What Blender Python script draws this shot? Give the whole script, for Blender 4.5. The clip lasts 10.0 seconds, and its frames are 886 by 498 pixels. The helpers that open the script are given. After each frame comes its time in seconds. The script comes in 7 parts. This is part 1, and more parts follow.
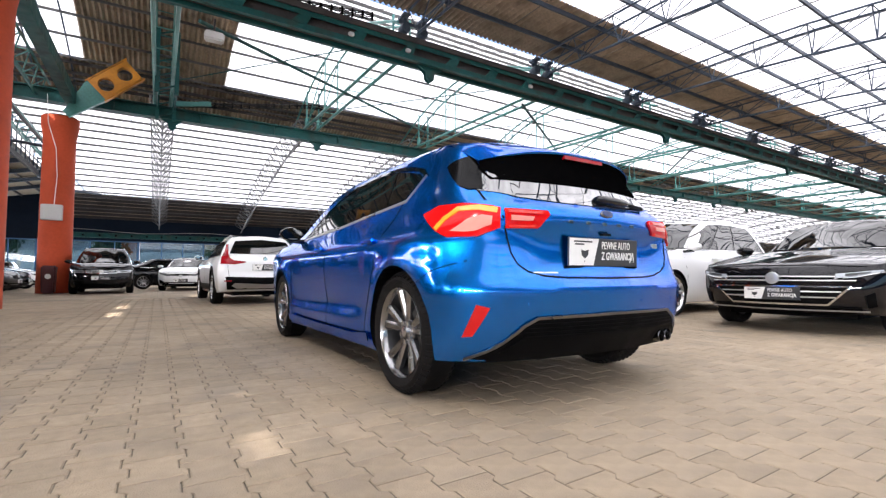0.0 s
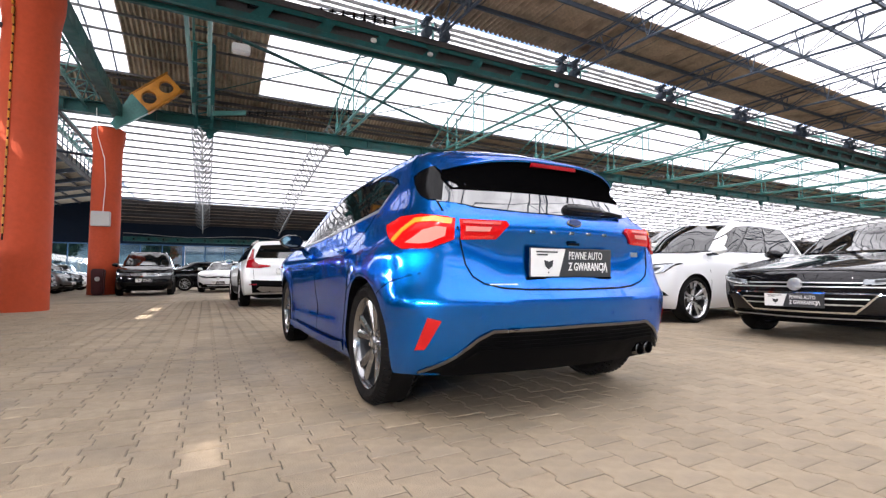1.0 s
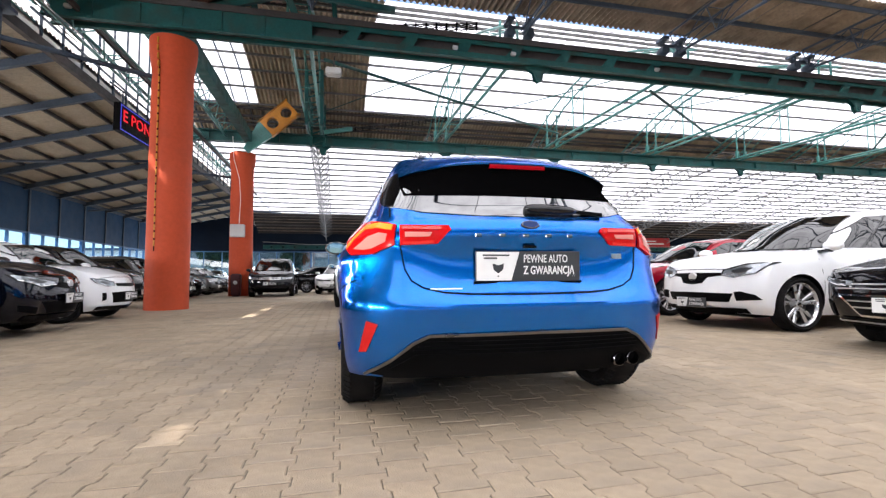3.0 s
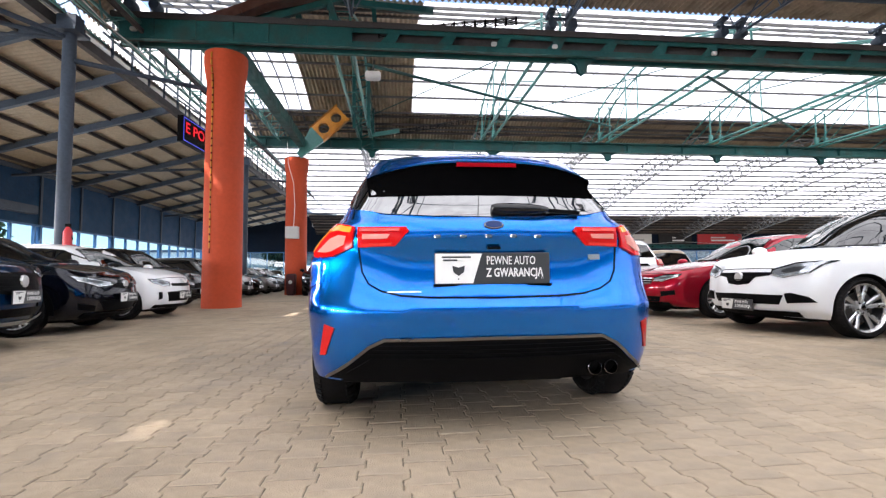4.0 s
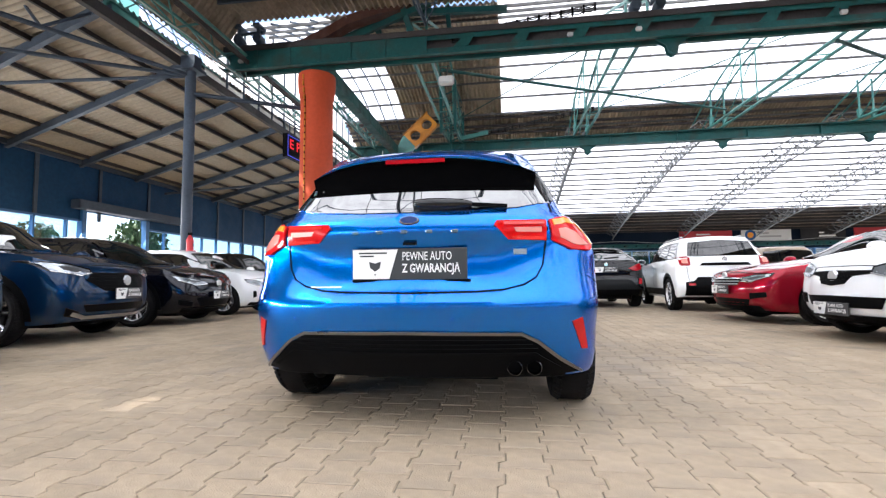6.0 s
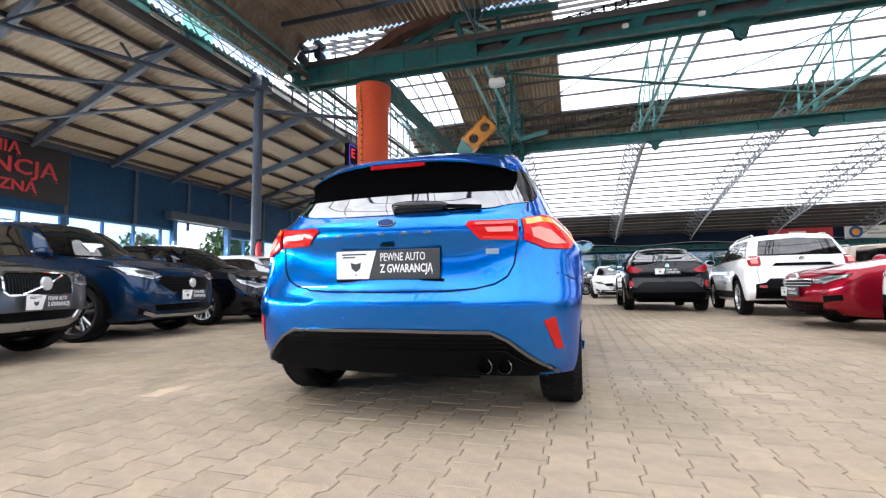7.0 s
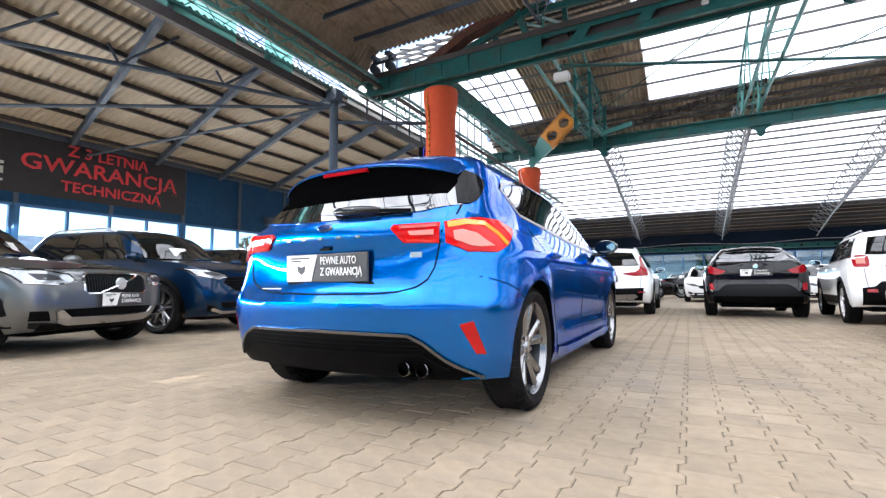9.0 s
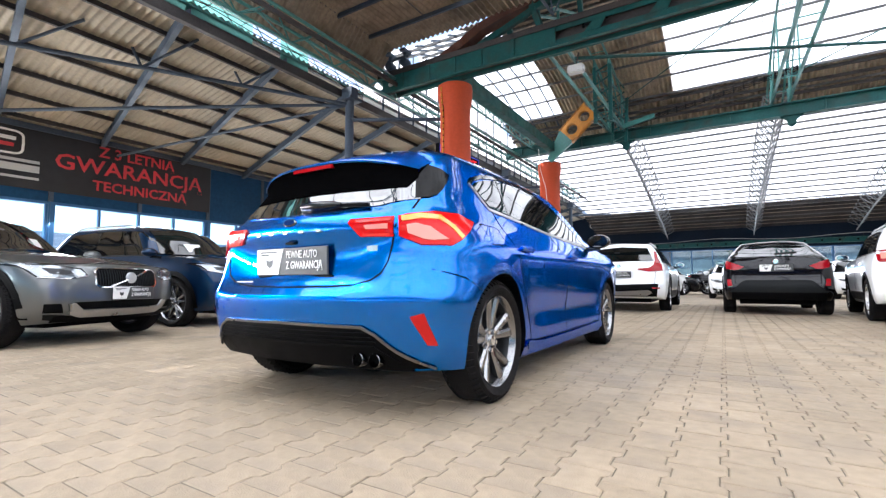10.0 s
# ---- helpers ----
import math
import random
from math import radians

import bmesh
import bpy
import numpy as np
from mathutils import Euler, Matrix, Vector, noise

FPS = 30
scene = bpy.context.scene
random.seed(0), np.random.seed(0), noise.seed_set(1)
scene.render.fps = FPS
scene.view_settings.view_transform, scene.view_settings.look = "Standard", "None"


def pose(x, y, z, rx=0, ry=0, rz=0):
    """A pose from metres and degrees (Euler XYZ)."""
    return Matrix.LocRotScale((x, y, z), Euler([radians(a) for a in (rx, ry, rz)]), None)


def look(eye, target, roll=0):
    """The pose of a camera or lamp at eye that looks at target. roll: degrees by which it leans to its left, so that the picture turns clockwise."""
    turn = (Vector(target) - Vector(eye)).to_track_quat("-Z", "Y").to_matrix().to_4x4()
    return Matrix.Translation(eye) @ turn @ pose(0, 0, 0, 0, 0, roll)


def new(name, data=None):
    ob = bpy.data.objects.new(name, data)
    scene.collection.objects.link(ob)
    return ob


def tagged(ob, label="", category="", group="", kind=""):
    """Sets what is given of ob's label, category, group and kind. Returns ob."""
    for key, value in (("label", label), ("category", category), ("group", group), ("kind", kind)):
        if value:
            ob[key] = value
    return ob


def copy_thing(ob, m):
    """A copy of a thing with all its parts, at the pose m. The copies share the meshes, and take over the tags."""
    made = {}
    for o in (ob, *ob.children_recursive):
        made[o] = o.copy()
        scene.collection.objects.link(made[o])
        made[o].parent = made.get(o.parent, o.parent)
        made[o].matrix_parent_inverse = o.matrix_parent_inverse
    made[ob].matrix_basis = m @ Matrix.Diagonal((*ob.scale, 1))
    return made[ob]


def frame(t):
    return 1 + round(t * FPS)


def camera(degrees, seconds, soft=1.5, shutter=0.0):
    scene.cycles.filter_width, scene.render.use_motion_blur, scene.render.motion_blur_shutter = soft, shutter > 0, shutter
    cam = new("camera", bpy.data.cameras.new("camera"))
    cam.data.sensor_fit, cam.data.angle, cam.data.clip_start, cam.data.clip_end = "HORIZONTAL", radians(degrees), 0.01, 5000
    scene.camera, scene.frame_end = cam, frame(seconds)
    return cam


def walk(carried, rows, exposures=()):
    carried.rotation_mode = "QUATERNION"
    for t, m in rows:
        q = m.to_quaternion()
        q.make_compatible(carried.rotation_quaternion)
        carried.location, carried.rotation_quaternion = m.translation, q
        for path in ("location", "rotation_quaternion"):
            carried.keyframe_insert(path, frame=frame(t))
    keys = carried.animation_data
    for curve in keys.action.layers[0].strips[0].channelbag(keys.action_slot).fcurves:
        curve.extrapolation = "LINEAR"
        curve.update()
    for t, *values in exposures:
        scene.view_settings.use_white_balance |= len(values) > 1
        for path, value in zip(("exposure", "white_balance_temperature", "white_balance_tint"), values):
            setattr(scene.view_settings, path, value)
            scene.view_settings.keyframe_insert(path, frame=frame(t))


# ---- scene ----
cam = camera(88.5, 10.0, 1.3)
ROWS = [  # seconds, x, y, z, yaw, pitch, roll
    (0.0, -1.990, -1.413, 0.638, -32.07, 3.21, 0.13),
    (0.5, -1.812, -1.489, 0.657, -29.97, 3.21, 0.19),
    (1.0, -1.652, -1.586, 0.688, -27.49, 3.36, 0.16),
    (1.5, -1.483, -1.683, 0.703, -24.16, 3.48, 0.26),
    (2.0, -1.283, -1.775, 0.686, -21.20, 3.54, 0.35),
    (3.5, -0.690, -1.915, 0.703, -8.90, 3.72, 0.59),
    (4.0, -0.446, -1.912, 0.708, -5.82, 3.66, 0.60),
    (4.5, -0.243, -1.931, 0.705, -3.35, 3.70, 0.49),
    (5.0, -0.017, -1.942, 0.701, 0.09, 3.87, 0.48),
    (5.5, 0.210, -1.918, 0.688, 3.54, 3.88, 0.46),
    (7.0, 0.886, -1.872, 0.649, 16.58, 4.53, 0.64),
    (7.5, 1.082, -1.807, 0.662, 19.40, 4.58, 0.41),
    (8.0, 1.270, -1.766, 0.668, 22.75, 4.69, 0.28),
    (8.5, 1.451, -1.677, 0.650, 25.92, 4.80, 0.26),
    (9.0, 1.620, -1.592, 0.655, 28.38, 4.69, 0.26),
    (9.5, 1.778, -1.503, 0.639, 30.18, 4.50, 0.19),
    (10.0, 1.922, -1.451, 0.639, 31.61, 4.22, 0.16),
]
EXPOSURES = ((0.0, 1.60, 6450, 17), (2.0, 1.60, 6450, 17), (4.0, 1.69, 6350, 16), (6.0, 1.82, 6200, 14), (10.0, 2.01, 6080, 13))
walk(cam, [(t, pose(x, y, z, 90 + pitch, 0, yaw) @ pose(0, 0, 0, 0, 0, -roll)) for t, x, y, z, yaw, pitch, roll in ROWS], EXPOSURES)

# ---- light and sky ----
SUN_ELEV, SUN_AZ = 51.2, 250.7
world = bpy.data.worlds.new("sky")
world.use_nodes = True
scene.world = world
wn = world.node_tree
sky = wn.nodes.new("ShaderNodeTexSky")
sky.sky_type, sky.sun_disc = "NISHITA", False
sky.sun_elevation, sky.sun_rotation = radians(SUN_ELEV), radians(SUN_AZ)
wn.links.new(sky.outputs[0], wn.nodes["Background"].inputs[0])
wn.nodes["Background"].inputs[1].default_value = 0.13
sun = new("sun", bpy.data.lights.new("sun", "SUN"))
sun.data.energy, sun.data.angle, sun.data.color = 5.0, radians(0.5), (1.0, 0.95, 0.87)
az, el = radians(SUN_AZ), radians(SUN_ELEV)
sun_from = Vector((math.sin(az) * math.cos(el), math.cos(az) * math.cos(el), math.sin(el)))
sun.matrix_world = look(sun_from * 60, (0, 0, 0))

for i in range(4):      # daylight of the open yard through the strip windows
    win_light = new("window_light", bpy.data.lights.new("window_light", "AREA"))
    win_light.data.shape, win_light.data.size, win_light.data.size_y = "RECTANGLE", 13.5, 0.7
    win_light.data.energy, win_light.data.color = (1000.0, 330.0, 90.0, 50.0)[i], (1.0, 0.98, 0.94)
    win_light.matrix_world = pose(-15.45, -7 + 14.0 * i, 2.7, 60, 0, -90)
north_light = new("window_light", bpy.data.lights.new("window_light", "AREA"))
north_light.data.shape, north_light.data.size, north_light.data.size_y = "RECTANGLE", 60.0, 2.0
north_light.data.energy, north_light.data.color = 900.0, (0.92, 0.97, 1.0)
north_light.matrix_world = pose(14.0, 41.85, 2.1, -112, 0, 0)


# ---- small builders ----
def curve(knots):
    """A smooth function through (u, v) knots."""
    us = np.array([k[0] for k in knots], float)
    vs = np.array([k[1] for k in knots], float)
    d = np.diff(vs) / np.diff(us)
    m = np.empty(len(us))
    m[0], m[-1] = d[0], d[-1]
    for i in range(1, len(us) - 1):
        m[i] = 0 if d[i - 1] * d[i] <= 0 else 2 * d[i - 1] * d[i] / (d[i - 1] + d[i])

    def f(u):
        u = min(max(u, us[0]), us[-1])
        i = min(max(int(np.searchsorted(us, u)) - 1, 0), len(us) - 2)
        h = us[i + 1] - us[i]
        s = (u - us[i]) / h
        return float(vs[i] * (1 + 2 * s) * (1 - s) ** 2 + vs[i + 1] * s * s * (3 - 2 * s)
                     + h * m[i] * s * (1 - s) ** 2 + h * m[i + 1] * s * s * (s - 1))
    return f


def box(bm, x0, x1, y0, y1, z0, z1):
    v = [bm.verts.new((x, y, z)) for z in (z0, z1) for y in (y0, y1) for x in (x0, x1)]
    for q in ((0, 2, 3, 1), (4, 5, 7, 6), (0, 1, 5, 4), (2, 6, 7, 3), (0, 4, 6, 2), (1, 3, 7, 5)):
        bm.faces.new([v[i] for i in q])


def bar(bm, p, q, w, h=None, up=(0, 0, 1)):
    """A rectangular bar from p to q."""
    p, q, h = Vector(p), Vector(q), h or w
    a = (q - p).normalized()
    up = Vector(up) if abs(a.dot(Vector(up))) < 0.98 else Vector((0, 1, 0))
    r = a.cross(up).normalized() * (w / 2)
    u = r.cross(a).normalized() * (h / 2)
    v = [bm.verts.new(e + sr * r + su * u) for e in (p, q) for sr, su in ((-1, -1), (1, -1), (1, 1), (-1, 1))]
    for f in ((3, 2, 1, 0), (4, 5, 6, 7), (0, 1, 5, 4), (1, 2, 6, 5), (2, 3, 7, 6), (3, 0, 4, 7)):
        bm.faces.new([v[i] for i in f])


def rod(bm, p, q, r, n=8, r2=None):
    """A round bar from p to q."""
    p, q = Vector(p), Vector(q)
    a = (q - p).normalized()
    s = a.cross(Vector((0, 0, 1)) if abs(a.z) < 0.95 else Vector((1, 0, 0))).normalized()
    t = a.cross(s)
    r2 = r if r2 is None else r2
    rings = [[bm.verts.new(e + k * (math.cos(i * math.tau / n) * s + math.sin(i * math.tau / n) * t)) for i in range(n)]
             for e, k in ((p, r), (q, r2))]
    for i in range(n):
        j = (i + 1) % n
        bm.faces.new((rings[0][i], rings[1][i], rings[1][j], rings[0][j]))
    bm.faces.new(rings[0])
    bm.faces.new(rings[1][::-1])


def lathe(bm, profile, n=32, axis="z", at=(0, 0, 0), closed=False):
    """Turns (radius, height) points about an axis."""
    at = Vector(at)
    rings = []
    for r, h in profile:
        ring = []
        for i in range(n):
            c, s = r * math.cos(i * math.tau / n), r * math.sin(i * math.tau / n)
            ring.append(bm.verts.new(at + Vector((c, s, h) if axis == "z" else (h, c, s) if axis == "x" else (s, h, c))))
        rings.append(ring)
    pairs = list(zip(rings, rings[1:])) + ([(rings[-1], rings[0])] if closed else [])
    for a, b in pairs:
        for i in range(n):
            j = (i + 1) % n
            bm.faces.new((a[i], a[j], b[j], b[i]))
    return rings


def finish(name, bm, material, smooth=35):
    bmesh.ops.remove_doubles(bm, verts=bm.verts, dist=1e-5)
    bmesh.ops.recalc_face_normals(bm, faces=bm.faces)
    for f in bm.faces:
        f.smooth = smooth > 0
    for e in bm.edges:
        e.smooth = smooth > 0 and len(e.link_faces) == 2 and e.calc_face_angle(0) < radians(smooth)
    me = bpy.data.meshes.new(name)
    bm.to_mesh(me)
    bm.free()
    for m in material if isinstance(material, (list, tuple)) else [material]:
        me.materials.append(m)
    return me


PAIRED = {"tail_lamp", "reversing_lens", "lamp_line", "reflector", "reflector_surround", "side_fin", "shut_line", "window_trim", "door_pillar", "sill_trim", "headlamp", "lamp_bezel",
          "fog_lamp_bay", "arch_trim", "sill_cladding", "lamp_core"}


def part(name, bm, material, parent=None, label="", smooth=35, m=None):
    """Links a bmesh (or a finished mesh) as one object, under a thing or a part."""
    if isinstance(bm, bmesh.types.BMesh) and name in PAIRED:
        lo, hi = min(abs(v.co.x) for v in bm.verts), min(v.co.x for v in bm.verts)
        if lo > 0.08 and hi < 0 and max(v.co.x for v in bm.verts) > 0:   # a left and a right piece: one object each
            twin = bm.copy()
            for b, s in ((bm, 1), (twin, -1)):
                bmesh.ops.delete(b, geom=[v for v in b.verts if v.co.x * s < 0], context="VERTS")
            part(name, twin, material, parent, label, smooth, m)
    me = finish(name, bm, material, smooth) if isinstance(bm, bmesh.types.BMesh) else bm
    ob = new(name, me)
    ob.parent = parent
    if m is not None:
        ob.matrix_basis = m
    return tagged(ob, label)


def thing(name, m, label, category, group="", kind=""):
    ob = tagged(new(name), label, category, group, kind)
    ob.empty_display_size = 0.2
    ob.matrix_basis = m
    return ob


def fresh():
    return bmesh.new()


# ---- materials ----
def material(name, color, rough=0.5, metal=0.0, vary=0.15, scale=6.0, bump=0.0, bump_scale=60.0, coat=0.0, spec=0.5, spot=None, spot_amount=0.0):
    """A surface with variation at two scales: broad stains and fine grain, plus a fine relief."""
    mt = bpy.data.materials.new(name)
    mt.use_nodes = True
    nt = mt.node_tree
    bs = nt.nodes["Principled BSDF"]
    bs.inputs["Roughness"].default_value, bs.inputs["Metallic"].default_value = rough, metal
    bs.inputs["Coat Weight"].default_value, bs.inputs["Coat Roughness"].default_value = coat, 0.03
    bs.inputs["Specular IOR Level"].default_value = spec
    co = nt.nodes.new("ShaderNodeTexCoord").outputs["Object"]

    def noise_at(sc, detail):
        n = nt.nodes.new("ShaderNodeTexNoise")
        n.inputs["Scale"].default_value, n.inputs["Detail"].default_value = sc, detail
        nt.links.new(co, n.inputs["Vector"])
        return n.outputs["Fac"]

    def ramp(fac, lo, hi):
        r = nt.nodes.new("ShaderNodeMapRange")
        r.inputs["From Min"].default_value, r.inputs["From Max"].default_value = 0.3, 0.7
        r.inputs["To Min"].default_value, r.inputs["To Max"].default_value = lo, hi
        nt.links.new(fac, r.inputs["Value"])
        return r.outputs[0]

    if vary > 0:
        mul = nt.nodes.new("ShaderNodeMath")
        mul.operation = "MULTIPLY"
        nt.links.new(ramp(noise_at(scale * 0.12, 4), 1 - vary, 1 + vary * 0.6), mul.inputs[0])
        nt.links.new(ramp(noise_at(scale * 4, 6), 1 - vary * 0.6, 1 + vary * 0.4), mul.inputs[1])
        sc = nt.nodes.new("ShaderNodeVectorMath")
        sc.operation = "SCALE"
        sc.inputs[0].default_value = color
        nt.links.new(mul.outputs[0], sc.inputs["Scale"])
        out = sc.outputs[0]
        if spot:
            mix = nt.nodes.new("ShaderNodeMix")
            mix.data_type = "RGBA"
            nt.links.new(ramp(noise_at(scale * 0.5, 8), -0.6, spot_amount), mix.inputs["Factor"])
            nt.links.new(out, mix.inputs["A"])
            mix.inputs["B"].default_value = (*spot, 1)
            out = mix.outputs["Result"]
        nt.links.new(out, bs.inputs["Base Color"])
        nt.links.new(ramp(noise_at(scale, 5), max(rough - 0.08 * vary * 5, 0.02), min(rough + 0.08 * vary * 5, 1)), bs.inputs["Roughness"])
    else:
        bs.inputs["Base Color"].default_value = (*color, 1)
    if bump > 0:
        b = nt.nodes.new("ShaderNodeBump")
        b.inputs["Strength"].default_value, b.inputs["Distance"].default_value = bump, 0.01
        nt.links.new(noise_at(bump_scale, 6), b.inputs["Height"])
        nt.links.new(b.outputs[0], bs.inputs["Normal"])
    return mt


def paint(name, color, metal=0.0, rough=0.35, flake=0.0, coat=0.9, ior=1.5, sheen=(1, 1, 1)):
    """Car paint: a coloured base, fine flakes in it, and a clear coat."""
    mt = bpy.data.materials.new(name)
    mt.use_nodes = True
    nt = mt.node_tree
    bs = nt.nodes["Principled BSDF"]
    bs.inputs["Base Color"].default_value = (*color, 1)
    bs.inputs["Metallic"].default_value, bs.inputs["Roughness"].default_value = metal, rough
    bs.inputs["Coat Weight"].default_value, bs.inputs["Coat Roughness"].default_value = coat, 0.015
    bs.inputs["Coat IOR"].default_value, bs.inputs["Specular IOR Level"].default_value = ior, 0.0
    bs.inputs["Specular Tint"].default_value = (*sheen, 1)
    if flake:
        co = nt.nodes.new("ShaderNodeTexCoord").outputs["Object"]
        n = nt.nodes.new("ShaderNodeTexNoise")
        n.inputs["Scale"].default_value, n.inputs["Detail"].default_value = 900, 2
        b = nt.nodes.new("ShaderNodeBump")
        b.inputs["Strength"].default_value, b.inputs["Distance"].default_value = flake, 0.001
        nt.links.new(co, n.inputs["Vector"])
        nt.links.new(n.outputs["Fac"], b.inputs["Height"])
        nt.links.new(b.outputs[0], bs.inputs["Normal"])
    return mt


def translucent(name, color, clear):
    """Weathered translucent roof sheet: daylight comes through, mostly scattered."""
    mt = bpy.data.materials.new(name)
    mt.use_nodes = True
    nt = mt.node_tree
    nt.nodes.remove(nt.nodes["Principled BSDF"])
    out = nt.nodes["Material Output"]
    tl, tp, mix = nt.nodes.new("ShaderNodeBsdfTranslucent"), nt.nodes.new("ShaderNodeBsdfTransparent"), nt.nodes.new("ShaderNodeMixShader")
    co = nt.nodes.new("ShaderNodeTexCoord").outputs["Object"]
    n = nt.nodes.new("ShaderNodeTexNoise")
    n.inputs["Scale"].default_value, n.inputs["Detail"].default_value = 1.3, 7
    r = nt.nodes.new("ShaderNodeMapRange")
    r.inputs["From Min"].default_value, r.inputs["From Max"].default_value = 0.35, 0.6
    r.inputs["To Min"].default_value, r.inputs["To Max"].default_value = 0.75, 1.0
    sc = nt.nodes.new("ShaderNodeVectorMath")
    sc.operation = "SCALE"
    sc.inputs[0].default_value = color
    nt.links.new(co, n.inputs["Vector"])
    nt.links.new(n.outputs["Fac"], r.inputs["Value"])
    nt.links.new(r.outputs[0], sc.inputs["Scale"])
    nt.links.new(sc.outputs[0], tl.inputs["Color"])
    mix.inputs["Fac"].default_value = clear
    nt.links.new(tl.outputs[0], mix.inputs[1])
    nt.links.new(tp.outputs[0], mix.inputs[2])
    nt.links.new(mix.outputs[0], out.inputs["Surface"])
    return mt


def glass(name, tint, alpha):
    """Window glass: clear with a gloss on it."""
    mt = bpy.data.materials.new(name)
    mt.use_nodes = True
    nt = mt.node_tree
    nt.nodes.remove(nt.nodes["Principled BSDF"])
    out = nt.nodes["Material Output"]
    tp, gl, mix = nt.nodes.new("ShaderNodeBsdfTransparent"), nt.nodes.new("ShaderNodeBsdfGlossy"), nt.nodes.new("ShaderNodeMixShader")
    tp.inputs["Color"].default_value = (*tint, 1)
    gl.inputs["Roughness"].default_value = 0.02
    mix.inputs["Fac"].default_value = alpha
    nt.links.new(tp.outputs[0], mix.inputs[1])
    nt.links.new(gl.outputs[0], mix.inputs[2])
    nt.links.new(mix.outputs[0], out.inputs["Surface"])
    return mt


def glow(name, color, strength):
    mt = bpy.data.materials.new(name)
    mt.use_nodes = True
    bs = mt.node_tree.nodes["Principled BSDF"]
    bs.inputs["Base Color"].default_value = (*color, 1)
    bs.inputs["Emission Color"].default_value = (*color, 1)
    bs.inputs["Emission Strength"].default_value = strength
    bs.inputs["Base Color"].default_value = (0.004, 0.004, 0.006, 1)
    return mt


M_SHEET = material("corrugated_sheet", (0.33, 0.262, 0.19), 0.85, vary=0.35, scale=3, spot=(0.1, 0.07, 0.05), spot_amount=0.7)
M_FIBRE = material("fibre_cement_sheet", (0.31, 0.268, 0.205), 0.9, vary=0.2, scale=3, bump=0.2, spot=(0.28, 0.23, 0.17), spot_amount=0.5)
M_CLEAR = translucent("translucent_sheet", (0.62, 0.62, 0.60), 0.04)
M_CLEAR_B = translucent("thin_translucent_sheet", (0.5, 0.5, 0.48), 0.2)
M_TEALGLASS = translucent("teal_pane", (0.10, 0.26, 0.24), 0.02)
M_CLEAR_C = translucent("clear_pane", (0.7, 0.7, 0.7), 0.85)
M_REV = material("reversing_lens", (0.76, 0.26, 0.21), 0.2, vary=0, coat=0.2)
M_TEAL = material("teal_steel_paint", (0.010, 0.078, 0.076), 0.55, spec=0.25, vary=0.3, scale=4, bump=0.15, spot=(0.03, 0.035, 0.03), spot_amount=0.6)
M_TEAL_L = material("pale_teal_tube", (0.05, 0.20, 0.185), 0.4, vary=0.3, scale=5, bump=0.1)
M_RIB = material("dull_roof_steel", (0.085, 0.085, 0.085), 0.6, vary=0.3, scale=5)
M_TRUSS = material("pale_grey_truss_paint", (0.16, 0.165, 0.17), 0.55, spec=0.25, vary=0.3, scale=5)
M_BLUE_ST = material("blue_grey_steel", (0.055, 0.075, 0.105), 0.55, spec=0.25, vary=0.25, scale=4, bump=0.1)
M_PURLIN = material("dark_purlin", (0.05, 0.045, 0.045), 0.7, spec=0.25, vary=0.3, scale=5)
M_FRAME = material("blue_window_frame", (0.02, 0.10, 0.24), 0.45, vary=0.15)
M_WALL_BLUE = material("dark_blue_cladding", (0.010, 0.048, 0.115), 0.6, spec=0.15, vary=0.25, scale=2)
# same blue cladding, its colour darkened to hold the dimness of the far end
M_WALL_DARK = material("shaded_blue_cladding", (0.004, 0.012, 0.028), 0.6, spec=0.15, vary=0.25, scale=2)
M_ORANGE = material("orange_column_paint", (0.47, 0.068, 0.024), 0.65, spec=0.2, vary=0.15, scale=3, bump=0.25, bump_scale=30, spot=(0.3, 0.06, 0.03), spot_amount=0.4)
M_YELLOW = material("yellow_crane_paint", (0.52, 0.20, 0.008), 0.5, vary=0.25, scale=4)
M_PAVE = material("concrete_paver", (0.31, 0.245, 0.17), 0.8, vary=0.25, scale=5, bump=0.5, bump_scale=120, spot=(0.16, 0.14, 0.12), spot_amount=0.5)
M_JOINT = material("sandy_joint", (0.14, 0.114, 0.077), 0.95, vary=0.3, scale=8, bump=0.4)
M_BLACK = material("black_plastic", (0.003, 0.003, 0.0034), 0.55, spec=0.06, vary=0.2, scale=8, bump=0.1, bump_scale=300)
M_SATINB = material("satin_black_trim", (0.003, 0.003, 0.0034), 0.14, spec=0.10, vary=0)
M_MATTB = material("matt_black_plastic", (0.002, 0.002, 0.0022), 0.9, spec=0.0, vary=0.2)
M_GLOSSB = material("gloss_black", (0.004, 0.004, 0.005), 0.06, vary=0)
M_TINT = material("tinted_glass", (0.004, 0.0045, 0.005), 0.02, vary=0, spec=1.0)
M_FILM = material("tint_film_glass", (0.004, 0.0045, 0.005), 0.015, vary=0, spec=1.0, coat=1.0)
M_FILM.node_tree.nodes["Principled BSDF"].inputs["IOR"].default_value = 1.9
M_RUBBER = material("tyre_rubber", (0.011, 0.010, 0.010), 0.8, spec=0.12, vary=0.3, scale=10, bump=0.3, bump_scale=200)
M_ALLOY = material("alloy", (0.64, 0.64, 0.65), 0.28, 0.75, vary=0.1, scale=10)
M_ALLOY_F = material("machined_alloy", (0.32, 0.32, 0.33), 0.24, 1.0, vary=0.1, scale=10)
M_ALLOY_D = material("dark_alloy", (0.05, 0.052, 0.056), 0.35, 0.6, vary=0.1, scale=10)
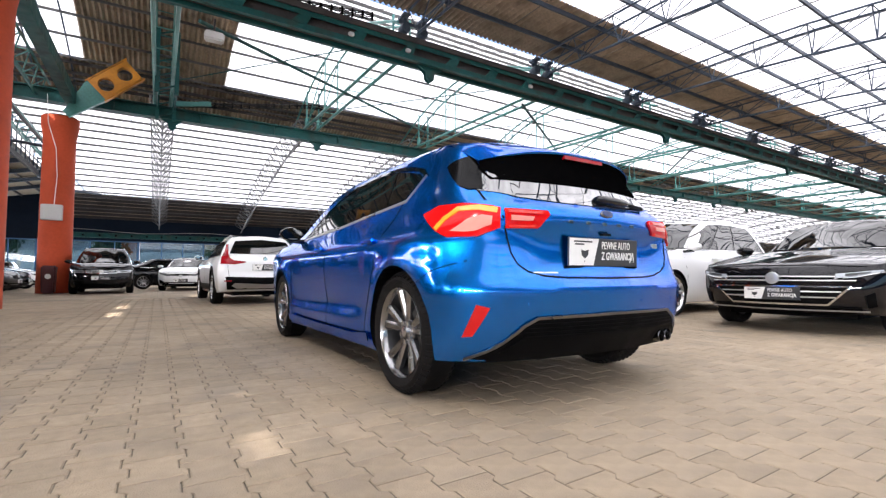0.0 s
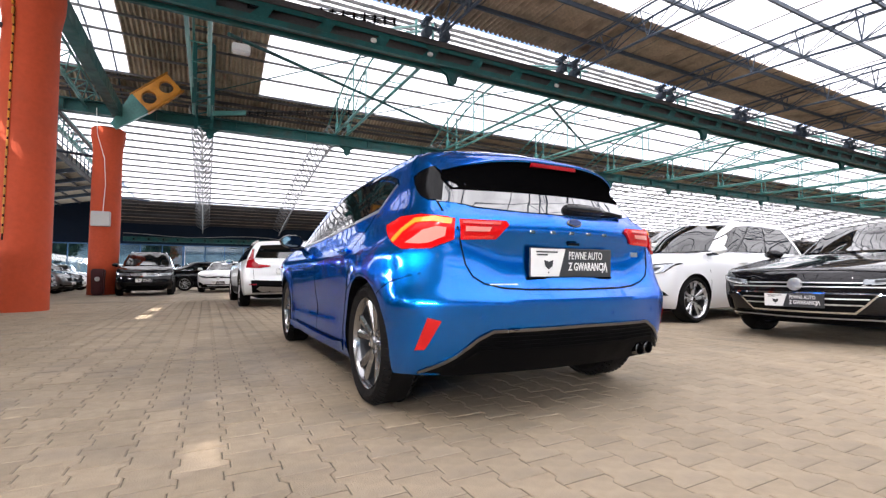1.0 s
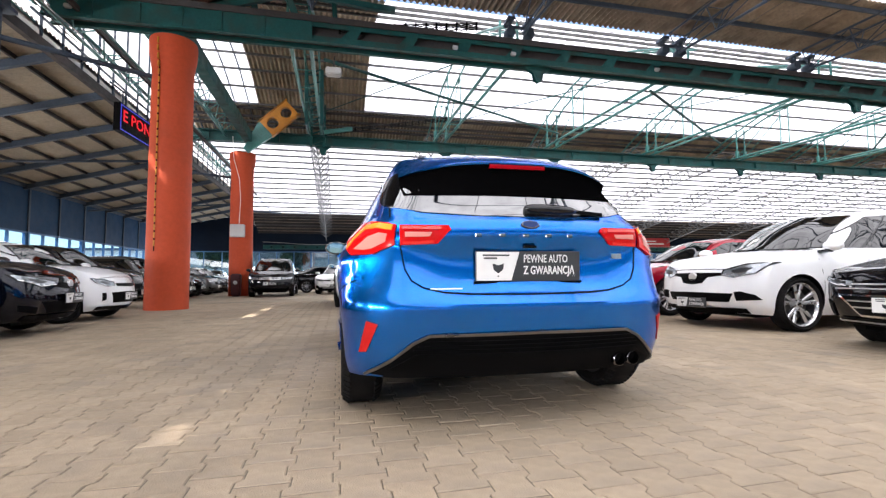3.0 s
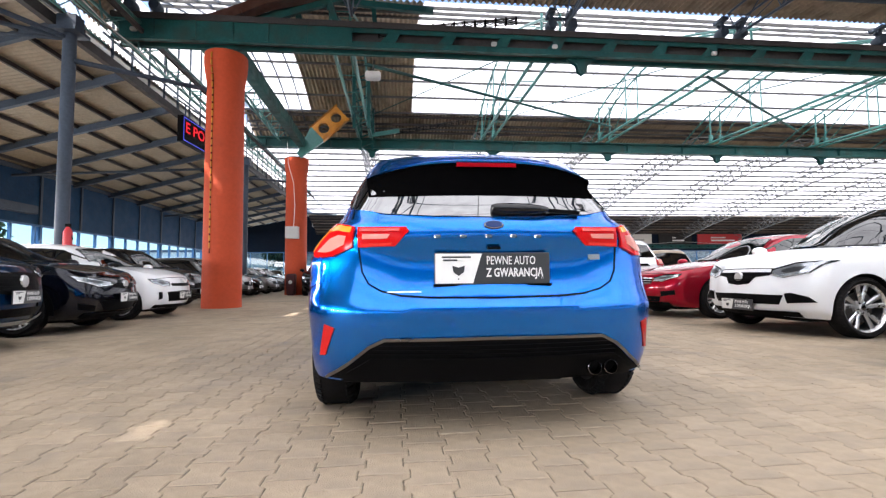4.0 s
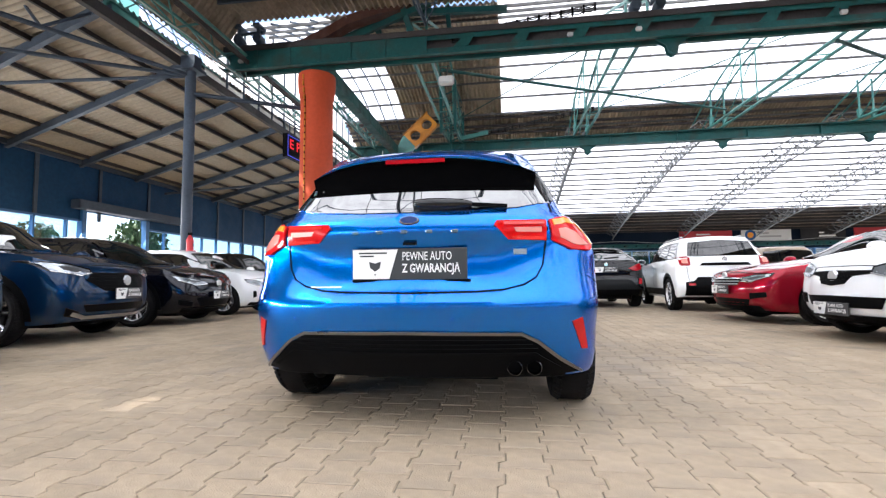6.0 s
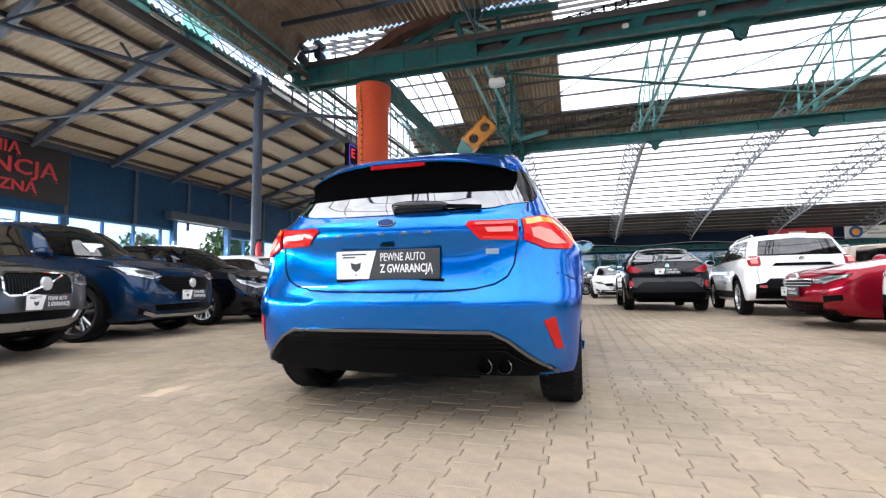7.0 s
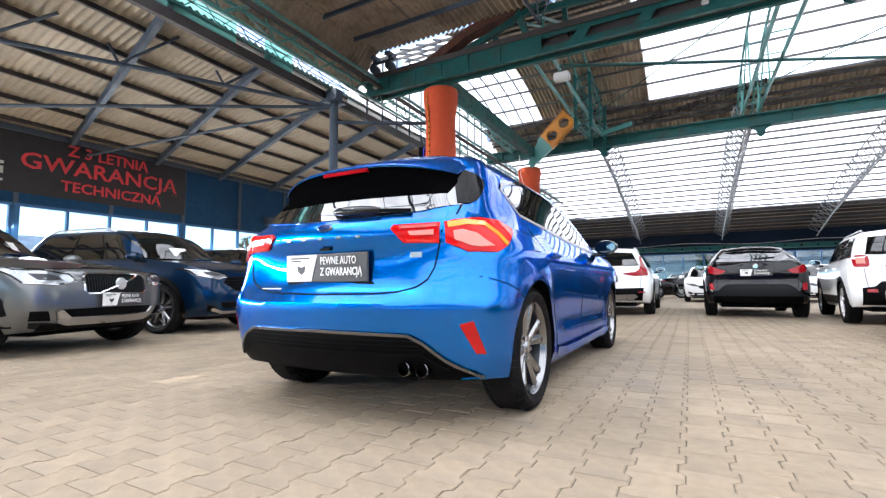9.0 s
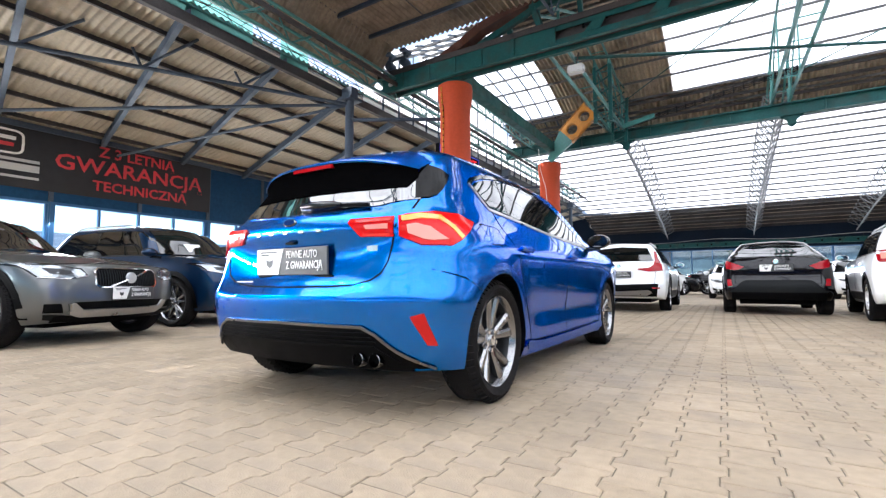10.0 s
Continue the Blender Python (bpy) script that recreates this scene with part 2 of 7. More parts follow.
M_DISC = material("brake_steel", (0.16, 0.155, 0.15), 0.45, 0.9, vary=0.2, scale=12)
M_CHROME = material("chrome", (0.75, 0.75, 0.76), 0.08, 1.0, vary=0)
M_MIRROR = material("mirror_glass", (0.30, 0.32, 0.33), 0.03, 1.0, vary=0)
M_DULL = material("dull_grey_trim", (0.20, 0.197, 0.19), 0.3, 1.0, vary=0.1)
M_BAR = material("satin_chrome_bar", (0.62, 0.62, 0.62), 0.42, 0.85, vary=0.05)
M_DARKM = material("dark_chrome", (0.2, 0.2, 0.21), 0.22, 1.0, vary=0.1)
M_RED_D = material("dark_red_lens", (0.30, 0.003, 0.008), 0.1, vary=0, spec=0.5)
M_CLAD = material("grey_plastic", (0.009, 0.010, 0.011), 0.5, spec=0.15, vary=0.15, scale=8, bump=0.1, bump_scale=300)
M_HEAD = material("headlamp_lens", (0.42, 0.45, 0.48), 0.16, 0.7, vary=0.3, scale=40)
M_SILVER = material("silver_trim", (0.45, 0.45, 0.45), 0.3, 0.9, vary=0.1)
M_RED = material("red_lens", (0.60, 0.005, 0.005), 0.15, vary=0, spec=0.2, coat=0.12)
M_GLOWRED = material("bright_red_lens", (0.85, 0.02, 0.015), 0.12, vary=0, coat=1.0)
M_REFL = material("red_reflector", (0.52, 0.010, 0.008), 0.35, vary=0.05, spec=0.25)
M_AMBER = material("amber_strip", (0.95, 0.34, 0.03), 0.15, vary=0, coat=1.0)
M_LENS = material("clear_lens", (0.75, 0.75, 0.75), 0.06, 0.4, vary=0, coat=1.0)
M_WHITE = material("white_print", (0.8, 0.8, 0.78), 0.4, vary=0.05)
M_DARKP = material("dark_grey_print", (0.035, 0.037, 0.04), 0.4, vary=0.1)
M_GREY = material("grey_enamel", (0.45, 0.45, 0.44), 0.4, vary=0.1)
M_GLASS = glass("window_glass", (0.72, 0.87, 0.96), 0.12)
# far panes: a darker tint lowers the outdoor brightness seen through them
M_GLASS_DIM = glass("dimming_window_glass", (0.34, 0.44, 0.50), 0.10)
M_YARD = material("pale_concrete_yard", (0.58, 0.56, 0.52), 0.9, vary=0.15, scale=1, bump=0.3)
M_OUT = material("pale_render_wall", (0.55, 0.55, 0.52), 0.8, vary=0.15)

# ---- the hall: roof lines ----
Y1, Y2, Y_FAR, Y_BACK = 10.2, 20.5, 42.0, -14.0
X_L, X_R, X_WALL = -7.95, 110.0, -15.6
BAY, NODE0 = 6.1, 4.1
Y_FOOT, Y_SKY = 23.0, 20.9
nave = curve([(Y1 - 0.1, 8.3), (11.5, 8.95), (13.4, 9.75), (15.5, 10.2), (18.0, 10.0), (Y_SKY, 9.2), (Y_FOOT, 8.32)])
aisle = curve([(0, 8.35), (4, 8.3), (9, 7.75), (14, 6.9), (18, 6.05), (21.5, 5.0)])


def far_z(y):
    return aisle(y - Y2)


def near_z(y):
    return aisle((Y1 - y) * 0.88)


def sheet(bm, x0, x1, y0, y1, zf, wave=0.0, pitch=0.177, rows=8, drop=0.0):
    """A roof sheet over a rectangle, corrugated along x where wave > 0."""
    n = max(1, int((x1 - x0) / pitch * 6)) if wave else max(1, int((x1 - x0) / 3))
    xs = [x0 + (x1 - x0) * i / n for i in range(n + 1)]
    ys = [y0 + (y1 - y0) * j / rows for j in range(rows + 1)]
    grid = [[bm.verts.new((x, y, zf(y) - drop + wave * math.sin(x / pitch * math.tau))) for x in xs] for y in ys]
    for a, b in zip(grid, grid[1:]):
        for i in range(n):
            bm.faces.new((a[i], a[i + 1], b[i + 1], b[i]))


bm = fresh()
W, Z_HIP = 0.042, 7.2
X_H = X_L + 0.8
# slots added in the hip slope, placed to throw sun patches on the pavers
SUN_SLOTS = ((-1.70, -1.44), (-0.86, -0.74))
sheet(bm, -4.7, 0.35, Y1 - 0.05, Y_SKY, nave, W)            # opaque field of the nave
sheet(bm, X_L, X_R, Y_SKY, Y_FOOT, nave, W, rows=3)            # opaque foot of the nave vault
sheet(bm, X_L, X_R, 37.6, Y_FAR, far_z, W, rows=4)        # opaque eave of the far aisle
sheet(bm, X_H, X_R, 7.3, Y1 - 0.1, near_z, W, rows=4)     # opaque strip beside the girder
sheet(bm, X_H, 3.2, 4.6, 7.3, near_z, W, rows=4)         # opaque field over the drive
sheet(bm, X_H, 45, Y_BACK, -12.6, near_z, W, rows=3)
n = int((Y1 - Y_BACK) / 0.177 * 6)     # hip slope down to the lean-to
ys = [Y_BACK + (Y1 - 0.1 - Y_BACK) * i / n for i in range(n + 1)]
rows_ = [[bm.verts.new((x, y, z + W * math.sin(y / 0.177 * math.tau))) for y in ys for z in ((near_z(y) if x > X_L + 0.5 else Z_HIP),)] for x in (X_L, X_H + 0.05)]
for i in range(n):
    if any(a < ys[i] < b for a, b in SUN_SLOTS):
        continue
    bm.faces.new((rows_[0][i], rows_[0][i + 1], rows_[1][i + 1], rows_[1][i]))
tagged(part("ceiling", bm, M_SHEET, smooth=60), "weathered brown corrugated roof sheeting seen from below", "ceiling", kind="structure")

bm = fresh()
sheet(bm, 0.35, X_R, Y1 - 0.05, Y_SKY, nave, rows=14)
sheet(bm, X_L, -4.7, Y1 - 0.05, Y_SKY, nave, rows=14)
sheet(bm, X_L, X_R, Y_FOOT - 0.05, 37.6, far_z, rows=16)
sheet(bm, 3.2, X_R, -3.0, 7.3, near_z, rows=12)
sheet(bm, 45, X_R, Y_BACK, -3.0, near_z, rows=4)
sheet(bm, X_H, 45, -12.6, -3.0, near_z, rows=8)
sheet(bm, X_H, 3.2, -3.0, 4.6, near_z, rows=10)
for ya, yb in ((9.6, Y1), (Y1, Y_FAR)):    # upright glazing above the lean-to
    ys = [ya + (yb - ya) * i / 12 for i in range(13)]
    for p, q in zip(ys, ys[1:]):
        m_ = (p + q) / 2
        zt = Z_HIP if m_ < Y1 else nave(m_) if m_ < Y_FOOT else far_z(m_)
        bm.faces.new([bm.verts.new(c) for c in ((X_L, p, 6.62), (X_L, q, 6.62), (X_L, q, zt + 0.02), (X_L, p, zt + 0.02))])
tagged(part("ceiling_skylight", bm, M_CLEAR, smooth=60), "white translucent corrugated roof panels, grimy", "skylight", kind="structure")

def hip_quad(bm, ya, yb, a0, a1):
    bm.faces.new([bm.verts.new((X_L + 0.8 * a, y, Z_HIP + (near_z(y) - Z_HIP) * a)) for a, y in ((a0, ya), (a0, yb), (a1, yb), (a1, ya))])


# added sun panes at the slot tops, flat sheets closing the rest
bm, patch = fresh(), fresh()
for ya, yb in SUN_SLOTS:
    hip_quad(bm, ya, yb, 0.74, 0.99)
    hip_quad(patch, ya - 0.04, yb + 0.04, 0, 0.74)
tagged(part("ceiling_pane", bm, M_CLEAR_B, smooth=0), "thin panes added to cast sun patches on the floor", "skylight", kind="structure")
tagged(part("ceiling_patch", patch, M_SHEET, smooth=0), "flat sheets closing the slots below the added panes", "ceiling", kind="structure")
bm = fresh()
for ya, yb in ((Y_BACK, 5.45), (6.3, 7.25)):
    bm.faces.new([bm.verts.new(c) for c in ((X_L, ya, 6.62), (X_L, yb, 6.62), (X_L, yb, Z_HIP + 0.02), (X_L, ya, Z_HIP + 0.02))])
tagged(part("ceiling_teal_pane", bm, M_TEALGLASS, smooth=0), "dim teal panes in the narrow glazing", "skylight", kind="structure")
bm = fresh()
for ya, yb, zt in ((5.45, 6.3, 6.95), (7.25, 9.6, 7.2)):
    bm.faces.new([bm.verts.new(c) for c in ((X_L, ya, 6.62), (X_L, yb, 6.62), (X_L, yb, zt), (X_L, ya, zt))])
tagged(part("ceiling_glass_pane", bm, M_CLEAR_C, smooth=0), "clear glass panes in the narrow glazing", "skylight", kind="structure")


# purlins under the sheets
def purlin(x0, x1, y, z, w, h, mat, label):
    bm = fresh()
    bar(bm, (x0, y, z), (x1, y, z), w, h)
    return tagged(part("roof_purlin", bm, mat, smooth=0), label, "purlin", "roof purlins", "structure")


for y in np.arange(Y1 + 0.6, Y_FOOT, 1.12):
    purlin(X_L, X_R, y, nave(y) - 0.08, 0.05, 0.09, M_RIB, "dull steel purlin under the vault")
for y in np.arange(Y_FOOT + 0.4, Y_FAR, 0.98):
    purlin(X_L, X_R, y, far_z(y) - 0.08, 0.06, 0.10, M_RIB, "grey steel purlin under the far skylights")
for y in np.arange(Y_BACK, 9.8, 1.35):
    purlin(X_H, X_R, y, near_z(y) - 0.09, 0.06, 0.12, M_BLUE_ST, "dark steel purlin under the roof")
for y in np.arange(37.8, Y_FAR - 0.4, 0.62):
    purlin(X_L, X_R, y, far_z(y) - 0.13, 0.09, 0.20, M_PURLIN, "dark purlin under the far eave")
for y in np.arange(Y_SKY + 0.2, Y_FOOT, 0.55):
    purlin(X_L, X_R, y, nave(y) - 0.12, 0.07, 0.12, M_PURLIN, "dark purlin under the vault foot")
bm = fresh()
for x in np.arange(X_L + 0.6, X_R, 2.03):
    for y in np.arange(Y_FOOT, 37, 1.2):
        bar(bm, (x, y, far_z(y) - 0.03), (x, y + 1.2, far_z(y + 1.2) - 0.03), 0.02, 0.02)
for x in np.arange(0.4, X_R, 1.03):
    for y in np.arange(Y1 + 0.2, Y_SKY, 1.25):
        bar(bm, (x, y, nave(y) - 0.02), (x, min(y + 1.25, Y_SKY), nave(min(y + 1.25, Y_SKY)) - 0.02), 0.02, 0.02)
for x in np.arange(X_H, X_R, 2.03):
    for y in np.arange(Y_BACK, 7.8, 1.35):
        bar(bm, (x, y, near_z(y) - 0.03), (x, y + 1.35, near_z(y + 1.35) - 0.03), 0.025, 0.03)
tagged(part("skylight_seam", bm, M_RIB, smooth=0), "dark seams between translucent roof panels", "seam", kind="stuff")


# glazing bars and the teal valley truss beside the lean-to
bm = fresh()
for x in np.arange(X_L + 0.35, -4.75, 0.62):
    for y in np.arange(Y1 + 0.1, Y_FOOT, 1.2):
        y2 = min(y + 1.2, Y_FOOT)
        bar(bm, (x, y, nave(y) - 0.04), (x, y2, nave(y2) - 0.04), 0.05, 0.06)
for y in np.arange(Y1 + 0.4, Y_FAR, 0.9):
    zt = nave(y) if y < Y_FOOT else far_z(y)
    bar(bm, (X_L + 0.03, y, 6.62), (X_L + 0.03, y, zt), 0.05, 0.05)
for z in (7.1, 7.6, 8.1):
    bar(bm, (X_L + 0.03, Y1, z), (X_L + 0.03, 34, z), 0.05, 0.05)
tagged(part("glazing_bar", bm, M_BLUE_ST, smooth=0), "dark glazing bars of the side skylights", "glazing bar", kind="stuff")


def valley_truss(x, y0, y1, z0, z1, n):
    root = thing("valley_truss", pose(x, 0, 0), "pale teal lattice truss along the valley gutter", "roof truss", "valley trusses")
    for nm, dx, z in (("bottom_chord", 0.0, z0), ("top_chord", -0.3, z1), ("top_chord", 0.3, z1)):
        bm = fresh()
        rod(bm, (dx, y0, z), (dx, y1, z), 0.045, 6)
        part(nm, bm, M_TEAL_L, root)
    st = (y1 - y0) / n
    bm = fresh()
    for i in range(n):
        ya, yb, yc = y0 + st * i, y0 + st * (i + 0.5), y0 + st * (i + 1)
        for dx in (-0.3, 0.3):
            rod(bm, (0, ya, z0), (dx, yb, z1), 0.022, 5)
            rod(bm, (dx, yb, z1), (0, yc, z0), 0.022, 5)
        rod(bm, (-0.3, yb, z1), (0.3, yb, z1), 0.02, 5)
    part("web_lattice", bm, M_TEAL_L, root)
    return root


valley_truss(X_L + 0.75, -6.0, 33.0, 6.72, 7.25, 26)
valley_truss(-6.0, 11.0, 21.0, 7.35, 7.95, 8)


# ---- girders on the columns ----
def girder(y, z0, x0, x1, label, slots=True):
    """A riveted teal girder; with slots: two skins with long openings and an inside whose shade is put into a dark web.
    """
    root = thing("girder", pose(0, y, z0), label, "girder", "teal girders")
    h = 0.66 if slots else 0.5
    if slots:
        for s in (-1, 1):
            for nm, dy, z_a, z_b in (("flange", 0.06, 0, 0.05), ("web_strip", 0.014, 0.05, 0.18), ("web_strip", 0.014, h - 0.24, h - 0.05)):
                bm = fresh()
                box(bm, x0, x1, s * 0.2 - dy, s * 0.2 + dy, z_a, z_b)
                part(nm, bm, M_TEAL, root, smooth=0)
        # dark-coloured web gives the openings their shaded depth
        bm = fresh()
        box(bm, x0, x1, -0.02, 0.02, 0.05, h - 0.05)
        part("inner_web", bm, M_PURLIN, root, "inner web, dark colour for the shaded inside", smooth=0)
        bm = fresh()
        box(bm, x0, x1, -0.28, 0.28, h - 0.05, h)
        part("top_flange", bm, M_PURLIN, root, "dark top flange", smooth=0)
        bm = fresh()
        box(bm, x0, x1, -0.30, -0.26, h - 0.14, h + 0.02)
        part("crane_rail", bm, M_PURLIN, root, "dark rail along the girder", smooth=0)
        x = x0 + 0.9
        while x < min(x1, 46):
            for s in (-1, 1):
                bm = fresh()
                v = [bm.verts.new((x + dx + k, s * 0.2 + sy, z)) for sy in (-0.02, 0.02) for dx, z, k in ((-0.2, 0.16, -0.1), (0.2, 0.16, -0.1), (0.15, h - 0.22, 0.1), (-0.15, h - 0.22, 0.1))]
                for q in ((0, 1, 2, 3), (7, 6, 5, 4), (0, 4, 5, 1), (1, 5, 6, 2), (2, 6, 7, 3), (3, 7, 4, 0)):
                    bm.faces.new([v[i] for i in q])
                part("web_plate", bm, M_TEAL, root, smooth=0)
            x += 1.53
    else:
        for nm, dy, z_a, z_b in (("bottom_flange", 0.17, 0, 0.04), ("web", 0.02, 0.04, h - 0.04), ("top_flange", 0.2, h - 0.04, h)):
            bm = fresh()
            box(bm, x0, x1, -dy, dy, z_a, z_b)
            part(nm, bm, M_TEAL, root, smooth=0)
        x = x0 + 0.9
        while x < 46:
            bm = fresh()
            box(bm, x - 0.012, x + 0.012, -0.15, 0.15, 0.04, h - 0.04)
            part("stiffener", bm, M_TEAL, root, smooth=0)
            x += 3.05
    # pointed bracket plates under the nodes
    for k in range(-2, 8):
        xb = NODE0 + 0.7 + BAY * k if y < 15 else NODE0 + 0.35 + BAY * k
        if not x0 + 0.4 < xb < x1 or (y < 15 and k % 2):
            continue
        bm = fresh()
        for s in (-0.06, 0.06):
            pts = [(-0.42, 0.02), (-0.16, -0.16), (-0.12, -0.36), (0, -0.44), (0.12, -0.36), (0.16, -0.16), (0.42, 0.02)]
            a = [bm.verts.new((xb + px, s - 0.015, pz)) for px, pz in pts]
            b = [bm.verts.new((xb + px, s + 0.015, pz)) for px, pz in pts]
            bm.faces.new(a)
            bm.faces.new(b[::-1])
            for i in range(len(pts)):
                j = (i + 1) % len(pts)
                bm.faces.new((a[i], b[i], b[j], a[j]))
        rod(bm, (xb, -0.1, -0.3), (xb, 0.1, -0.3), 0.05)
        part("bracket", bm, M_TEAL, root)
    return root


G1Z, G2Z = 6.85, 7.12
g1 = girder(Y1, G1Z, -7.6, 108, "dark teal riveted steel girder with openings in its web")
girder(Y2, G2Z, -7.6, 108, "plain teal steel I-girder carrying leaning tubes", False)


# plated haunch over the first column, and the rusty arch foot on it
for s in (-1, 1):
    bm = fresh()
    box(bm, -7.4, -1.6, s * 0.24 - 0.012, s * 0.24 + 0.012, 0.02, 0.60)
    part("side_plate", bm, M_TEAL, g1, smooth=0)
    for x in (-6.6, -5.6, -4.68, -3.8, -2.8):
        bm = fresh()
        box(bm, x - 0.05, x + 0.05, s * 0.262 - 0.02, s * 0.262 + 0.02, 0.04, 0.58)
        part("stiffener", bm, M_TEAL, g1, smooth=0)
M_RUST = material("rusty_steel", (0.07, 0.024, 0.014), 0.85, vary=0.4, scale=4, bump=0.3)
bm = fresh()
pts = [(-6.2, 0.5), (-5.2, 0.66), (-4.5, 0.95), (-3.9, 1.25), (-3.1, 1.45), (-2.0, 1.6)]
for (xa, za), (xb, zb) in zip(pts, pts[1:]):
    bar(bm, (xa, 0, za), (xb, 0, zb), 0.36, 0.26)
part("arch_foot", bm, M_RUST, g1, "rusty steel arch foot")
for p, q in (((-4.6, 0.3, 0.8), (-1.6, 0.5, 2.0)), ((-3.9, -0.2, 0.62), (-1.0, -0.1, 1.75)), ((-3.0, 0.3, 0.62), (-3.2, 0.3, 1.5)), ((-2.0, -0.2, 0.62), (-2.3, -0.1, 1.5)), ((-1.0, 0.2, 0.62), (-1.1, 0.2, 1.9)), ((-2.9, 0.1, 1.5), (0.6, 0.1, 1.3))):
    bm = fresh()
    bar(bm, p, q, 0.12, 0.16)
    part("arch_brace", bm, M_TEAL, g1, smooth=0)


# ---- vault frames: arched twin tubes and ties between the girders ----
def vault_frame(x, full):
    root = thing("vault_frame", pose(x, 0, 0), "pale teal twin-tube arched roof frame with tie tubes", "roof frame", "vault frames")
    n = 14
    for dx in (-0.28, 0.28):
        bm = fresh()
        ys = [Y1 + 0.1 + (Y_FOOT - Y1 - 0.2) * i / n for i in range(n + 1)]
        for a, b in zip(ys, ys[1:]):
            rod(bm, (dx, a, nave(a) - 0.3), (dx, b, nave(b) - 0.3), 0.045, 6)
        part("arch_tube", bm, M_TEAL_L, root)
        bm = fresh()
        rod(bm, (dx, Y1, G1Z + 0.6), (dx, Y2, G2Z + 0.55), 0.06, 8)
        part("tie_tube", bm, M_TEAL_L, root)
    for i in range(1, n):
        y = Y1 + (Y2 - Y1) * i / n
        bm = fresh()
        if i % 2:
            rod(bm, (-0.28, y, nave(y) - 0.3), (0.28, y, nave(y) - 0.3), 0.02, 5)
        else:
            zt = G1Z + 0.6 + (G2Z - G1Z - 0.05) * i / n
            rod(bm, (-0.28, y, zt), (0.28, y, zt), 0.022, 5)
        part("spacer", bm, M_TEAL_L, root)
    for yy, g in ((Y2 - 0.45, G2Z), (Y1 + 0.45, G1Z)):
        for dx in (-0.28, 0.28):
            bm = fresh()
            rod(bm, (dx, yy, g + 0.75), (dx, yy, nave(yy) - 0.1), 0.04, 6)
            bar(bm, (dx, yy, g + 0.55), (dx, yy, g + 0.95), 0.16, 0.12)
            part("hanger", bm, M_TEAL_L, root)
    if full:
        for sgn in (-1, 1):
            bm = fresh()
            y = Y2 - 3.2
            rod(bm, (sgn * 0.28, y, nave(y) - 0.3), (sgn * 0.28, y, G2Z + 0.55), 0.03, 6)
            rod(bm, (sgn * 0.28, y, nave(y) - 0.3), (sgn * 0.28, Y2 - 0.5, G2Z + 0.6), 0.025, 6)
            part("strut", bm, M_TEAL_L, root)
    return root


frame_a = vault_frame(NODE0, True)
for k in range(-1, 17):
    if k:
        copy_thing(frame_a, pose(NODE0 + BAY * k, 0, 0))

# long wind-bracing tubes in the vault
for x0, x1 in ((-1.3, 10.3), (9.0, 20.5), (20.0, 31.5)):
    bm = fresh()
    rod(bm, (x0, Y1 + 0.5, 6.75), (x1, Y2 - 1.0, 8.2), 0.05, 8)
    tagged(part("bracing_tube", bm, M_TEAL, None), "dark teal bracing tube across the vault", "bracing", "bracing tubes")
for x0, x1 in ((-2.0, 4.1), (4.1, 10.2), (10.2, 16.3)):
    bm = fresh()
    rod(bm, (x0, Y2 - 1.5, 8.1), (x1, Y1 + 0.8, 7.9), 0.02, 6)
    tagged(part("bracing_rod", bm, M_TEAL, None), "thin dark steel bracing rod under the vault", "bracing", "bracing rods")


def festoon(p, q, n, sag, label):
    """A bundle of dusty cables looped along a rail, with clips."""
    root = thing("cable_festoon", pose(0, 0, 0), label, "cable", "cable festoons")
    p, q = Vector(p), Vector(q)
    for off in (0.0, 0.07, 0.14):
        bm = fresh()
        pts = [p.lerp(q, i / (n * 4)) - Vector((0, 0.02 * (off > 0.05), off + sag * abs(math.sin(i * math.pi / 4)))) for i in range(n * 4 + 1)]
        for a_, b_ in zip(pts, pts[1:]):
            rod(bm, a_, b_, 0.016, 5)
        part("cable", bm, M_BLACK, root)
    bm = fresh()
    rod(bm, p, q, 0.02, 6)
    part("rail", bm, M_PURLIN, root)
    for i in range(n + 1):
        c = p.lerp(q, i / n)
        bm = fresh()
        box(bm, c.x - 0.025, c.x + 0.025, c.y - 0.035, c.y + 0.035, c.z - 0.2, c.z + 0.03)
        part("clip", bm, M_BLACK, root, smooth=0)


festoon((-0.9, Y1 - 0.1, 7.42), (2.9, Y1 - 0.1, 7.95), 13, 0.06, "dusty black cable loops over the girder")
festoon((-1.5, 19.6, 7.6), (4.6, 19.6, 8.72), 18, 0.05, "dusty black cable loops under the vault")
# turnbuckle on the second cable run
bm = fresh()
bar(bm, (-1.6, 19.5, 7.5), (-0.3, 19.5, 7.75), 0.14, 0.18)
tagged(part("tie_coupling", bm, M_TEAL_L, None), "pale teal steel coupling on the tie", "coupling")
# small lamps and boxes clipped to the girder
for x in (-7.0, 2.2, 3.9, 8.6):
    lampb = thing("clip_lamp", pose(x, Y1 - 0.36, G1Z + 0.2), "small grey lamp clipped to the girder", "lamp", "clip lamps")
    bm = fresh()
    box(bm, -0.075, 0.075, -0.05, 0.05, -0.07, 0.03)
    bmesh.ops.bevel(bm, geom=bm.edges[:], offset=0.02, segments=2, affect="EDGES")
    part("housing", bm, M_GREY, lampb)
    bm = fresh()
    rod(bm, (0, 0.05, 0.02), (0, 0.14, 0.16), 0.012, 5)
    part("bracket", bm, M_PURLIN, lampb)


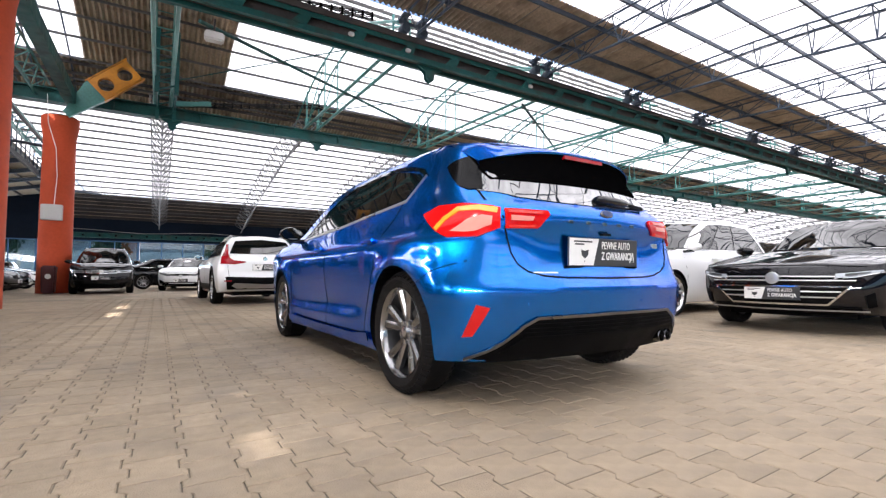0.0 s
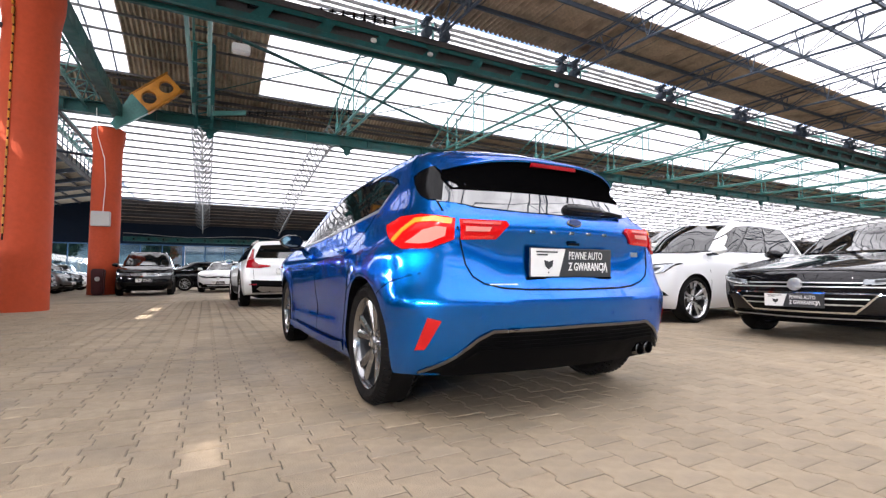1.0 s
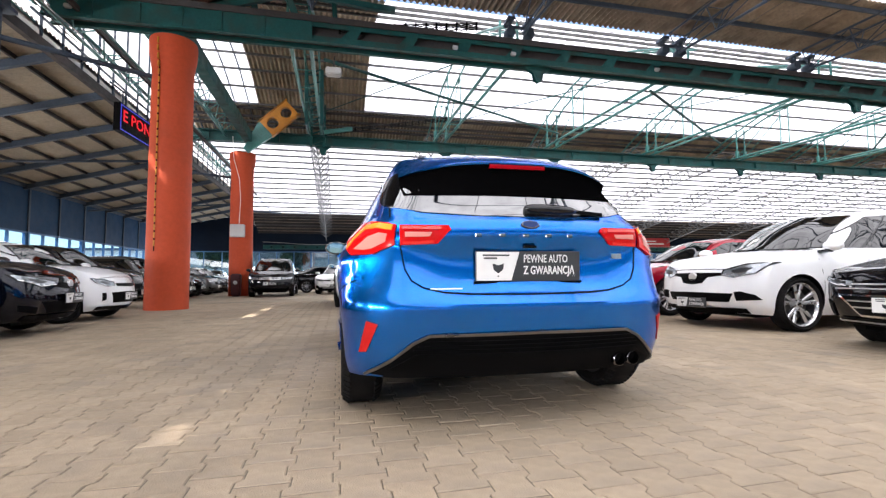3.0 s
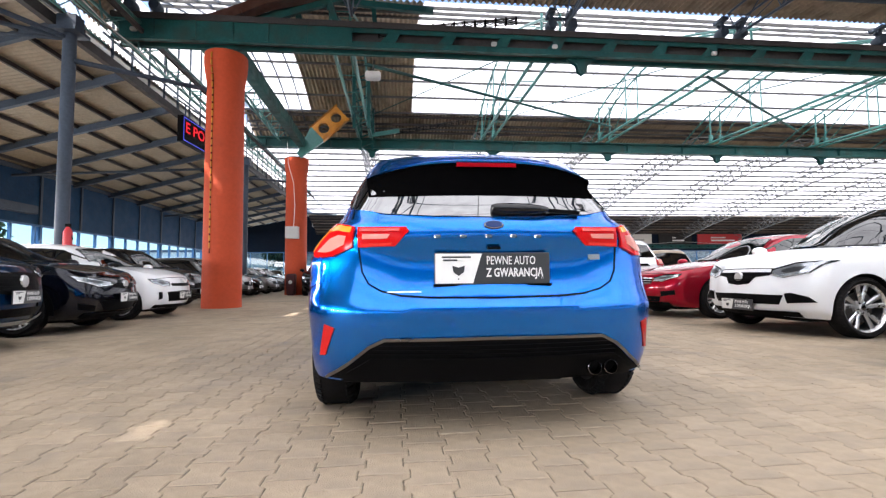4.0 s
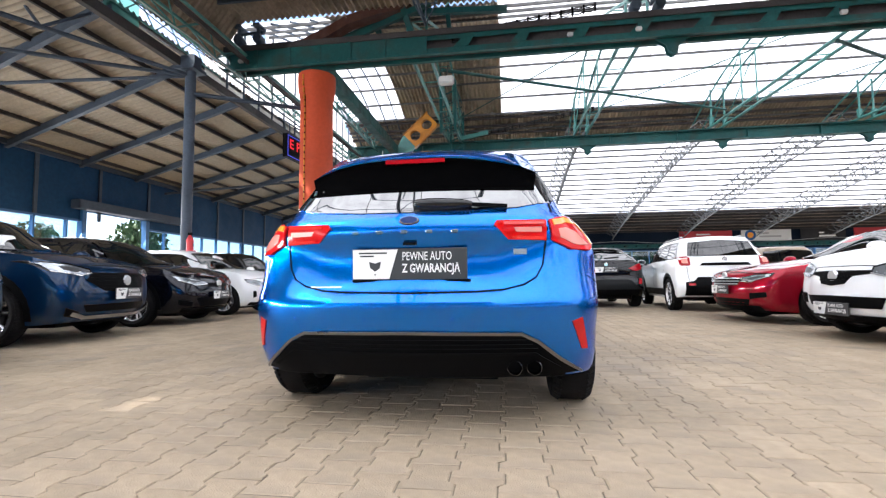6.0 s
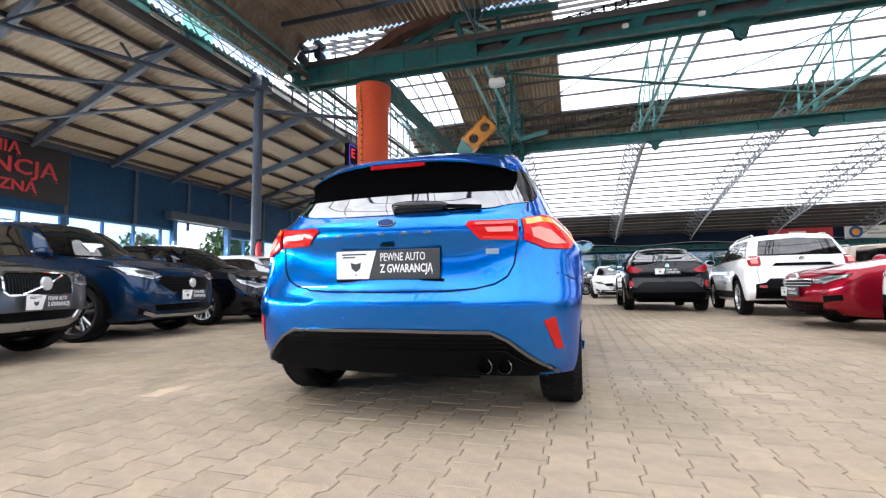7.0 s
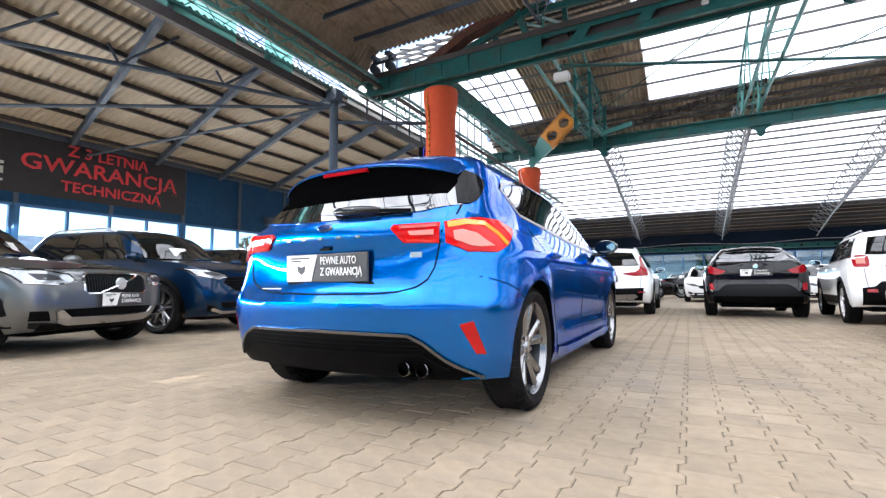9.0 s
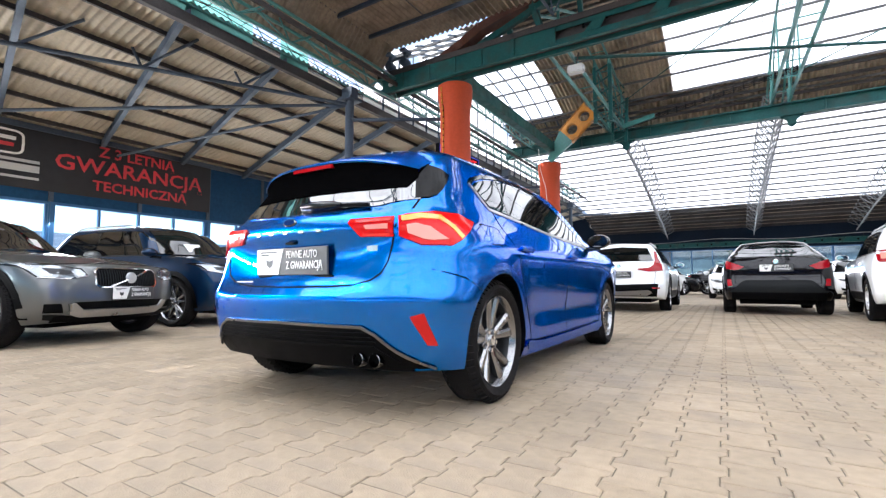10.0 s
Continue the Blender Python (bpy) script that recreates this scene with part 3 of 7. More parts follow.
# ---- lattice arches of the far aisle ----
def lattice(zf, y0, y1, mat, depth, n=18, half=0.3, web=0.02):
    root = thing("lattice_truss", pose(0, 0, 0), "grey triangular lattice roof truss of thin rods", "roof truss", "lattice trusses")
    ys = [y0 + (y1 - y0) * i / n for i in range(n + 1)]
    top = [[(dx, y, zf(y) - 0.14) for y in ys] for dx in (-half, half)]
    low = [(0, y, zf(y) - 0.14 - depth * (0.62 + 0.38 * math.sin(math.pi * i / n))) for i, y in enumerate(ys)]
    for name, line, r in (("top_chord", top[0], 0.036), ("top_chord", top[1], 0.036), ("bottom_chord", low, 0.042)):
        bm = fresh()
        for a, b in zip(line, line[1:]):
            rod(bm, a, b, r, 5)
        part(name, bm, mat, root)
    bm = fresh()
    for i in range(n):
        for t in top:
            rod(bm, t[i], low[i], web, 4)
            rod(bm, low[i], t[i + 1], web, 4)
        rod(bm, top[0][i], top[1][i], 0.018, 4)
    part("web_lattice", bm, mat, root)
    return root


far_truss = lattice(far_z, Y2 + 0.4, Y_FAR - 0.3, M_TRUSS, 1.0, 26, 0.48, 0.026)
far_truss.matrix_basis = pose(NODE0 - BAY, 0, 0)
for k in range(0, 17):
    copy_thing(far_truss, pose(NODE0 + BAY * k, 0, 0))
near_truss = lattice(near_z, Y1 - 0.4, Y_BACK + 0.5, M_BLUE_ST, 0.95, 16)
BEARINGS = [-6.9] + [4.2 + 5.15 * k for k in range(11)]
near_truss.matrix_basis = pose(BEARINGS[1], 0, 0)
for x in BEARINGS[2:]:
    copy_thing(near_truss, pose(x, 0, 0))
copy_thing(near_truss, pose(-1.6, 0, 0))
# clamps that hold the truss feet on the girder
clamp = thing("truss_bearing", pose(0, 0, 0), "dark steel truss bearing bolted on the girder", "bearing", "truss bearings")
for dx in (-0.3, 0.3):
    bm = fresh()
    bar(bm, (dx, -0.1, 0), (dx, -0.1, 0.6), 0.1, 0.12)
    part("shoe", bm, M_BLUE_ST, clamp, smooth=0)
    bm = fresh()
    lathe(bm, [(0.001, -0.16), (0.13, -0.15), (0.15, -0.06), (0.15, 0.06), (0.13, 0.15), (0.001, 0.16)], 12, "y", at=(dx, -0.1, 0.26))
    part("roller", bm, M_BLUE_ST, clamp)
    bm = fresh()
    box(bm, dx - 0.1, dx + 0.1, -0.3, 0.1, 0.6, 0.68)
    part("seat_plate", bm, M_BLUE_ST, clamp, smooth=0)
bm = fresh()
bar(bm, (-0.45, -0.1, 0.47), (0.45, -0.1, 0.47), 0.07, 0.07)
part("cross_bar", bm, M_BLUE_ST, clamp, smooth=0)
clamp.matrix_basis = pose(BEARINGS[0], Y1, G1Z + 0.66)
for x in BEARINGS[1:]:
    copy_thing(clamp, pose(x, Y1, G1Z + 0.66))


# ---- columns ----
def column(x, y, r, top):
    root = thing("column", pose(x, y, 0), "tall orange painted concrete column flaring at its head", "column", "orange columns")
    bm = fresh()
    lathe(bm, [(r, 0), (r * 0.99, 0.4), (r * 0.98, 3), (r * 0.955, top - 1.0), (r * 0.97, top - 0.75), (r * 1.09, top - 0.38), (r * 1.12, top - 0.12), (r * 1.1, top), (0.01, top)], 48)
    part("shaft", bm, M_ORANGE, root)
    bm = fresh()
    lathe(bm, [(r * 1.0, top), (r * 1.0, top + 0.05), (0.01, top + 0.05)], 32)
    part("bearing_plate", bm, M_TEAL, root)
    return root


col1 = column(-5.0, 10.55, 0.485, 6.72)
col2 = column(-5.2, 20.2, 0.50, 6.45)
tagged(col1, "tall orange column with a yellow dashed line")
tagged(col2, "orange column with a grey box and pale cable")
# yellow and black tape line down the first column
for i in range(27):
    bm = fresh()
    z = 6.6 - i * 0.19
    rr = 0.485 * (1.12 if z > 6.42 else 1.12 - (6.42 - z) / 0.75 * 0.15 if z > 5.72 else 0.975)
    a = radians(-110)
    for j in range(2):
        a0, a1 = a - 0.035, a + 0.035
        za, zb = z - j * 0.095, z - j * 0.095 - 0.095
        if j == 0:
            box(bm, rr * math.cos(a) - 0.016, rr * math.cos(a) + 0.016, rr * math.sin(a) - 0.035, rr * math.sin(a) + 0.03, zb - 0.04, za)
    part("tape_dash", bm, M_YELLOW, col1, smooth=0)
bm = fresh()
box(bm, -0.012, 0.012, -0.012, 0.02, 1.4, 6.4)
part("tape_backing", bm, M_BLACK, col1, smooth=0, m=pose(0.475 * math.cos(radians(-110)), 0.475 * math.sin(radians(-110)), 0))
# electric box and cable on the second column
cab = thing("junction_box", pose(-5.25, 20.2 - 0.53, 2.6), "grey metal junction box on the orange column", "junction box")
bm = fresh()
box(bm, -0.3, 0.3, -0.16, 0.06, 0, 0.56)
bmesh.ops.bevel(bm, geom=bm.edges[:], offset=0.015, segments=2, affect="EDGES")
part("housing", bm, M_GREY, cab)
bm = fresh()
box(bm, -0.26, 0.26, -0.172, -0.16, 0.04, 0.52)
part("door", bm, M_GREY, cab)
bm = fresh()
pts = [(0.05, -0.02, 0.56), (0.1, -0.03, 1.6), (0.04, -0.05, 2.6), (-0.2, -0.1, 3.5), (-0.25, -0.15, 4.5)]
for a, b in zip(pts, pts[1:]):
    rod(bm, a, b, 0.012, 5)
part("cable", bm, M_WHITE, cab)

# corner beam from column to column, braced frame and yellow crane head
bm = fresh()
bar(bm, (-4.82, 10.5, 6.97), (-4.85, 20.3, 7.08), 0.32, 0.42)
tagged(part("corner_beam", bm, M_TEAL, smooth=0), "teal steel box beam between two columns", "beam")
head = thing("crane_arm", pose(-4.62, 19.5, 7.03, 0, -43, 0) @ Matrix.Scale(1.28, 4), "yellow perforated crane arm on teal bracket", "crane arm")
bm = fresh()
for side in (-0.08, 0.08):
    for c in (0.85, 1.45):
        ring = [(c + 0.2 * math.cos(k * math.tau / 16), 0.2 * math.sin(k * math.tau / 16)) for k in range(16)]
        sq = []
        for k in range(16):
            a = k * math.tau / 16
            s = 0.31 / max(abs(math.cos(a)), abs(math.sin(a)))
            sq.append((c + min(max(s * math.cos(a), -0.3), 0.3), min(max(s * math.sin(a), -0.33), 0.33)))
        vi = [bm.verts.new((p[0], side, p[1])) for p in ring]
        vo = [bm.verts.new((p[0], side, p[1])) for p in sq]
        wi = [bm.verts.new((p[0], side + 0.03, p[1])) for p in ring]
        wo = [bm.verts.new((p[0], side + 0.03, p[1])) for p in sq]
        for k in range(16):
            j = (k + 1) % 16
            bm.faces.new((vi[k], vi[j], vo[j], vo[k]))
            bm.faces.new((wi[k], wo[k], wo[j], wi[j]))
            bm.faces.new((vi[k], wi[k], wi[j], vi[j]))
            bm.faces.new((vo[k], vo[j], wo[j], wo[k]))
box(bm, 0.5, 1.8, -0.08, 0.1, 0.33, 0.36)
box(bm, 0.5, 1.8, -0.08, 0.1, -0.36, -0.33)
part("perforated_arm", bm, M_YELLOW, head)
bm = fresh()
v = [bm.verts.new(p) for p in ((-0.5, -0.06, -0.25), (0.55, -0.06, -0.35), (0.55, -0.06, 0.35), (-0.5, -0.06, -0.05))]
w = [bm.verts.new((p.co.x, 0.08, p.co.z)) for p in v]
bm.faces.new(v)
bm.faces.new(w[::-1])
for i in range(4):
    bm.faces.new((v[i], w[i], w[(i + 1) % 4], v[(i + 1) % 4]))
part("arm_bracket", bm, M_TEAL_L, head)


def portal_tower(x, y0, y1, z0):
    """The braced frame that hangs in the vault beside the columns."""
    root = thing("braced_frame", pose(x, 0, z0), "teal braced steel frame hanging in the vault", "steel frame")
    for y in (y0, y1):
        for dx in (-0.3, 0.3):
            bm = fresh()
            bar(bm, (dx, y, 0), (dx, y + (0.6 if y == y1 else 0), 2.3), 0.13, 0.13)
            part("post", bm, M_TEAL, root, smooth=0)
    bm = fresh()
    for i in range(5):
        z = 0.1 + i * 0.5
        for y in (y0, y1):
            bar(bm, (-0.3, y, z), (0.3, y, z + 0.25), 0.05, 0.05)
        for dx in (-0.3, 0.3):
            bar(bm, (dx, y0, z), (dx, y1, z + 0.4), 0.05, 0.05)
    part("lacing", bm, M_TEAL, root, smooth=0)
    return root


portal_tower(-1.9, 17.0, 20.2, 7.0)

# lamp hanging from the first girder
lamp = thing("pendant_floodlight", pose(-1.05, Y1 - 0.35, 6.05), "grey floodlight hanging from the girder", "lamp")
bm = fresh()
box(bm, -0.2, 0.2, -0.12, 0.12, -0.12, 0.08)
bmesh.ops.bevel(bm, geom=bm.edges[:], offset=0.03, segments=2, affect="EDGES")
part("housing", bm, M_GREY, lamp)
bm = fresh()
rod(bm, (0, 0, 0.08), (0.02, 0.2, 0.5), 0.02, 6)
part("hook", bm, M_PURLIN, lamp)

# ---- lean-to on the side: posts, rafters, sheets ----
def lean_z(x):
    return 6.95 + (x + 6.8) * 0.191


bm = fresh()
n = int(58 / 0.177 * 6)
ys = [Y_BACK - 2 + 58 * i / n for i in range(n + 1)]
xs = [X_WALL - 0.4, -12.5, -9.5, X_L + 0.02]
grid = [[bm.verts.new((x, y, lean_z(x) + 0.16 + 0.034 * math.sin((y + 0.19 * (x - X_WALL)) / 0.177 * math.tau))) for y in ys] for x in xs]
for a, b in zip(grid, grid[1:]):
    for i in range(n):
        bm.faces.new((a[i], a[i + 1], b[i + 1], b[i]))
tagged(part("ceiling_leanto", bm, M_FIBRE, smooth=60), "grey-brown fibre-cement corrugated sheets on the lean-to", "ceiling", kind="structure")
for i in range(22):
    y = 7.9 + 2.62 * (i - 9)
    bm = fresh()
    bar(bm, (X_WALL, y, lean_z(X_WALL) - 0.03), (X_L, y - 0.19 * (X_L - X_WALL), lean_z(X_L) - 0.03), 0.12, 0.22)
    tagged(part("rafter", bm, M_BLUE_ST, smooth=0), "blue-grey steel rafter under the lean-to roof", "rafter", "lean-to rafters")
for i in range(8):
    x = X_WALL + 0.5 + 1.18 * i
    bm = fresh()
    bar(bm, (x, Y_BACK - 2, lean_z(x) + 0.09), (x, 44, lean_z(x) + 0.09), 0.07, 0.12)
    tagged(part("lean_to_purlin", bm, M_PURLIN, smooth=0), "dark steel purlin under fibre-cement sheets", "purlin", "lean-to purlins")


def post(y):
    root = thing("post", pose(-7.65, y, 0), "blue-grey round steel post", "post", "lean-to posts")
    bm = fresh()
    rod(bm, (0, 0, 0), (0, 0, 6.2), 0.13, 16)
    part("tube", bm, M_BLUE_ST, root)
    bm = fresh()
    box(bm, -0.26, 0.26, -0.26, 0.26, 6.2, 6.28)
    part("cap_plate", bm, M_BLUE_ST, root, smooth=0)
    bm = fresh()
    box(bm, -0.2, 0.2, -0.2, 0.2, 0, 0.03)
    part("foot_plate", bm, M_BLUE_ST, root, smooth=0)
    bm = fresh()
    box(bm, -0.2, 0.2, -0.14, 0.14, 6.28, 6.6)
    part("head_block", bm, M_BLUE_ST, root, smooth=0)
    return root


for y in (-3.2, 8.65, 20.5, 32.4):
    post(y)
# braces that spread from each post head under the sheets
for y1 in (8.65, 20.5, 32.4):
    root = thing("post_bracing", pose(-7.65, y1, 6.1), "blue-grey tube bracing spreading from post head", "bracing", "post bracing")
    ends = ((-4.2, -9.35, -0.5), (-8.0, -7.85, -1.15), (-8.0, -3.0, -1.15))
    for e, r in zip(ends if y1 < 10 else ends[2:], (0.055, 0.05, 0.045)):
        bm = fresh()
        rod(bm, (0, 0, 0), e, r, 8)
        part("brace_tube", bm, M_BLUE_ST, root)
    for k, top in ((0.30, (-0.55, -1.9, 0.2)), (0.30, (-1.9, -2.6, -0.02)), (0.52, (-1.3, -4.0, 0.12)), (0.52, (-2.6, -4.9, -0.1)), (0.74, (-2.3, -6.0, 0.0))) if y1 < 10 else ():
        bm = fresh()
        rod(bm, tuple(c * k for c in ends[0]), (top[0], top[1], lean_z(top[0] - 7.3) - 6.02), 0.035, 6)
        part("strut", bm, M_BLUE_ST, root)
    bm = fresh()
    rod(bm, (0.1, 0, -0.5), (2.5, 1.9, -0.35), 0.06, 8)
    part("column_tie", bm, M_BLUE_ST, root)
bm = fresh()
bar(bm, (X_L - 0.02, Y_BACK - 2, 6.48), (X_L - 0.02, 43, 6.48), 0.14, 0.24)
tagged(part("eave_beam", bm, M_PURLIN, smooth=0), "dark brown eave beam over the posts", "beam", kind="structure")
# light lattice and cables along the narrow glazing
bm = fresh()
ys = list(np.arange(Y_BACK, Y1, 0.9))
for p, q in zip(ys, ys[1:]):
    rod(bm, (X_L + 0.12, p, 6.75), (X_L + 0.12, (p + q) / 2, Z_HIP), 0.016, 5)
    rod(bm, (X_L + 0.12, (p + q) / 2, Z_HIP), (X_L + 0.12, q, 6.75), 0.016, 5)
rod(bm, (X_L + 0.12, Y_BACK, 6.76), (X_L + 0.12, Y1, 6.76), 0.025, 6)
rod(bm, (X_L + 0.12, Y_BACK, Z_HIP - 0.02), (X_L + 0.12, Y1, Z_HIP - 0.02), 0.03, 6)
tagged(part("glazing_lattice", bm, M_TEAL_L), "pale teal lattice along the narrow glazing", "lattice")
for k in range(3):
    bm = fresh()
    n = 24
    pts = [(-6.75 - 0.05 * k, -4 + 14.0 * i / n, 6.42 - 0.05 * k - 0.08 * abs(math.sin(i * 0.8 + k))) for i in range(n + 1)]
    for p, q in zip(pts, pts[1:]):
        rod(bm, p, q, 0.012, 5)
    tagged(part("cable", bm, M_PURLIN if k else M_GREY), "thin electric cable strung along the eave", "cable", "eave cables")

# ---- walls ----
def wall_with_windows(name, along, x, lo, hi, z_top, sill, head, bay, pane, label, gate=None, clad=None, glazing=None):
    """A wall with a strip of glazing. along: 'y' (wall at x) or 'x' (wall at y)."""
    def put(bm, a0, a1, d0, d1, z0, z1):
        if along == "y":
            box(bm, x + d0, x + d1, a0, a1, z0, z1)
        else:
            box(bm, a0, a1, x + d0, x + d1, z0, z1)
    def spans(a, b):
        """The stretches of a to b outside the gate."""
        if not gate or b <= gate[0] or a >= gate[1]:
            return [(a, b)]
        return [s for s in ((a, gate[0]), (gate[1], b)) if s[1] - s[0] > 0.02]
    bm = fresh()
    for s0, s1 in spans(lo, hi):
        put(bm, s0, s1, -0.25, 0, 0, sill)
        put(bm, s0, s1, -0.25, 0, head, z_top)
    if gate:
        put(bm, gate[0], gate[1], -0.25, 0, gate[2], z_top)
    wall = tagged(part(name, bm, clad or M_WALL_BLUE, smooth=0), label, "wall", kind="structure")
    a, i = lo, 0
    while a < hi - 0.01:
        b = min(a + bay, hi)
        win = tagged(new("window_%d" % (i + 1)), "blue-framed strip window with clear panes", "window", "strip windows", "structure")
        bm = fresh()
        if not gate or not gate[0] < a < gate[1]:
            put(bm, a, a + 0.12, -0.2, 0.05, sill, head)
        for s0, s1 in spans(a, b):
            put(bm, s0, s1, -0.16, 0.03, sill, sill + 0.08)
            put(bm, s0, s1, -0.16, 0.03, head - 0.08, head)
        part("window_frame", bm, M_FRAME, win, smooth=0)
        p = a + 0.12
        while p < b - 0.02:
            q = min(p + pane, b)
            if gate and q > gate[0] + 0.05 and p < gate[1] - 0.05:
                if p < gate[0] - 0.1:
                    q = gate[0]
                elif p < gate[1]:
                    p = gate[1]
                    continue
            bm = fresh()
            put(bm, p + 0.03, q - 0.03, -0.1, -0.09, sill + 0.08, head - 0.08)
            g = part("pane", bm, glazing or M_GLASS, win, smooth=0)
            g.visible_shadow = False
            bm = fresh()
            put(bm, q - 0.03, q + 0.03, -0.13, 0.0, sill + 0.08, head - 0.08)
            part("mullion", bm, M_FRAME, win, smooth=0)
            p = q
        a, i = b, i + 1
    # thin posts on the cladding
    bm = fresh()
    a = lo
    while a < hi:
        put(bm, a - 0.06, a + 0.06, 0, 0.06, head, z_top)
        a += bay / 2
    tagged(part("trim", bm, M_BLUE_ST, smooth=0), "blue-grey steel cladding posts", "trim", kind="structure")
    return wall


wall_with_windows("wall_west", "y", X_WALL, Y_BACK - 2, Y_FAR, 5.40, 0.9, 3.15, 5.0, 1.2, "dark blue clad side wall over strip windows", (13.3, 16.4, 3.5))
bm = fresh()
bar(bm, (X_WALL + 0.09, Y_BACK - 2, 5.32), (X_WALL + 0.09, Y_FAR, 5.32), 0.12, 0.17)
tagged(part("wall_beam", bm, M_BLUE_ST, smooth=0), "blue-grey steel beam along the wall head", "beam", kind="structure")
gate = thing("gate_frame", pose(X_WALL, 13.3, 0), "blue steel frame of the open gate", "gate")
for y in (0.0, 3.1):
    bm = fresh()
    box(bm, -0.12, 0.12, y - 0.09, y + 0.09, 0, 3.5)
    part("jamb", bm, M_FRAME, gate, smooth=0)
bm = fresh()
box(bm, 0.0, 0.4, -0.5, 5.1, 3.52, 3.86)
bmesh.ops.bevel(bm, geom=bm.edges[:], offset=0.03, segments=2, affect="EDGES")
part("shutter_box", bm, M_BLUE_ST, gate, "blue-grey roller shutter box")
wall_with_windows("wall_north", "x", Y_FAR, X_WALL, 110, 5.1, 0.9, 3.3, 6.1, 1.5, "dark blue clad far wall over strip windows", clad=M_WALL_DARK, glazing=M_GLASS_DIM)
# unseen rear wall; its window strip is added to brighten the hatchback's tail
wall_with_windows("wall_south", "x", Y_BACK - 2, X_WALL, 110, 8.0, 0.9, 3.3, 6.1, 1.5, "unseen rear wall, strip windows added for light")
bm = fresh()
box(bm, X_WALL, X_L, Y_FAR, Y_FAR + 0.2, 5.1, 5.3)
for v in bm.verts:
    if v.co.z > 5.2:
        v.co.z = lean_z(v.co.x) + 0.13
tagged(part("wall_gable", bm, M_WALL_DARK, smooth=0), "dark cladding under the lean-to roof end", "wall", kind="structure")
bm = fresh()
box(bm, 110, 110.3, Y_BACK - 2, Y_FAR, 0, 9.6)
tagged(part("wall_east", bm, M_OUT, smooth=0), "pale end wall of the hall", "wall", kind="structure")

# ---- ground ----
bm = fresh()
box(bm, -400, 400, -400, 400, -0.5, -0.0042)
tagged(part("ground", bm, M_JOINT, smooth=0), "sandy paved ground of the hall", "ground", kind="structure")

# yard slabs added in a pale tone, to bounce sun in through the windows
for nm, x0, x1, y0, y1 in (("pavement_yard_west", -70, X_WALL - 0.3, -60, 80), ("pavement_yard_north", X_WALL, 80, Y_FAR + 0.3, 80)):
    bm = fresh()
    box(bm, x0, x1, y0, y1, -0.2, 0.0)
    tagged(part(nm, bm, M_YARD, smooth=0), "sunlit pale concrete yard outside the windows", "pavement", kind="structure")

# ---- cars ----
from mathutils.bvhtree import BVHTree


def shell(zlo, zhi, rear, front, side, plan, nlev=10, crown=0.03, rc=(0.22, 0.3), fc=(0.3, 0.4), bow=(0.04, 0.10), nside=26, floor=True):
    """A closed car volume: loops round the car at rising levels, closed by a crowned top.
    zlo, zhi: bottom and top along y; rear, front, side: ends and half width by height; plan: narrowing along y."""
    y_r0, y_f0 = rear(zlo(0)), front(zlo(9))
    loops = []
    for k in range(nlev + 1):
        f = k / nlev
        zr = zlo(y_r0) + (zhi(y_r0) - zlo(y_r0)) * f
        zf = zlo(y_f0) + (zhi(y_f0) - zlo(y_f0)) * f
        yr, yf = rear(zr), front(zf)

        def zat(y):
            return zlo(y) + (zhi(y) - zlo(y)) * f

        def wid(y):
            return side(zat(y)) * plan(y)
        pts = []
        wr = wid(yr + rc[1])
        for i in range(7):
            u = i / 6
            pts.append(((wr - rc[0]) * u, yr + bow[0] * u * u))
        for i in range(1, 13):
            th = i / 12 * math.pi / 2
            pts.append((wr - rc[0] + rc[0] * math.sin(th), yr + bow[0] + (rc[1] - bow[0]) * (1 - math.cos(th))))
        for i in range(1, nside):
            y = yr + rc[1] + (yf - fc[1] - yr - rc[1]) * i / nside
            pts.append((wid(y), y))
        wf = wid(yf - fc[1])
        for i in range(0, 13):
            th = i / 12 * math.pi / 2
            pts.append((wf - fc[0] + fc[0] * math.cos(th), yf - bow[1] - (fc[1] - bow[1]) * (1 - math.sin(th))))
        for i in range(1, 7):
            u = 1 - i / 6
            pts.append(((wf - fc[0]) * u, yf - bow[1] * u * u))
        loops.append([(x, y, zat(y)) for x, y in pts])
    bm = fresh()
    K = 6
    for s in (1, -1):
        rows = [[bm.verts.new((s * x, y, z)) for x, y, z in lp] for lp in loops]
        for k in range(1, K + 1):
            u = 1 - k / K
            rows.append([bm.verts.new((s * x * u, y, z + crown * (1 - u * u) * min(1, x / 0.5))) for x, y, z in loops[-1]])
        if floor:
            rows.insert(0, [bm.verts.new((0, y, z)) for x, y, z in loops[0]])
        for a, b in zip(rows, rows[1:]):
            for i in range(len(a) - 1):
                q = (a[i], a[i + 1], b[i + 1], b[i])
                bm.faces.new(q if s == 1 else q[::-1])
    bmesh.ops.remove_doubles(bm, verts=bm.verts, dist=1e-4)
    bmesh.ops.dissolve_degenerate(bm, dist=1e-4, edges=bm.edges)
    bmesh.ops.recalc_face_normals(bm, faces=bm.faces)
    return bm


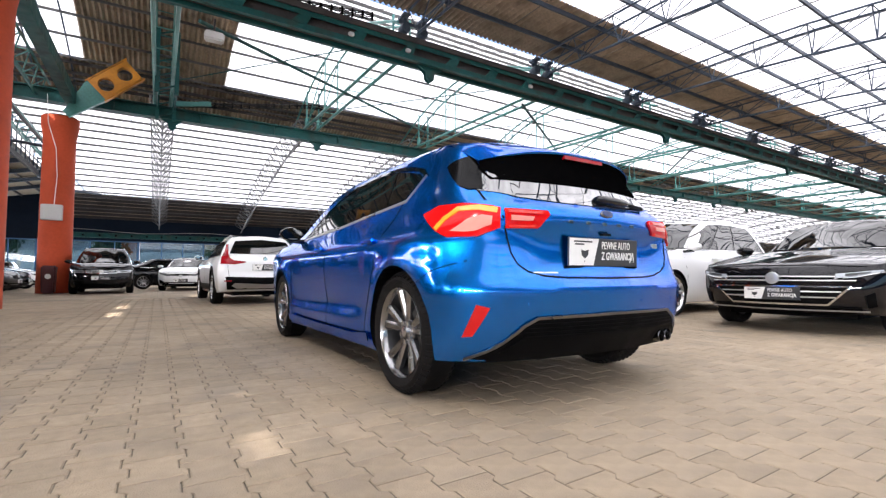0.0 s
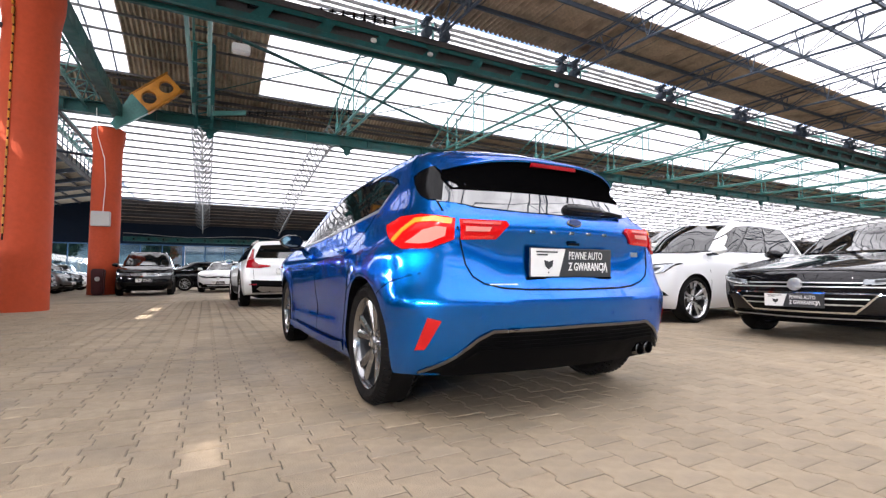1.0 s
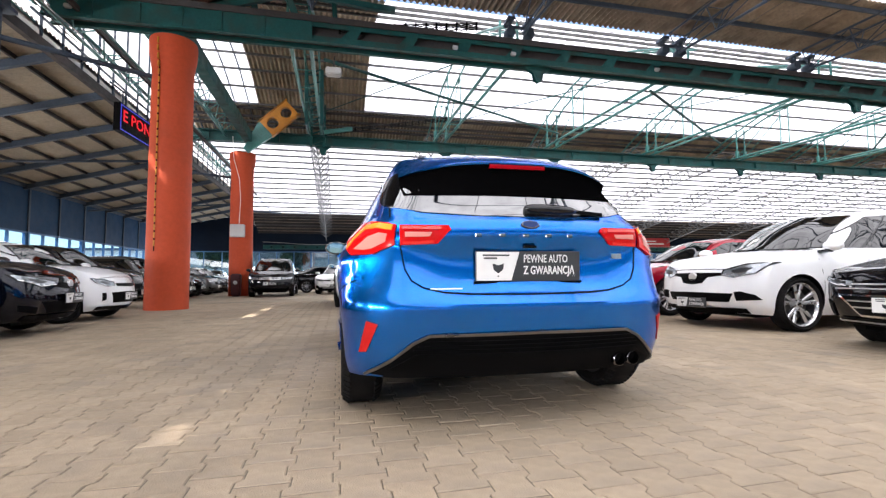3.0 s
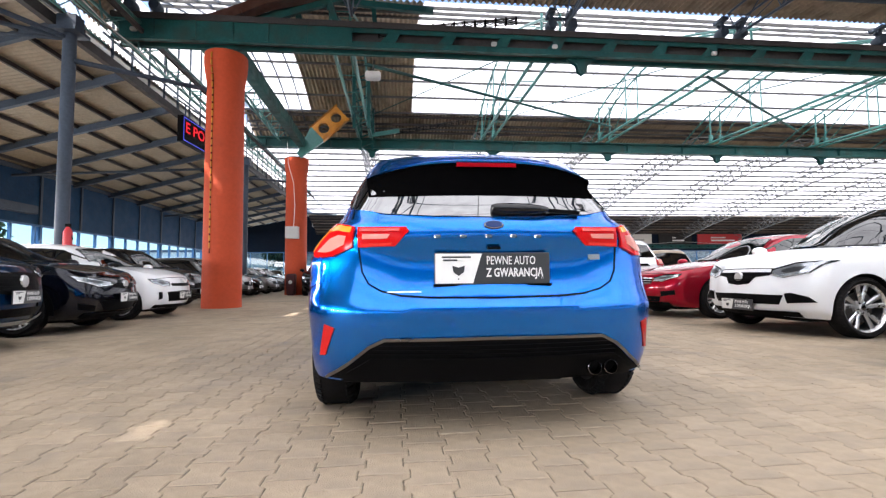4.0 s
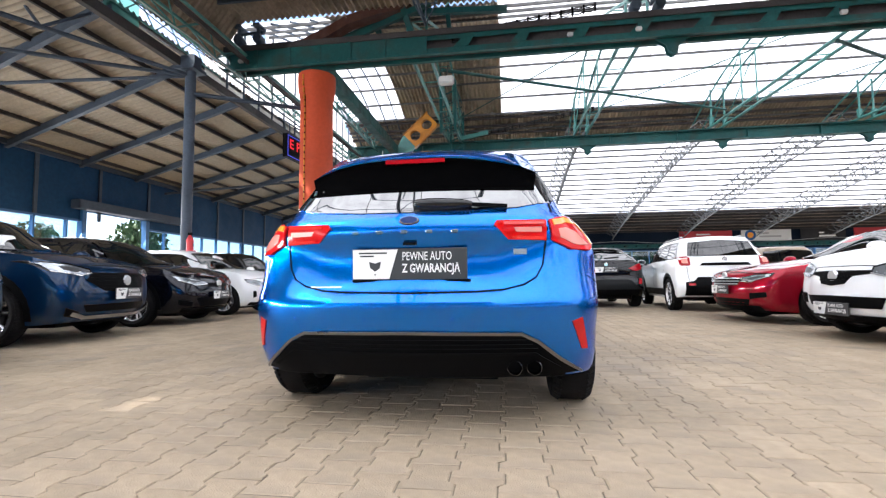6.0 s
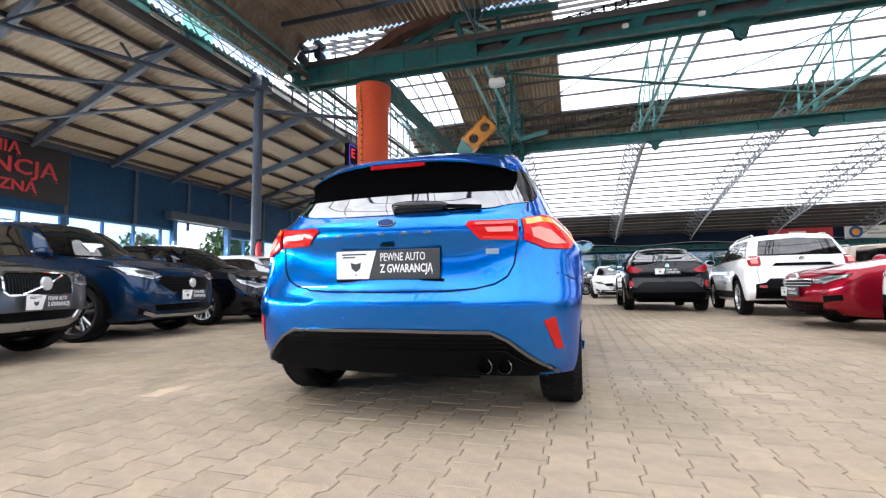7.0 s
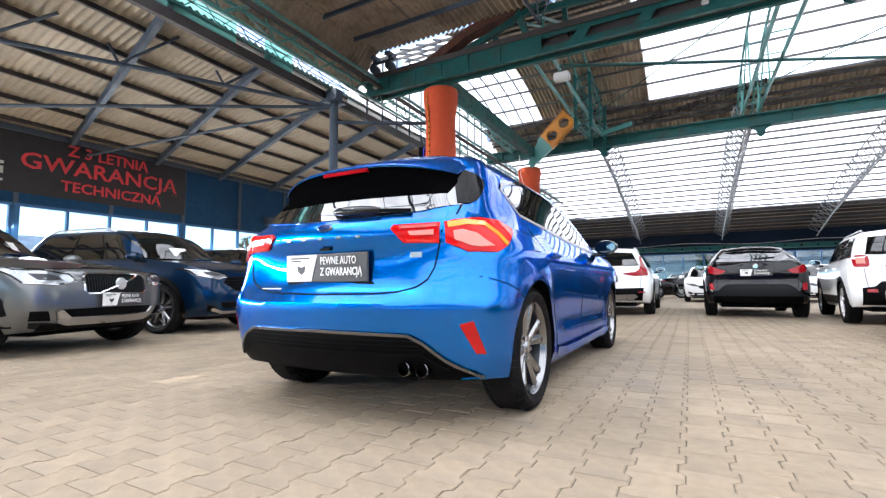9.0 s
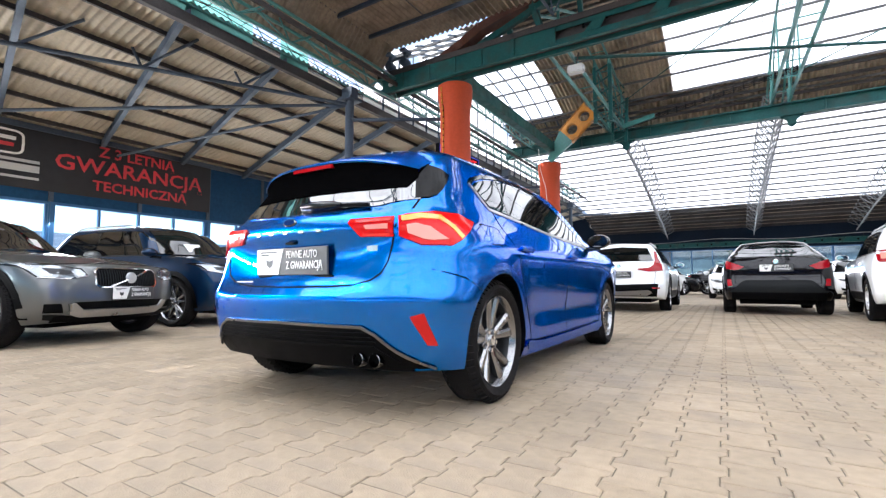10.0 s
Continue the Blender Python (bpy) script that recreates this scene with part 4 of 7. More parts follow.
def cut_wheels(name, bm, mats, wheels, radius, inner):
    """Cuts round wheel wells out of a body and returns the mesh."""
    me = finish(name, bm, mats[0], 40)
    ob = new("body_blank", me)
    cb = fresh()
    for y, z in wheels:
        for s in (-1, 1):
            rod(cb, (s * inner, y, z), (s * 1.4, y, z), radius, 40)
    cm = finish("well_cutter", cb, mats[1], 0)
    cutter = new("well_cutter", cm)
    me.materials.append(mats[1])
    md = ob.modifiers.new("wells", "BOOLEAN")
    md.operation, md.object, md.solver, md.material_mode = "DIFFERENCE", cutter, "EXACT", "TRANSFER"
    bpy.context.view_layer.update()
    res = bpy.data.meshes.new_from_object(ob.evaluated_get(bpy.context.evaluated_depsgraph_get()))
    res.name = name
    bpy.data.objects.remove(ob)
    bpy.data.objects.remove(cutter)
    return res


class Skin:
    """Lays flat outlines onto a car's skin as thin raised pieces."""

    def __init__(self, *bms):
        self.trees = [BVHTree.FromBMesh(b) for b in bms]

    def cast(self, o, d):
        best = None
        for t in self.trees:
            h = t.ray_cast(o, d)
            if h[0] is not None and (best is None or h[3] < best[3]):
                best = h
        if best is None:
            best = min((t.find_nearest(o + d * 5) for t in self.trees), key=lambda h: h[3])
        return best[0], best[1]

    def lay(self, view, outline, off=0.004, thick=0.012, step=0.05, bm=None, mirror=False, even=False, calm=0):
        """view: rear, front (outline in x, z), side (y, z), top (x, y), quarter (across a rear corner, z). even: the piece is a smooth pane, free of the skin's facets; calm: rounds of evening out its inner points."""
        bm = bm or fresh()
        for s in ((1, -1) if mirror else (1,)):
            t = fresh()
            t.faces.new([t.verts.new((a, b, 0)) for a, b in outline])
            lo = [min(p[i] for p in outline) for i in (0, 1)]
            hi = [max(p[i] for p in outline) for i in (0, 1)]
            for i in (0, 1):
                c = lo[i] + step
                while c < hi[i] - 1e-3:
                    co, no = [0, 0, 0], [0, 0, 0]
                    co[i], no[i] = c, 1
                    bmesh.ops.bisect_plane(t, geom=t.verts[:] + t.edges[:] + t.faces[:], plane_co=co, plane_no=no)
                    c += step
            bmesh.ops.triangulate(t, faces=t.faces[:])
            t.verts.ensure_lookup_table()
            t.verts.index_update()
            top, low, flat, low_at = [], [], [], []
            axis = {"rear": 1, "front": 1, "side": 0, "top": 2, "quarter": 1}[view]
            for v in t.verts:
                a, b = v.co.x, v.co.y
                if view == "rear":
                    o, d = Vector((s * a, -3, b)), Vector((0, 1, 0))
                elif view == "front":
                    o, d = Vector((s * a, 9, b)), Vector((0, -1, 0))
                elif view == "side":
                    o, d = Vector((s * 3, a, b)), Vector((-s, 0, 0))
                elif view == "quarter":
                    d = Vector((-s, 1, 0)).normalized()
                    o = Vector((s * a * 0.7071, a * 0.7071, b)) - d * 3
                else:
                    o, d = Vector((s * a, b, 4)), Vector((0, 0, -1))
                p, n = self.cast(o, d)
                if n.dot(d) > 0:
                    n = -n
                flat.append((a, b, p + n * off))
                low_at.append(p + n * (off - thick))
            if not even:
                at = [p for a, b, p in flat]
                inner = [v for v in t.verts if calm and not v.is_boundary]
                for k in range(calm):
                    mean = {v.index: sum((at[e.other_vert(v).index] for e in v.link_edges), Vector()) / len(v.link_edges) for v in inner}
                    for i, p in mean.items():
                        at[i] = at[i] * 0.4 + p * 0.6
                top = [bm.verts.new(p) for p in at]
                low = [bm.verts.new(p) for p in low_at]
            if even:
                u = np.array([(a, b) for a, b, p in flat])
                u = (u - u.mean(0)) / np.maximum(u.std(0), 1e-3)
                dep = np.array([p[axis] for a, b, p in flat])
                A = np.stack([u[:, 0] ** i * u[:, 1] ** j for i in range(4) for j in range(4 - i)], 1)
                fit = A @ np.linalg.lstsq(A, dep, rcond=None)[0]
                out = -d[axis]
                fit += out * min(max(((dep - fit) * out).max(), 0), 0.03)
                for (a, b, p), f in zip(flat, fit):
                    p[axis] = f
                    top.append(bm.verts.new(p))
                    low.append(bm.verts.new(p + d * thick))
            t.verts.index_update()
            for f in t.faces:
                ids = [v.index for v in f.verts]
                try:
                    bm.faces.new([top[i] for i in ids])
                except ValueError:
                    pass
            for e in t.edges:
                if len(e.link_faces) == 1:
                    i, j = e.verts[0].index, e.verts[1].index
                    bm.faces.new((top[i], top[j], low[j], low[i]))
            t.free()
        return bm

    def line(self, view, pts, width, off=0.0015, mirror=False, bm=None, step=0.06):
        """A narrow strip along a line, for shut lines and trims."""
        bm = bm or fresh()
        for (a, b), (c, d) in zip(pts, pts[1:]):
            L = math.hypot(c - a, d - b)
            if L < 1e-6:
                continue
            nx, ny = -(d - b) / L * width / 2, (c - a) / L * width / 2
            ex, ey = (c - a) / L * width / 3, (d - b) / L * width / 3
            self.lay(view, [(a + nx - ex, b + ny - ey), (a - nx - ex, b - ny - ey), (c - nx + ex, d - ny + ey), (c + nx + ex, d + ny + ey)], off, 0.006, step, bm, mirror)
        return bm


RIMS = {}


def rim_mesh(style, R, width):
    """Tyre, rim and hub meshes, turned to face +x."""
    key = (style, round(R, 3))
    if key in RIMS:
        return RIMS[key]
    rr = R * {"five": 0.745, "large": 0.79, "steel": 0.62}.get(style, 0.70)
    h = width / 2
    t = fresh()
    lathe(t, [(rr, -h * 0.85), (rr + 0.02, -h * 0.98), ((rr + R) / 2, -h * 1.06), (R - 0.025, -h * 0.92), (R - 0.004, -h * 0.72), (R, -h * 0.4), (R, h * 0.4), (R - 0.004, h * 0.72), (R - 0.025, h * 0.92),
              ((rr + R) / 2, h * 1.06), (rr + 0.02, h * 0.98), (rr, h * 0.85)], 56, "x", closed=True)
    for i in range(56):  # shoulder lugs
        a = i * math.tau / 56
        for s in (-1, 1):
            p = Vector((s * h * 0.62, (R + 0.001) * math.cos(a), (R + 0.001) * math.sin(a)))
            q = Vector((s * h * 0.95, (R - 0.022) * math.cos(a), (R - 0.022) * math.sin(a)))
            bar(t, p, q, 0.02, 0.012, up=(0, math.cos(a), math.sin(a)))
    tyre = finish("tyre", t, M_RUBBER, 30)
    r = fresh()
    lathe(r, [(rr * 0.9, -h * 0.8), (rr * 0.88, h * 0.2), (rr * 0.93, h * 0.55), (rr * 0.955, h * 0.8), (rr * 1.0, h * 0.9), (rr * 1.01, h * 0.86), (rr * 1.0, -h * 0.8)], 48, "x", closed=True)
    for q in r.faces:                                              # dark barrel behind the bright lip
        q.material_index = int(sum(v.co.x for v in q.verts) / 4 < h * 0.6)
    n = {"large": 5, "five": 5, "ten": 10, "multi": 7, "steel": 6}[style]
    xf = h * 0.62
    for i in range(n):
        for off in ((-0.14, 0.14) if style in ("five", "multi", "large") else (0,)):
            a = i * math.tau / n + math.pi / 2
            a0, a1 = a + off * (0.75 if style in ("five", "large") else 0.55), a + off * (1.6 if style in ("five", "large") else 1.2)
            w0, w1 = (0.036, 0.058) if style in ("five", "large") else (0.040, 0.034) if style == "multi" else (0.035, 0.05)
            if style == "ten":
                w0, w1 = 0.022, 0.026
            p = Vector((xf - 0.022, rr * 0.2 * math.cos(a0), rr * 0.2 * math.sin(a0)))
            q = Vector((xf + 0.004, rr * 0.94 * math.cos(a1), rr * 0.94 * math.sin(a1)))
            axis = (q - p).normalized()
            sd = axis.cross(Vector((1, 0, 0))).normalized()
            loop = []
            for e, w in ((p, w0), (q, w1)):
                loop.append([r.verts.new(e + sd * k * w + Vector((dx, 0, 0))) for k, dx in ((-0.5, -0.035), (-0.5, -0.008), (-0.25, 0.004), (0.25, 0.004), (0.5, -0.008), (0.5, -0.035))])
            for k in range(6):
                j = (k + 1) % 6
                r.faces.new((loop[0][k], loop[0][j], loop[1][j], loop[1][k])).material_index = int(k in (0, 4, 5))
    lathe(r, [(0.001, xf - 0.004), (rr * 0.13, xf - 0.006), (rr * 0.16, xf - 0.02), (rr * 0.31, xf - 0.03), (rr * 0.34, xf - 0.07), (0.001, xf - 0.07)], 24, "x")
    rim = finish("rim", r, [M_ALLOY_F if style == "five" else M_ALLOY, M_ALLOY_D], 40)
    b = fresh()
    lathe(b, [(0.001, 0.012), (rr * 0.62, 0.012), (rr * 0.62, -0.012), (rr * 0.30, -0.012), (rr * 0.30, -h), (0.001, -h)], 32, "x")
    bar(b, (0.0, 0.25 * rr, 0.5 * rr), (0.0, 0.55 * rr, 0.15 * rr), 0.06, 0.06)
    disc = finish("wheel", b, M_DISC, 30)
    nb = fresh()
    for i in range(5):
        a = (i + 0.5) * math.tau / 5 + math.pi / 2
        rod(nb, (xf - 0.05, rr * 0.225 * math.cos(a), rr * 0.225 * math.sin(a)), (xf - 0.008, rr * 0.225 * math.cos(a), rr * 0.225 * math.sin(a)), 0.012, 6)
    lathe(nb, [(0.001, xf + 0.001), (rr * 0.11, xf - 0.002), (rr * 0.11, xf - 0.01)], 20, "x")
    nuts = finish("wheel_nuts", nb, M_CHROME, 30)
    RIMS[key] = tyre, rim, disc, nuts
    return RIMS[key]


def add_wheels(root, spec):
    R, tw = spec["R"], spec.get("tyre", 0.22)
    tyre, rim, disc, nuts = rim_mesh(spec.get("rim", "ten"), R, tw)
    for y in (spec["yw"], spec["yw"] + spec["wb"]):
        for s in (1, -1):
            w = part("wheel", disc, None, root, m=pose(s * (spec["track"] / 2), y, R, 0, 0, 0 if s == 1 else 180))
            part("tyre", tyre, None, w)
            part("rim", rim, None, w, "dark split-spoke alloy rim" if spec.get("rim") == "five" else "silver alloy rim")
            part("wheel_nuts", nuts, None, w)


def text_mesh(words, size, depth=0.001, bold=0.0):
    cu = bpy.data.curves.new("lettering", "FONT")
    cu.body, cu.size, cu.extrude, cu.offset = words, size, depth, bold
    cu.align_x, cu.align_y, cu.resolution_u = "LEFT", "BOTTOM", 2
    ob = new("lettering_blank", cu)
    bpy.context.view_layer.update()
    me = bpy.data.meshes.new_from_object(ob.evaluated_get(bpy.context.evaluated_depsgraph_get()))
    bpy.data.objects.remove(ob)
    bpy.data.curves.remove(cu)
    return me


PLATE = {}


def number_board(root, m, w=0.525):
    """Dealer's board in the plate holder: white end with a mark, dark end with two lines of lettering. Faces -y."""
    if not PLATE:
        h = 0.135
        b = fresh()
        box(b, -w / 2, w / 2, 0, 0.012, -h / 2, h / 2)
        bmesh.ops.bevel(b, geom=b.edges[:], offset=0.003, segments=1, affect="EDGES")
        PLATE["board"] = finish("number_board", b, M_DARKP, 30)
        b = fresh()
        v = [b.verts.new(p) for p in ((-w / 2 + 0.004, -0.003, -h / 2 + 0.004), (-0.09, -0.003, -h / 2 + 0.004), (-0.05, -0.003, h / 2 - 0.004), (-w / 2 + 0.004, -0.003, h / 2 - 0.004))]
        u = [b.verts.new((q.co.x, 0.002, q.co.z)) for q in v]
        b.faces.new(v)
        for i in range(4):
            b.faces.new((v[i], u[i], u[(i + 1) % 4], v[(i + 1) % 4]))
        PLATE["white"] = finish("white_field", b, M_WHITE, 0)
        b = fresh()
        for x0, x1, z in ((-0.23, -0.10, 0.045), (-0.225, -0.16, 0.032)):
            box(b, x0, x1, -0.004, -0.002, z, z + 0.007)
        wedge = [b.verts.new(p) for p in ((-0.183, -0.0044, 0.012), (-0.155, -0.0044, 0.004), (-0.127, -0.0044, 0.012), (-0.132, -0.0044, -0.016), (-0.155, -0.0044, -0.032), (-0.178, -0.0044, -0.016))]
        b.faces.new(wedge)
        box(b, -0.158, -0.152, -0.0044, -0.002, -0.048, -0.042)
        PLATE["mark"] = finish("printed_mark", b, M_DARKP, 0)
        for key, words, size, z, x, bold in (("line_a", "PEWNE AUTO", 0.052, 0.006, -0.03, 0.0002), ("line_b", "Z GWARANCJĄ", 0.052, -0.046, -0.03, 0.0012)):
            me = text_mesh(words, size, 0.0008, bold)
            co = np.empty(len(me.vertices) * 3)
            me.vertices.foreach_get("co", co)
            wid = co[0::3].max()
            me.transform(Matrix.Translation((x, -0.003, z)) @ Matrix.Rotation(radians(90), 4, "X") @ Matrix.Diagonal((0.262 / wid if key == "line_b" else 0.225 / wid, 1, 1, 1)))
            me.materials.clear()
            me.materials.append(M_WHITE)
            PLATE[key] = me
    board = part("number_board", PLATE["board"], None, root, "white and dark grey dealer board", m=m)
    part("white_field", PLATE["white"], None, board)
    part("printed_mark", PLATE["mark"], None, board)
    part("lettering", PLATE["line_a"], None, board)
    part("lettering", PLATE["line_b"], None, board)


def mirror_part(root, skin_x, y, z, mat):
    for s in (1, -1):
        b = fresh()
        lathe(b, [(0.001, -0.075), (0.05, -0.07), (0.085, -0.03), (0.092, 0.02), (0.085, 0.05), (0.001, 0.05)], 16, "y", at=(0, 0, 0))
        for v in b.verts:
            v.co.x *= 1.2
            v.co.z *= 0.72
            v.co.y = -v.co.y
        h = part("mirror", b, mat, root, "", 50, pose(s * (skin_x + 0.13), y, z))
        b = fresh()
        lathe(b, [(0.001, -0.054), (0.075, -0.053), (0.078, -0.048)], 16, "y")
        for v in b.verts:
            v.co.x *= 1.2
            v.co.z *= 0.72
        part("mirror_glass", b, M_MIRROR, h)
        b = fresh()
        bar(b, (-s * 0.15, 0.03, -0.07), (0, 0.02, -0.06), 0.06, 0.04)
        part("mirror_foot", b, M_GLOSSB, h)

# ---- the blue hatchback in the middle ----
def mirrored(pts):
    return [(-x, z) for x, z in reversed(pts)]


def closed_front(half):
    """A symmetric outline from its right half, given bottom centre to top centre."""
    return half + [p for p in mirrored(half) if p[0] < 0]


P_BLUE = paint("blue_car_paint", (0.0, 0.165, 0.64), 0.95, 0.25, 0.0, 0.8, 1.5, (0.0, 0.36, 0.95))
P_WHITE = paint("white_car_paint", (0.86, 0.87, 0.88), 0.0, 0.3)
P_BLACK = paint("black_car_paint", (0.006, 0.006, 0.008), 0.2, 0.25)
P_GREY = paint("grey_car_paint", (0.17, 0.178, 0.176), 0.75, 0.28, 0.02)
P_NAVY = paint("navy_car_paint", (0.002, 0.022, 0.066), 0.6, 0.28, 0.02)
P_RED = paint("red_car_paint", (0.30, 0.005, 0.018), 0.5, 0.3, 0.02)
P_DARK = paint("dark_car_paint", (0.005, 0.006, 0.012), 0.5, 0.25, 0.0)


M_NAVY_B = material("dark_blue_enamel", (0.004, 0.02, 0.10), 0.15, vary=0, spec=0.3)


def hero_skin():
    """The closed skin of the hatchback, sills to roof, as loops at rising levels."""
    zlo = curve([(0, 0.25), (0.5, 0.225), (1.2, 0.18), (3.4, 0.17), (4.45, 0.2)])
    top = curve([(0, 1.335), (0.45, 1.336), (0.6, 1.368), (0.9, 1.408), (1.3, 1.436), (1.8, 1.448), (2.15, 1.434), (2.45, 1.385), (2.75, 1.285), (3.05, 1.13), (3.32, 0.995), (3.5, 0.965), (3.8, 0.935), (4.1, 0.87), (4.3, 0.78), (4.45, 0.70)])
    rear = curve([(0.18, 0.25), (0.26, 0.16), (0.36, 0.11), (0.48, 0.085), (0.57, 0.075), (0.615, 0.115), (0.66, 0.16), (0.78, 0.175), (0.84, 0.165), (0.89, 0.138), (0.94, 0.138), (0.975, 0.165), (1.01, 0.21), (1.06, 0.25), (1.15, 0.31), (1.25, 0.38), (1.336, 0.45)])
    shelf = curve([(0.5, 0.083), (0.57, 0.082), (0.615, 0.096), (0.66, 0.112), (0.72, 0.130), (0.78, 0.145), (0.84, 0.152), (0.89, 0.138)])
    nose = curve([(0.15, 4.32), (0.4, 4.44), (0.55, 4.43), (0.7, 4.34), (0.78, 4.22)])
    side = curve([(0.15, 0.84), (0.24, 0.874), (0.34, 0.884), (0.46, 0.882), (0.58, 0.888), (0.70, 0.897), (0.78, 0.903), (0.82, 0.901), (0.845, 0.891), (0.88, 0.868), (0.93, 0.835), (0.97, 0.808),
                  (1.05, 0.764), (1.15, 0.715), (1.25, 0.662), (1.33, 0.622), (1.39, 0.58), (1.43, 0.535), (1.46, 0.49)])
    low_plan = curve([(0.0, 0.975), (0.45, 0.993), (0.83, 1.003), (1.3, 0.985), (2.2, 0.985), (3.0, 0.99), (3.53, 1.0), (4.0, 0.97), (4.45, 0.93)])
    top_plan = curve([(0.2, 0.90), (0.5, 0.94), (0.9, 0.985), (1.6, 1.0), (2.6, 0.99), (3.2, 0.96), (3.6, 0.94), (4.45, 0.9)])

    def mixed(z):
        u = min(max((z - 0.86) / 0.2, 0), 1)
        return u * u * (3 - 2 * u)

    def half(y, z):
        u = mixed(z)
        w = side(z) * (low_plan(y) * (1 - u) + top_plan(y) * u)
        for yw in (0.83, 3.53):                                     # swelling round the wheel arches
            r = math.hypot(y - yw, z - 0.33)
            if z < 0.8:
                w += 0.014 * math.exp(-((r - 0.37) / 0.07) ** 2)
        if 1.2 < y < 3.25:                                          # hollow in the lower doors
            e = min(1, (y - 1.2) / 0.35, (3.25 - y) / 0.35)
            w -= 0.014 * e * e * (3 - 2 * e) * math.exp(-((z - 0.43 - 0.02 * (2.2 - y)) / 0.085) ** 2)
        return w
    n, ns, K = 46, 64, 10
    zt = top(0.2)
    loops = []
    for k in range(n + 1):
        f = k / n
        zr, zf = zlo(0.1) + (zt - zlo(0.1)) * f, zlo(4.4) + (top(4.45) - zlo(4.4)) * f
        yr, yf = rear(zr), nose(zf)
        u = mixed(zr)
        rx, ry, bow = 0.34 - 0.14 * u, 0.45 - 0.10 * u, 0.06

        def zat(y):
            return zlo(y) + (top(y) - zlo(y)) * f
        wr = half(yr + ry, zat(yr + ry))
        pts = [((wr - rx) * i / 8, yr + bow * (i / 8) ** 2) for i in range(9)]
        pts += [(wr - rx + rx * math.sin(i / 10 * math.pi / 2), yr + bow + (ry - bow) * (1 - math.cos(i / 10 * math.pi / 2))) for i in range(1, 11)]
        if 0.5 < zr < 0.89:                                         # the shelf over the bumper fades towards the corners
            pts = [(x, y - (rear(zr) - shelf(zr)) * min(1, max(0, (x - 0.38) / 0.25)) ** 2 * (3 - 2 * min(1, max(0, (x - 0.38) / 0.25))) * max(0, 1 - (y - yr) / 0.5)) for x, y in pts]
        y0, y1 = yr + ry, yf - 0.42
        pts += [(half(y0 + (y1 - y0) * i / ns, zat(y0 + (y1 - y0) * i / ns)), y0 + (y1 - y0) * i / ns) for i in range(1, ns)]
        wf = half(y1, zat(y1))
        pts += [(wf - 0.32 + 0.32 * math.cos(i / 8 * math.pi / 2), yf - 0.12 - 0.30 * (1 - math.sin(i / 8 * math.pi / 2))) for i in range(9)]
        pts += [((wf - 0.32) * (1 - i / 6), yf - 0.12 * (1 - i / 6) ** 2) for i in range(1, 7)]
        loops.append([(x, y, zat(y)) for x, y in pts])
    bm = fresh()
    for s in (1, -1):
        rows = [[bm.verts.new((0, y, z)) for x, y, z in loops[0]]] + [[bm.verts.new((s * x, y, z)) for x, y, z in lp] for lp in loops]
        for k in range(1, K + 1):
            u = 1 - k / K
            rows.append([bm.verts.new((s * x * u, y, z + 0.034 * (1 - u * u) * min(1, x / 0.5))) for x, y, z in loops[-1]])
        for a, b in zip(rows, rows[1:]):
            for i in range(len(a) - 1):
                q = (a[i], a[i + 1], b[i + 1], b[i])
                bm.faces.new(q if s == 1 else q[::-1])
    bmesh.ops.remove_doubles(bm, verts=bm.verts, dist=1e-4)
    bmesh.ops.dissolve_degenerate(bm, dist=1e-4, edges=bm.edges)
    bmesh.ops.recalc_face_normals(bm, faces=bm.faces)
    return bm


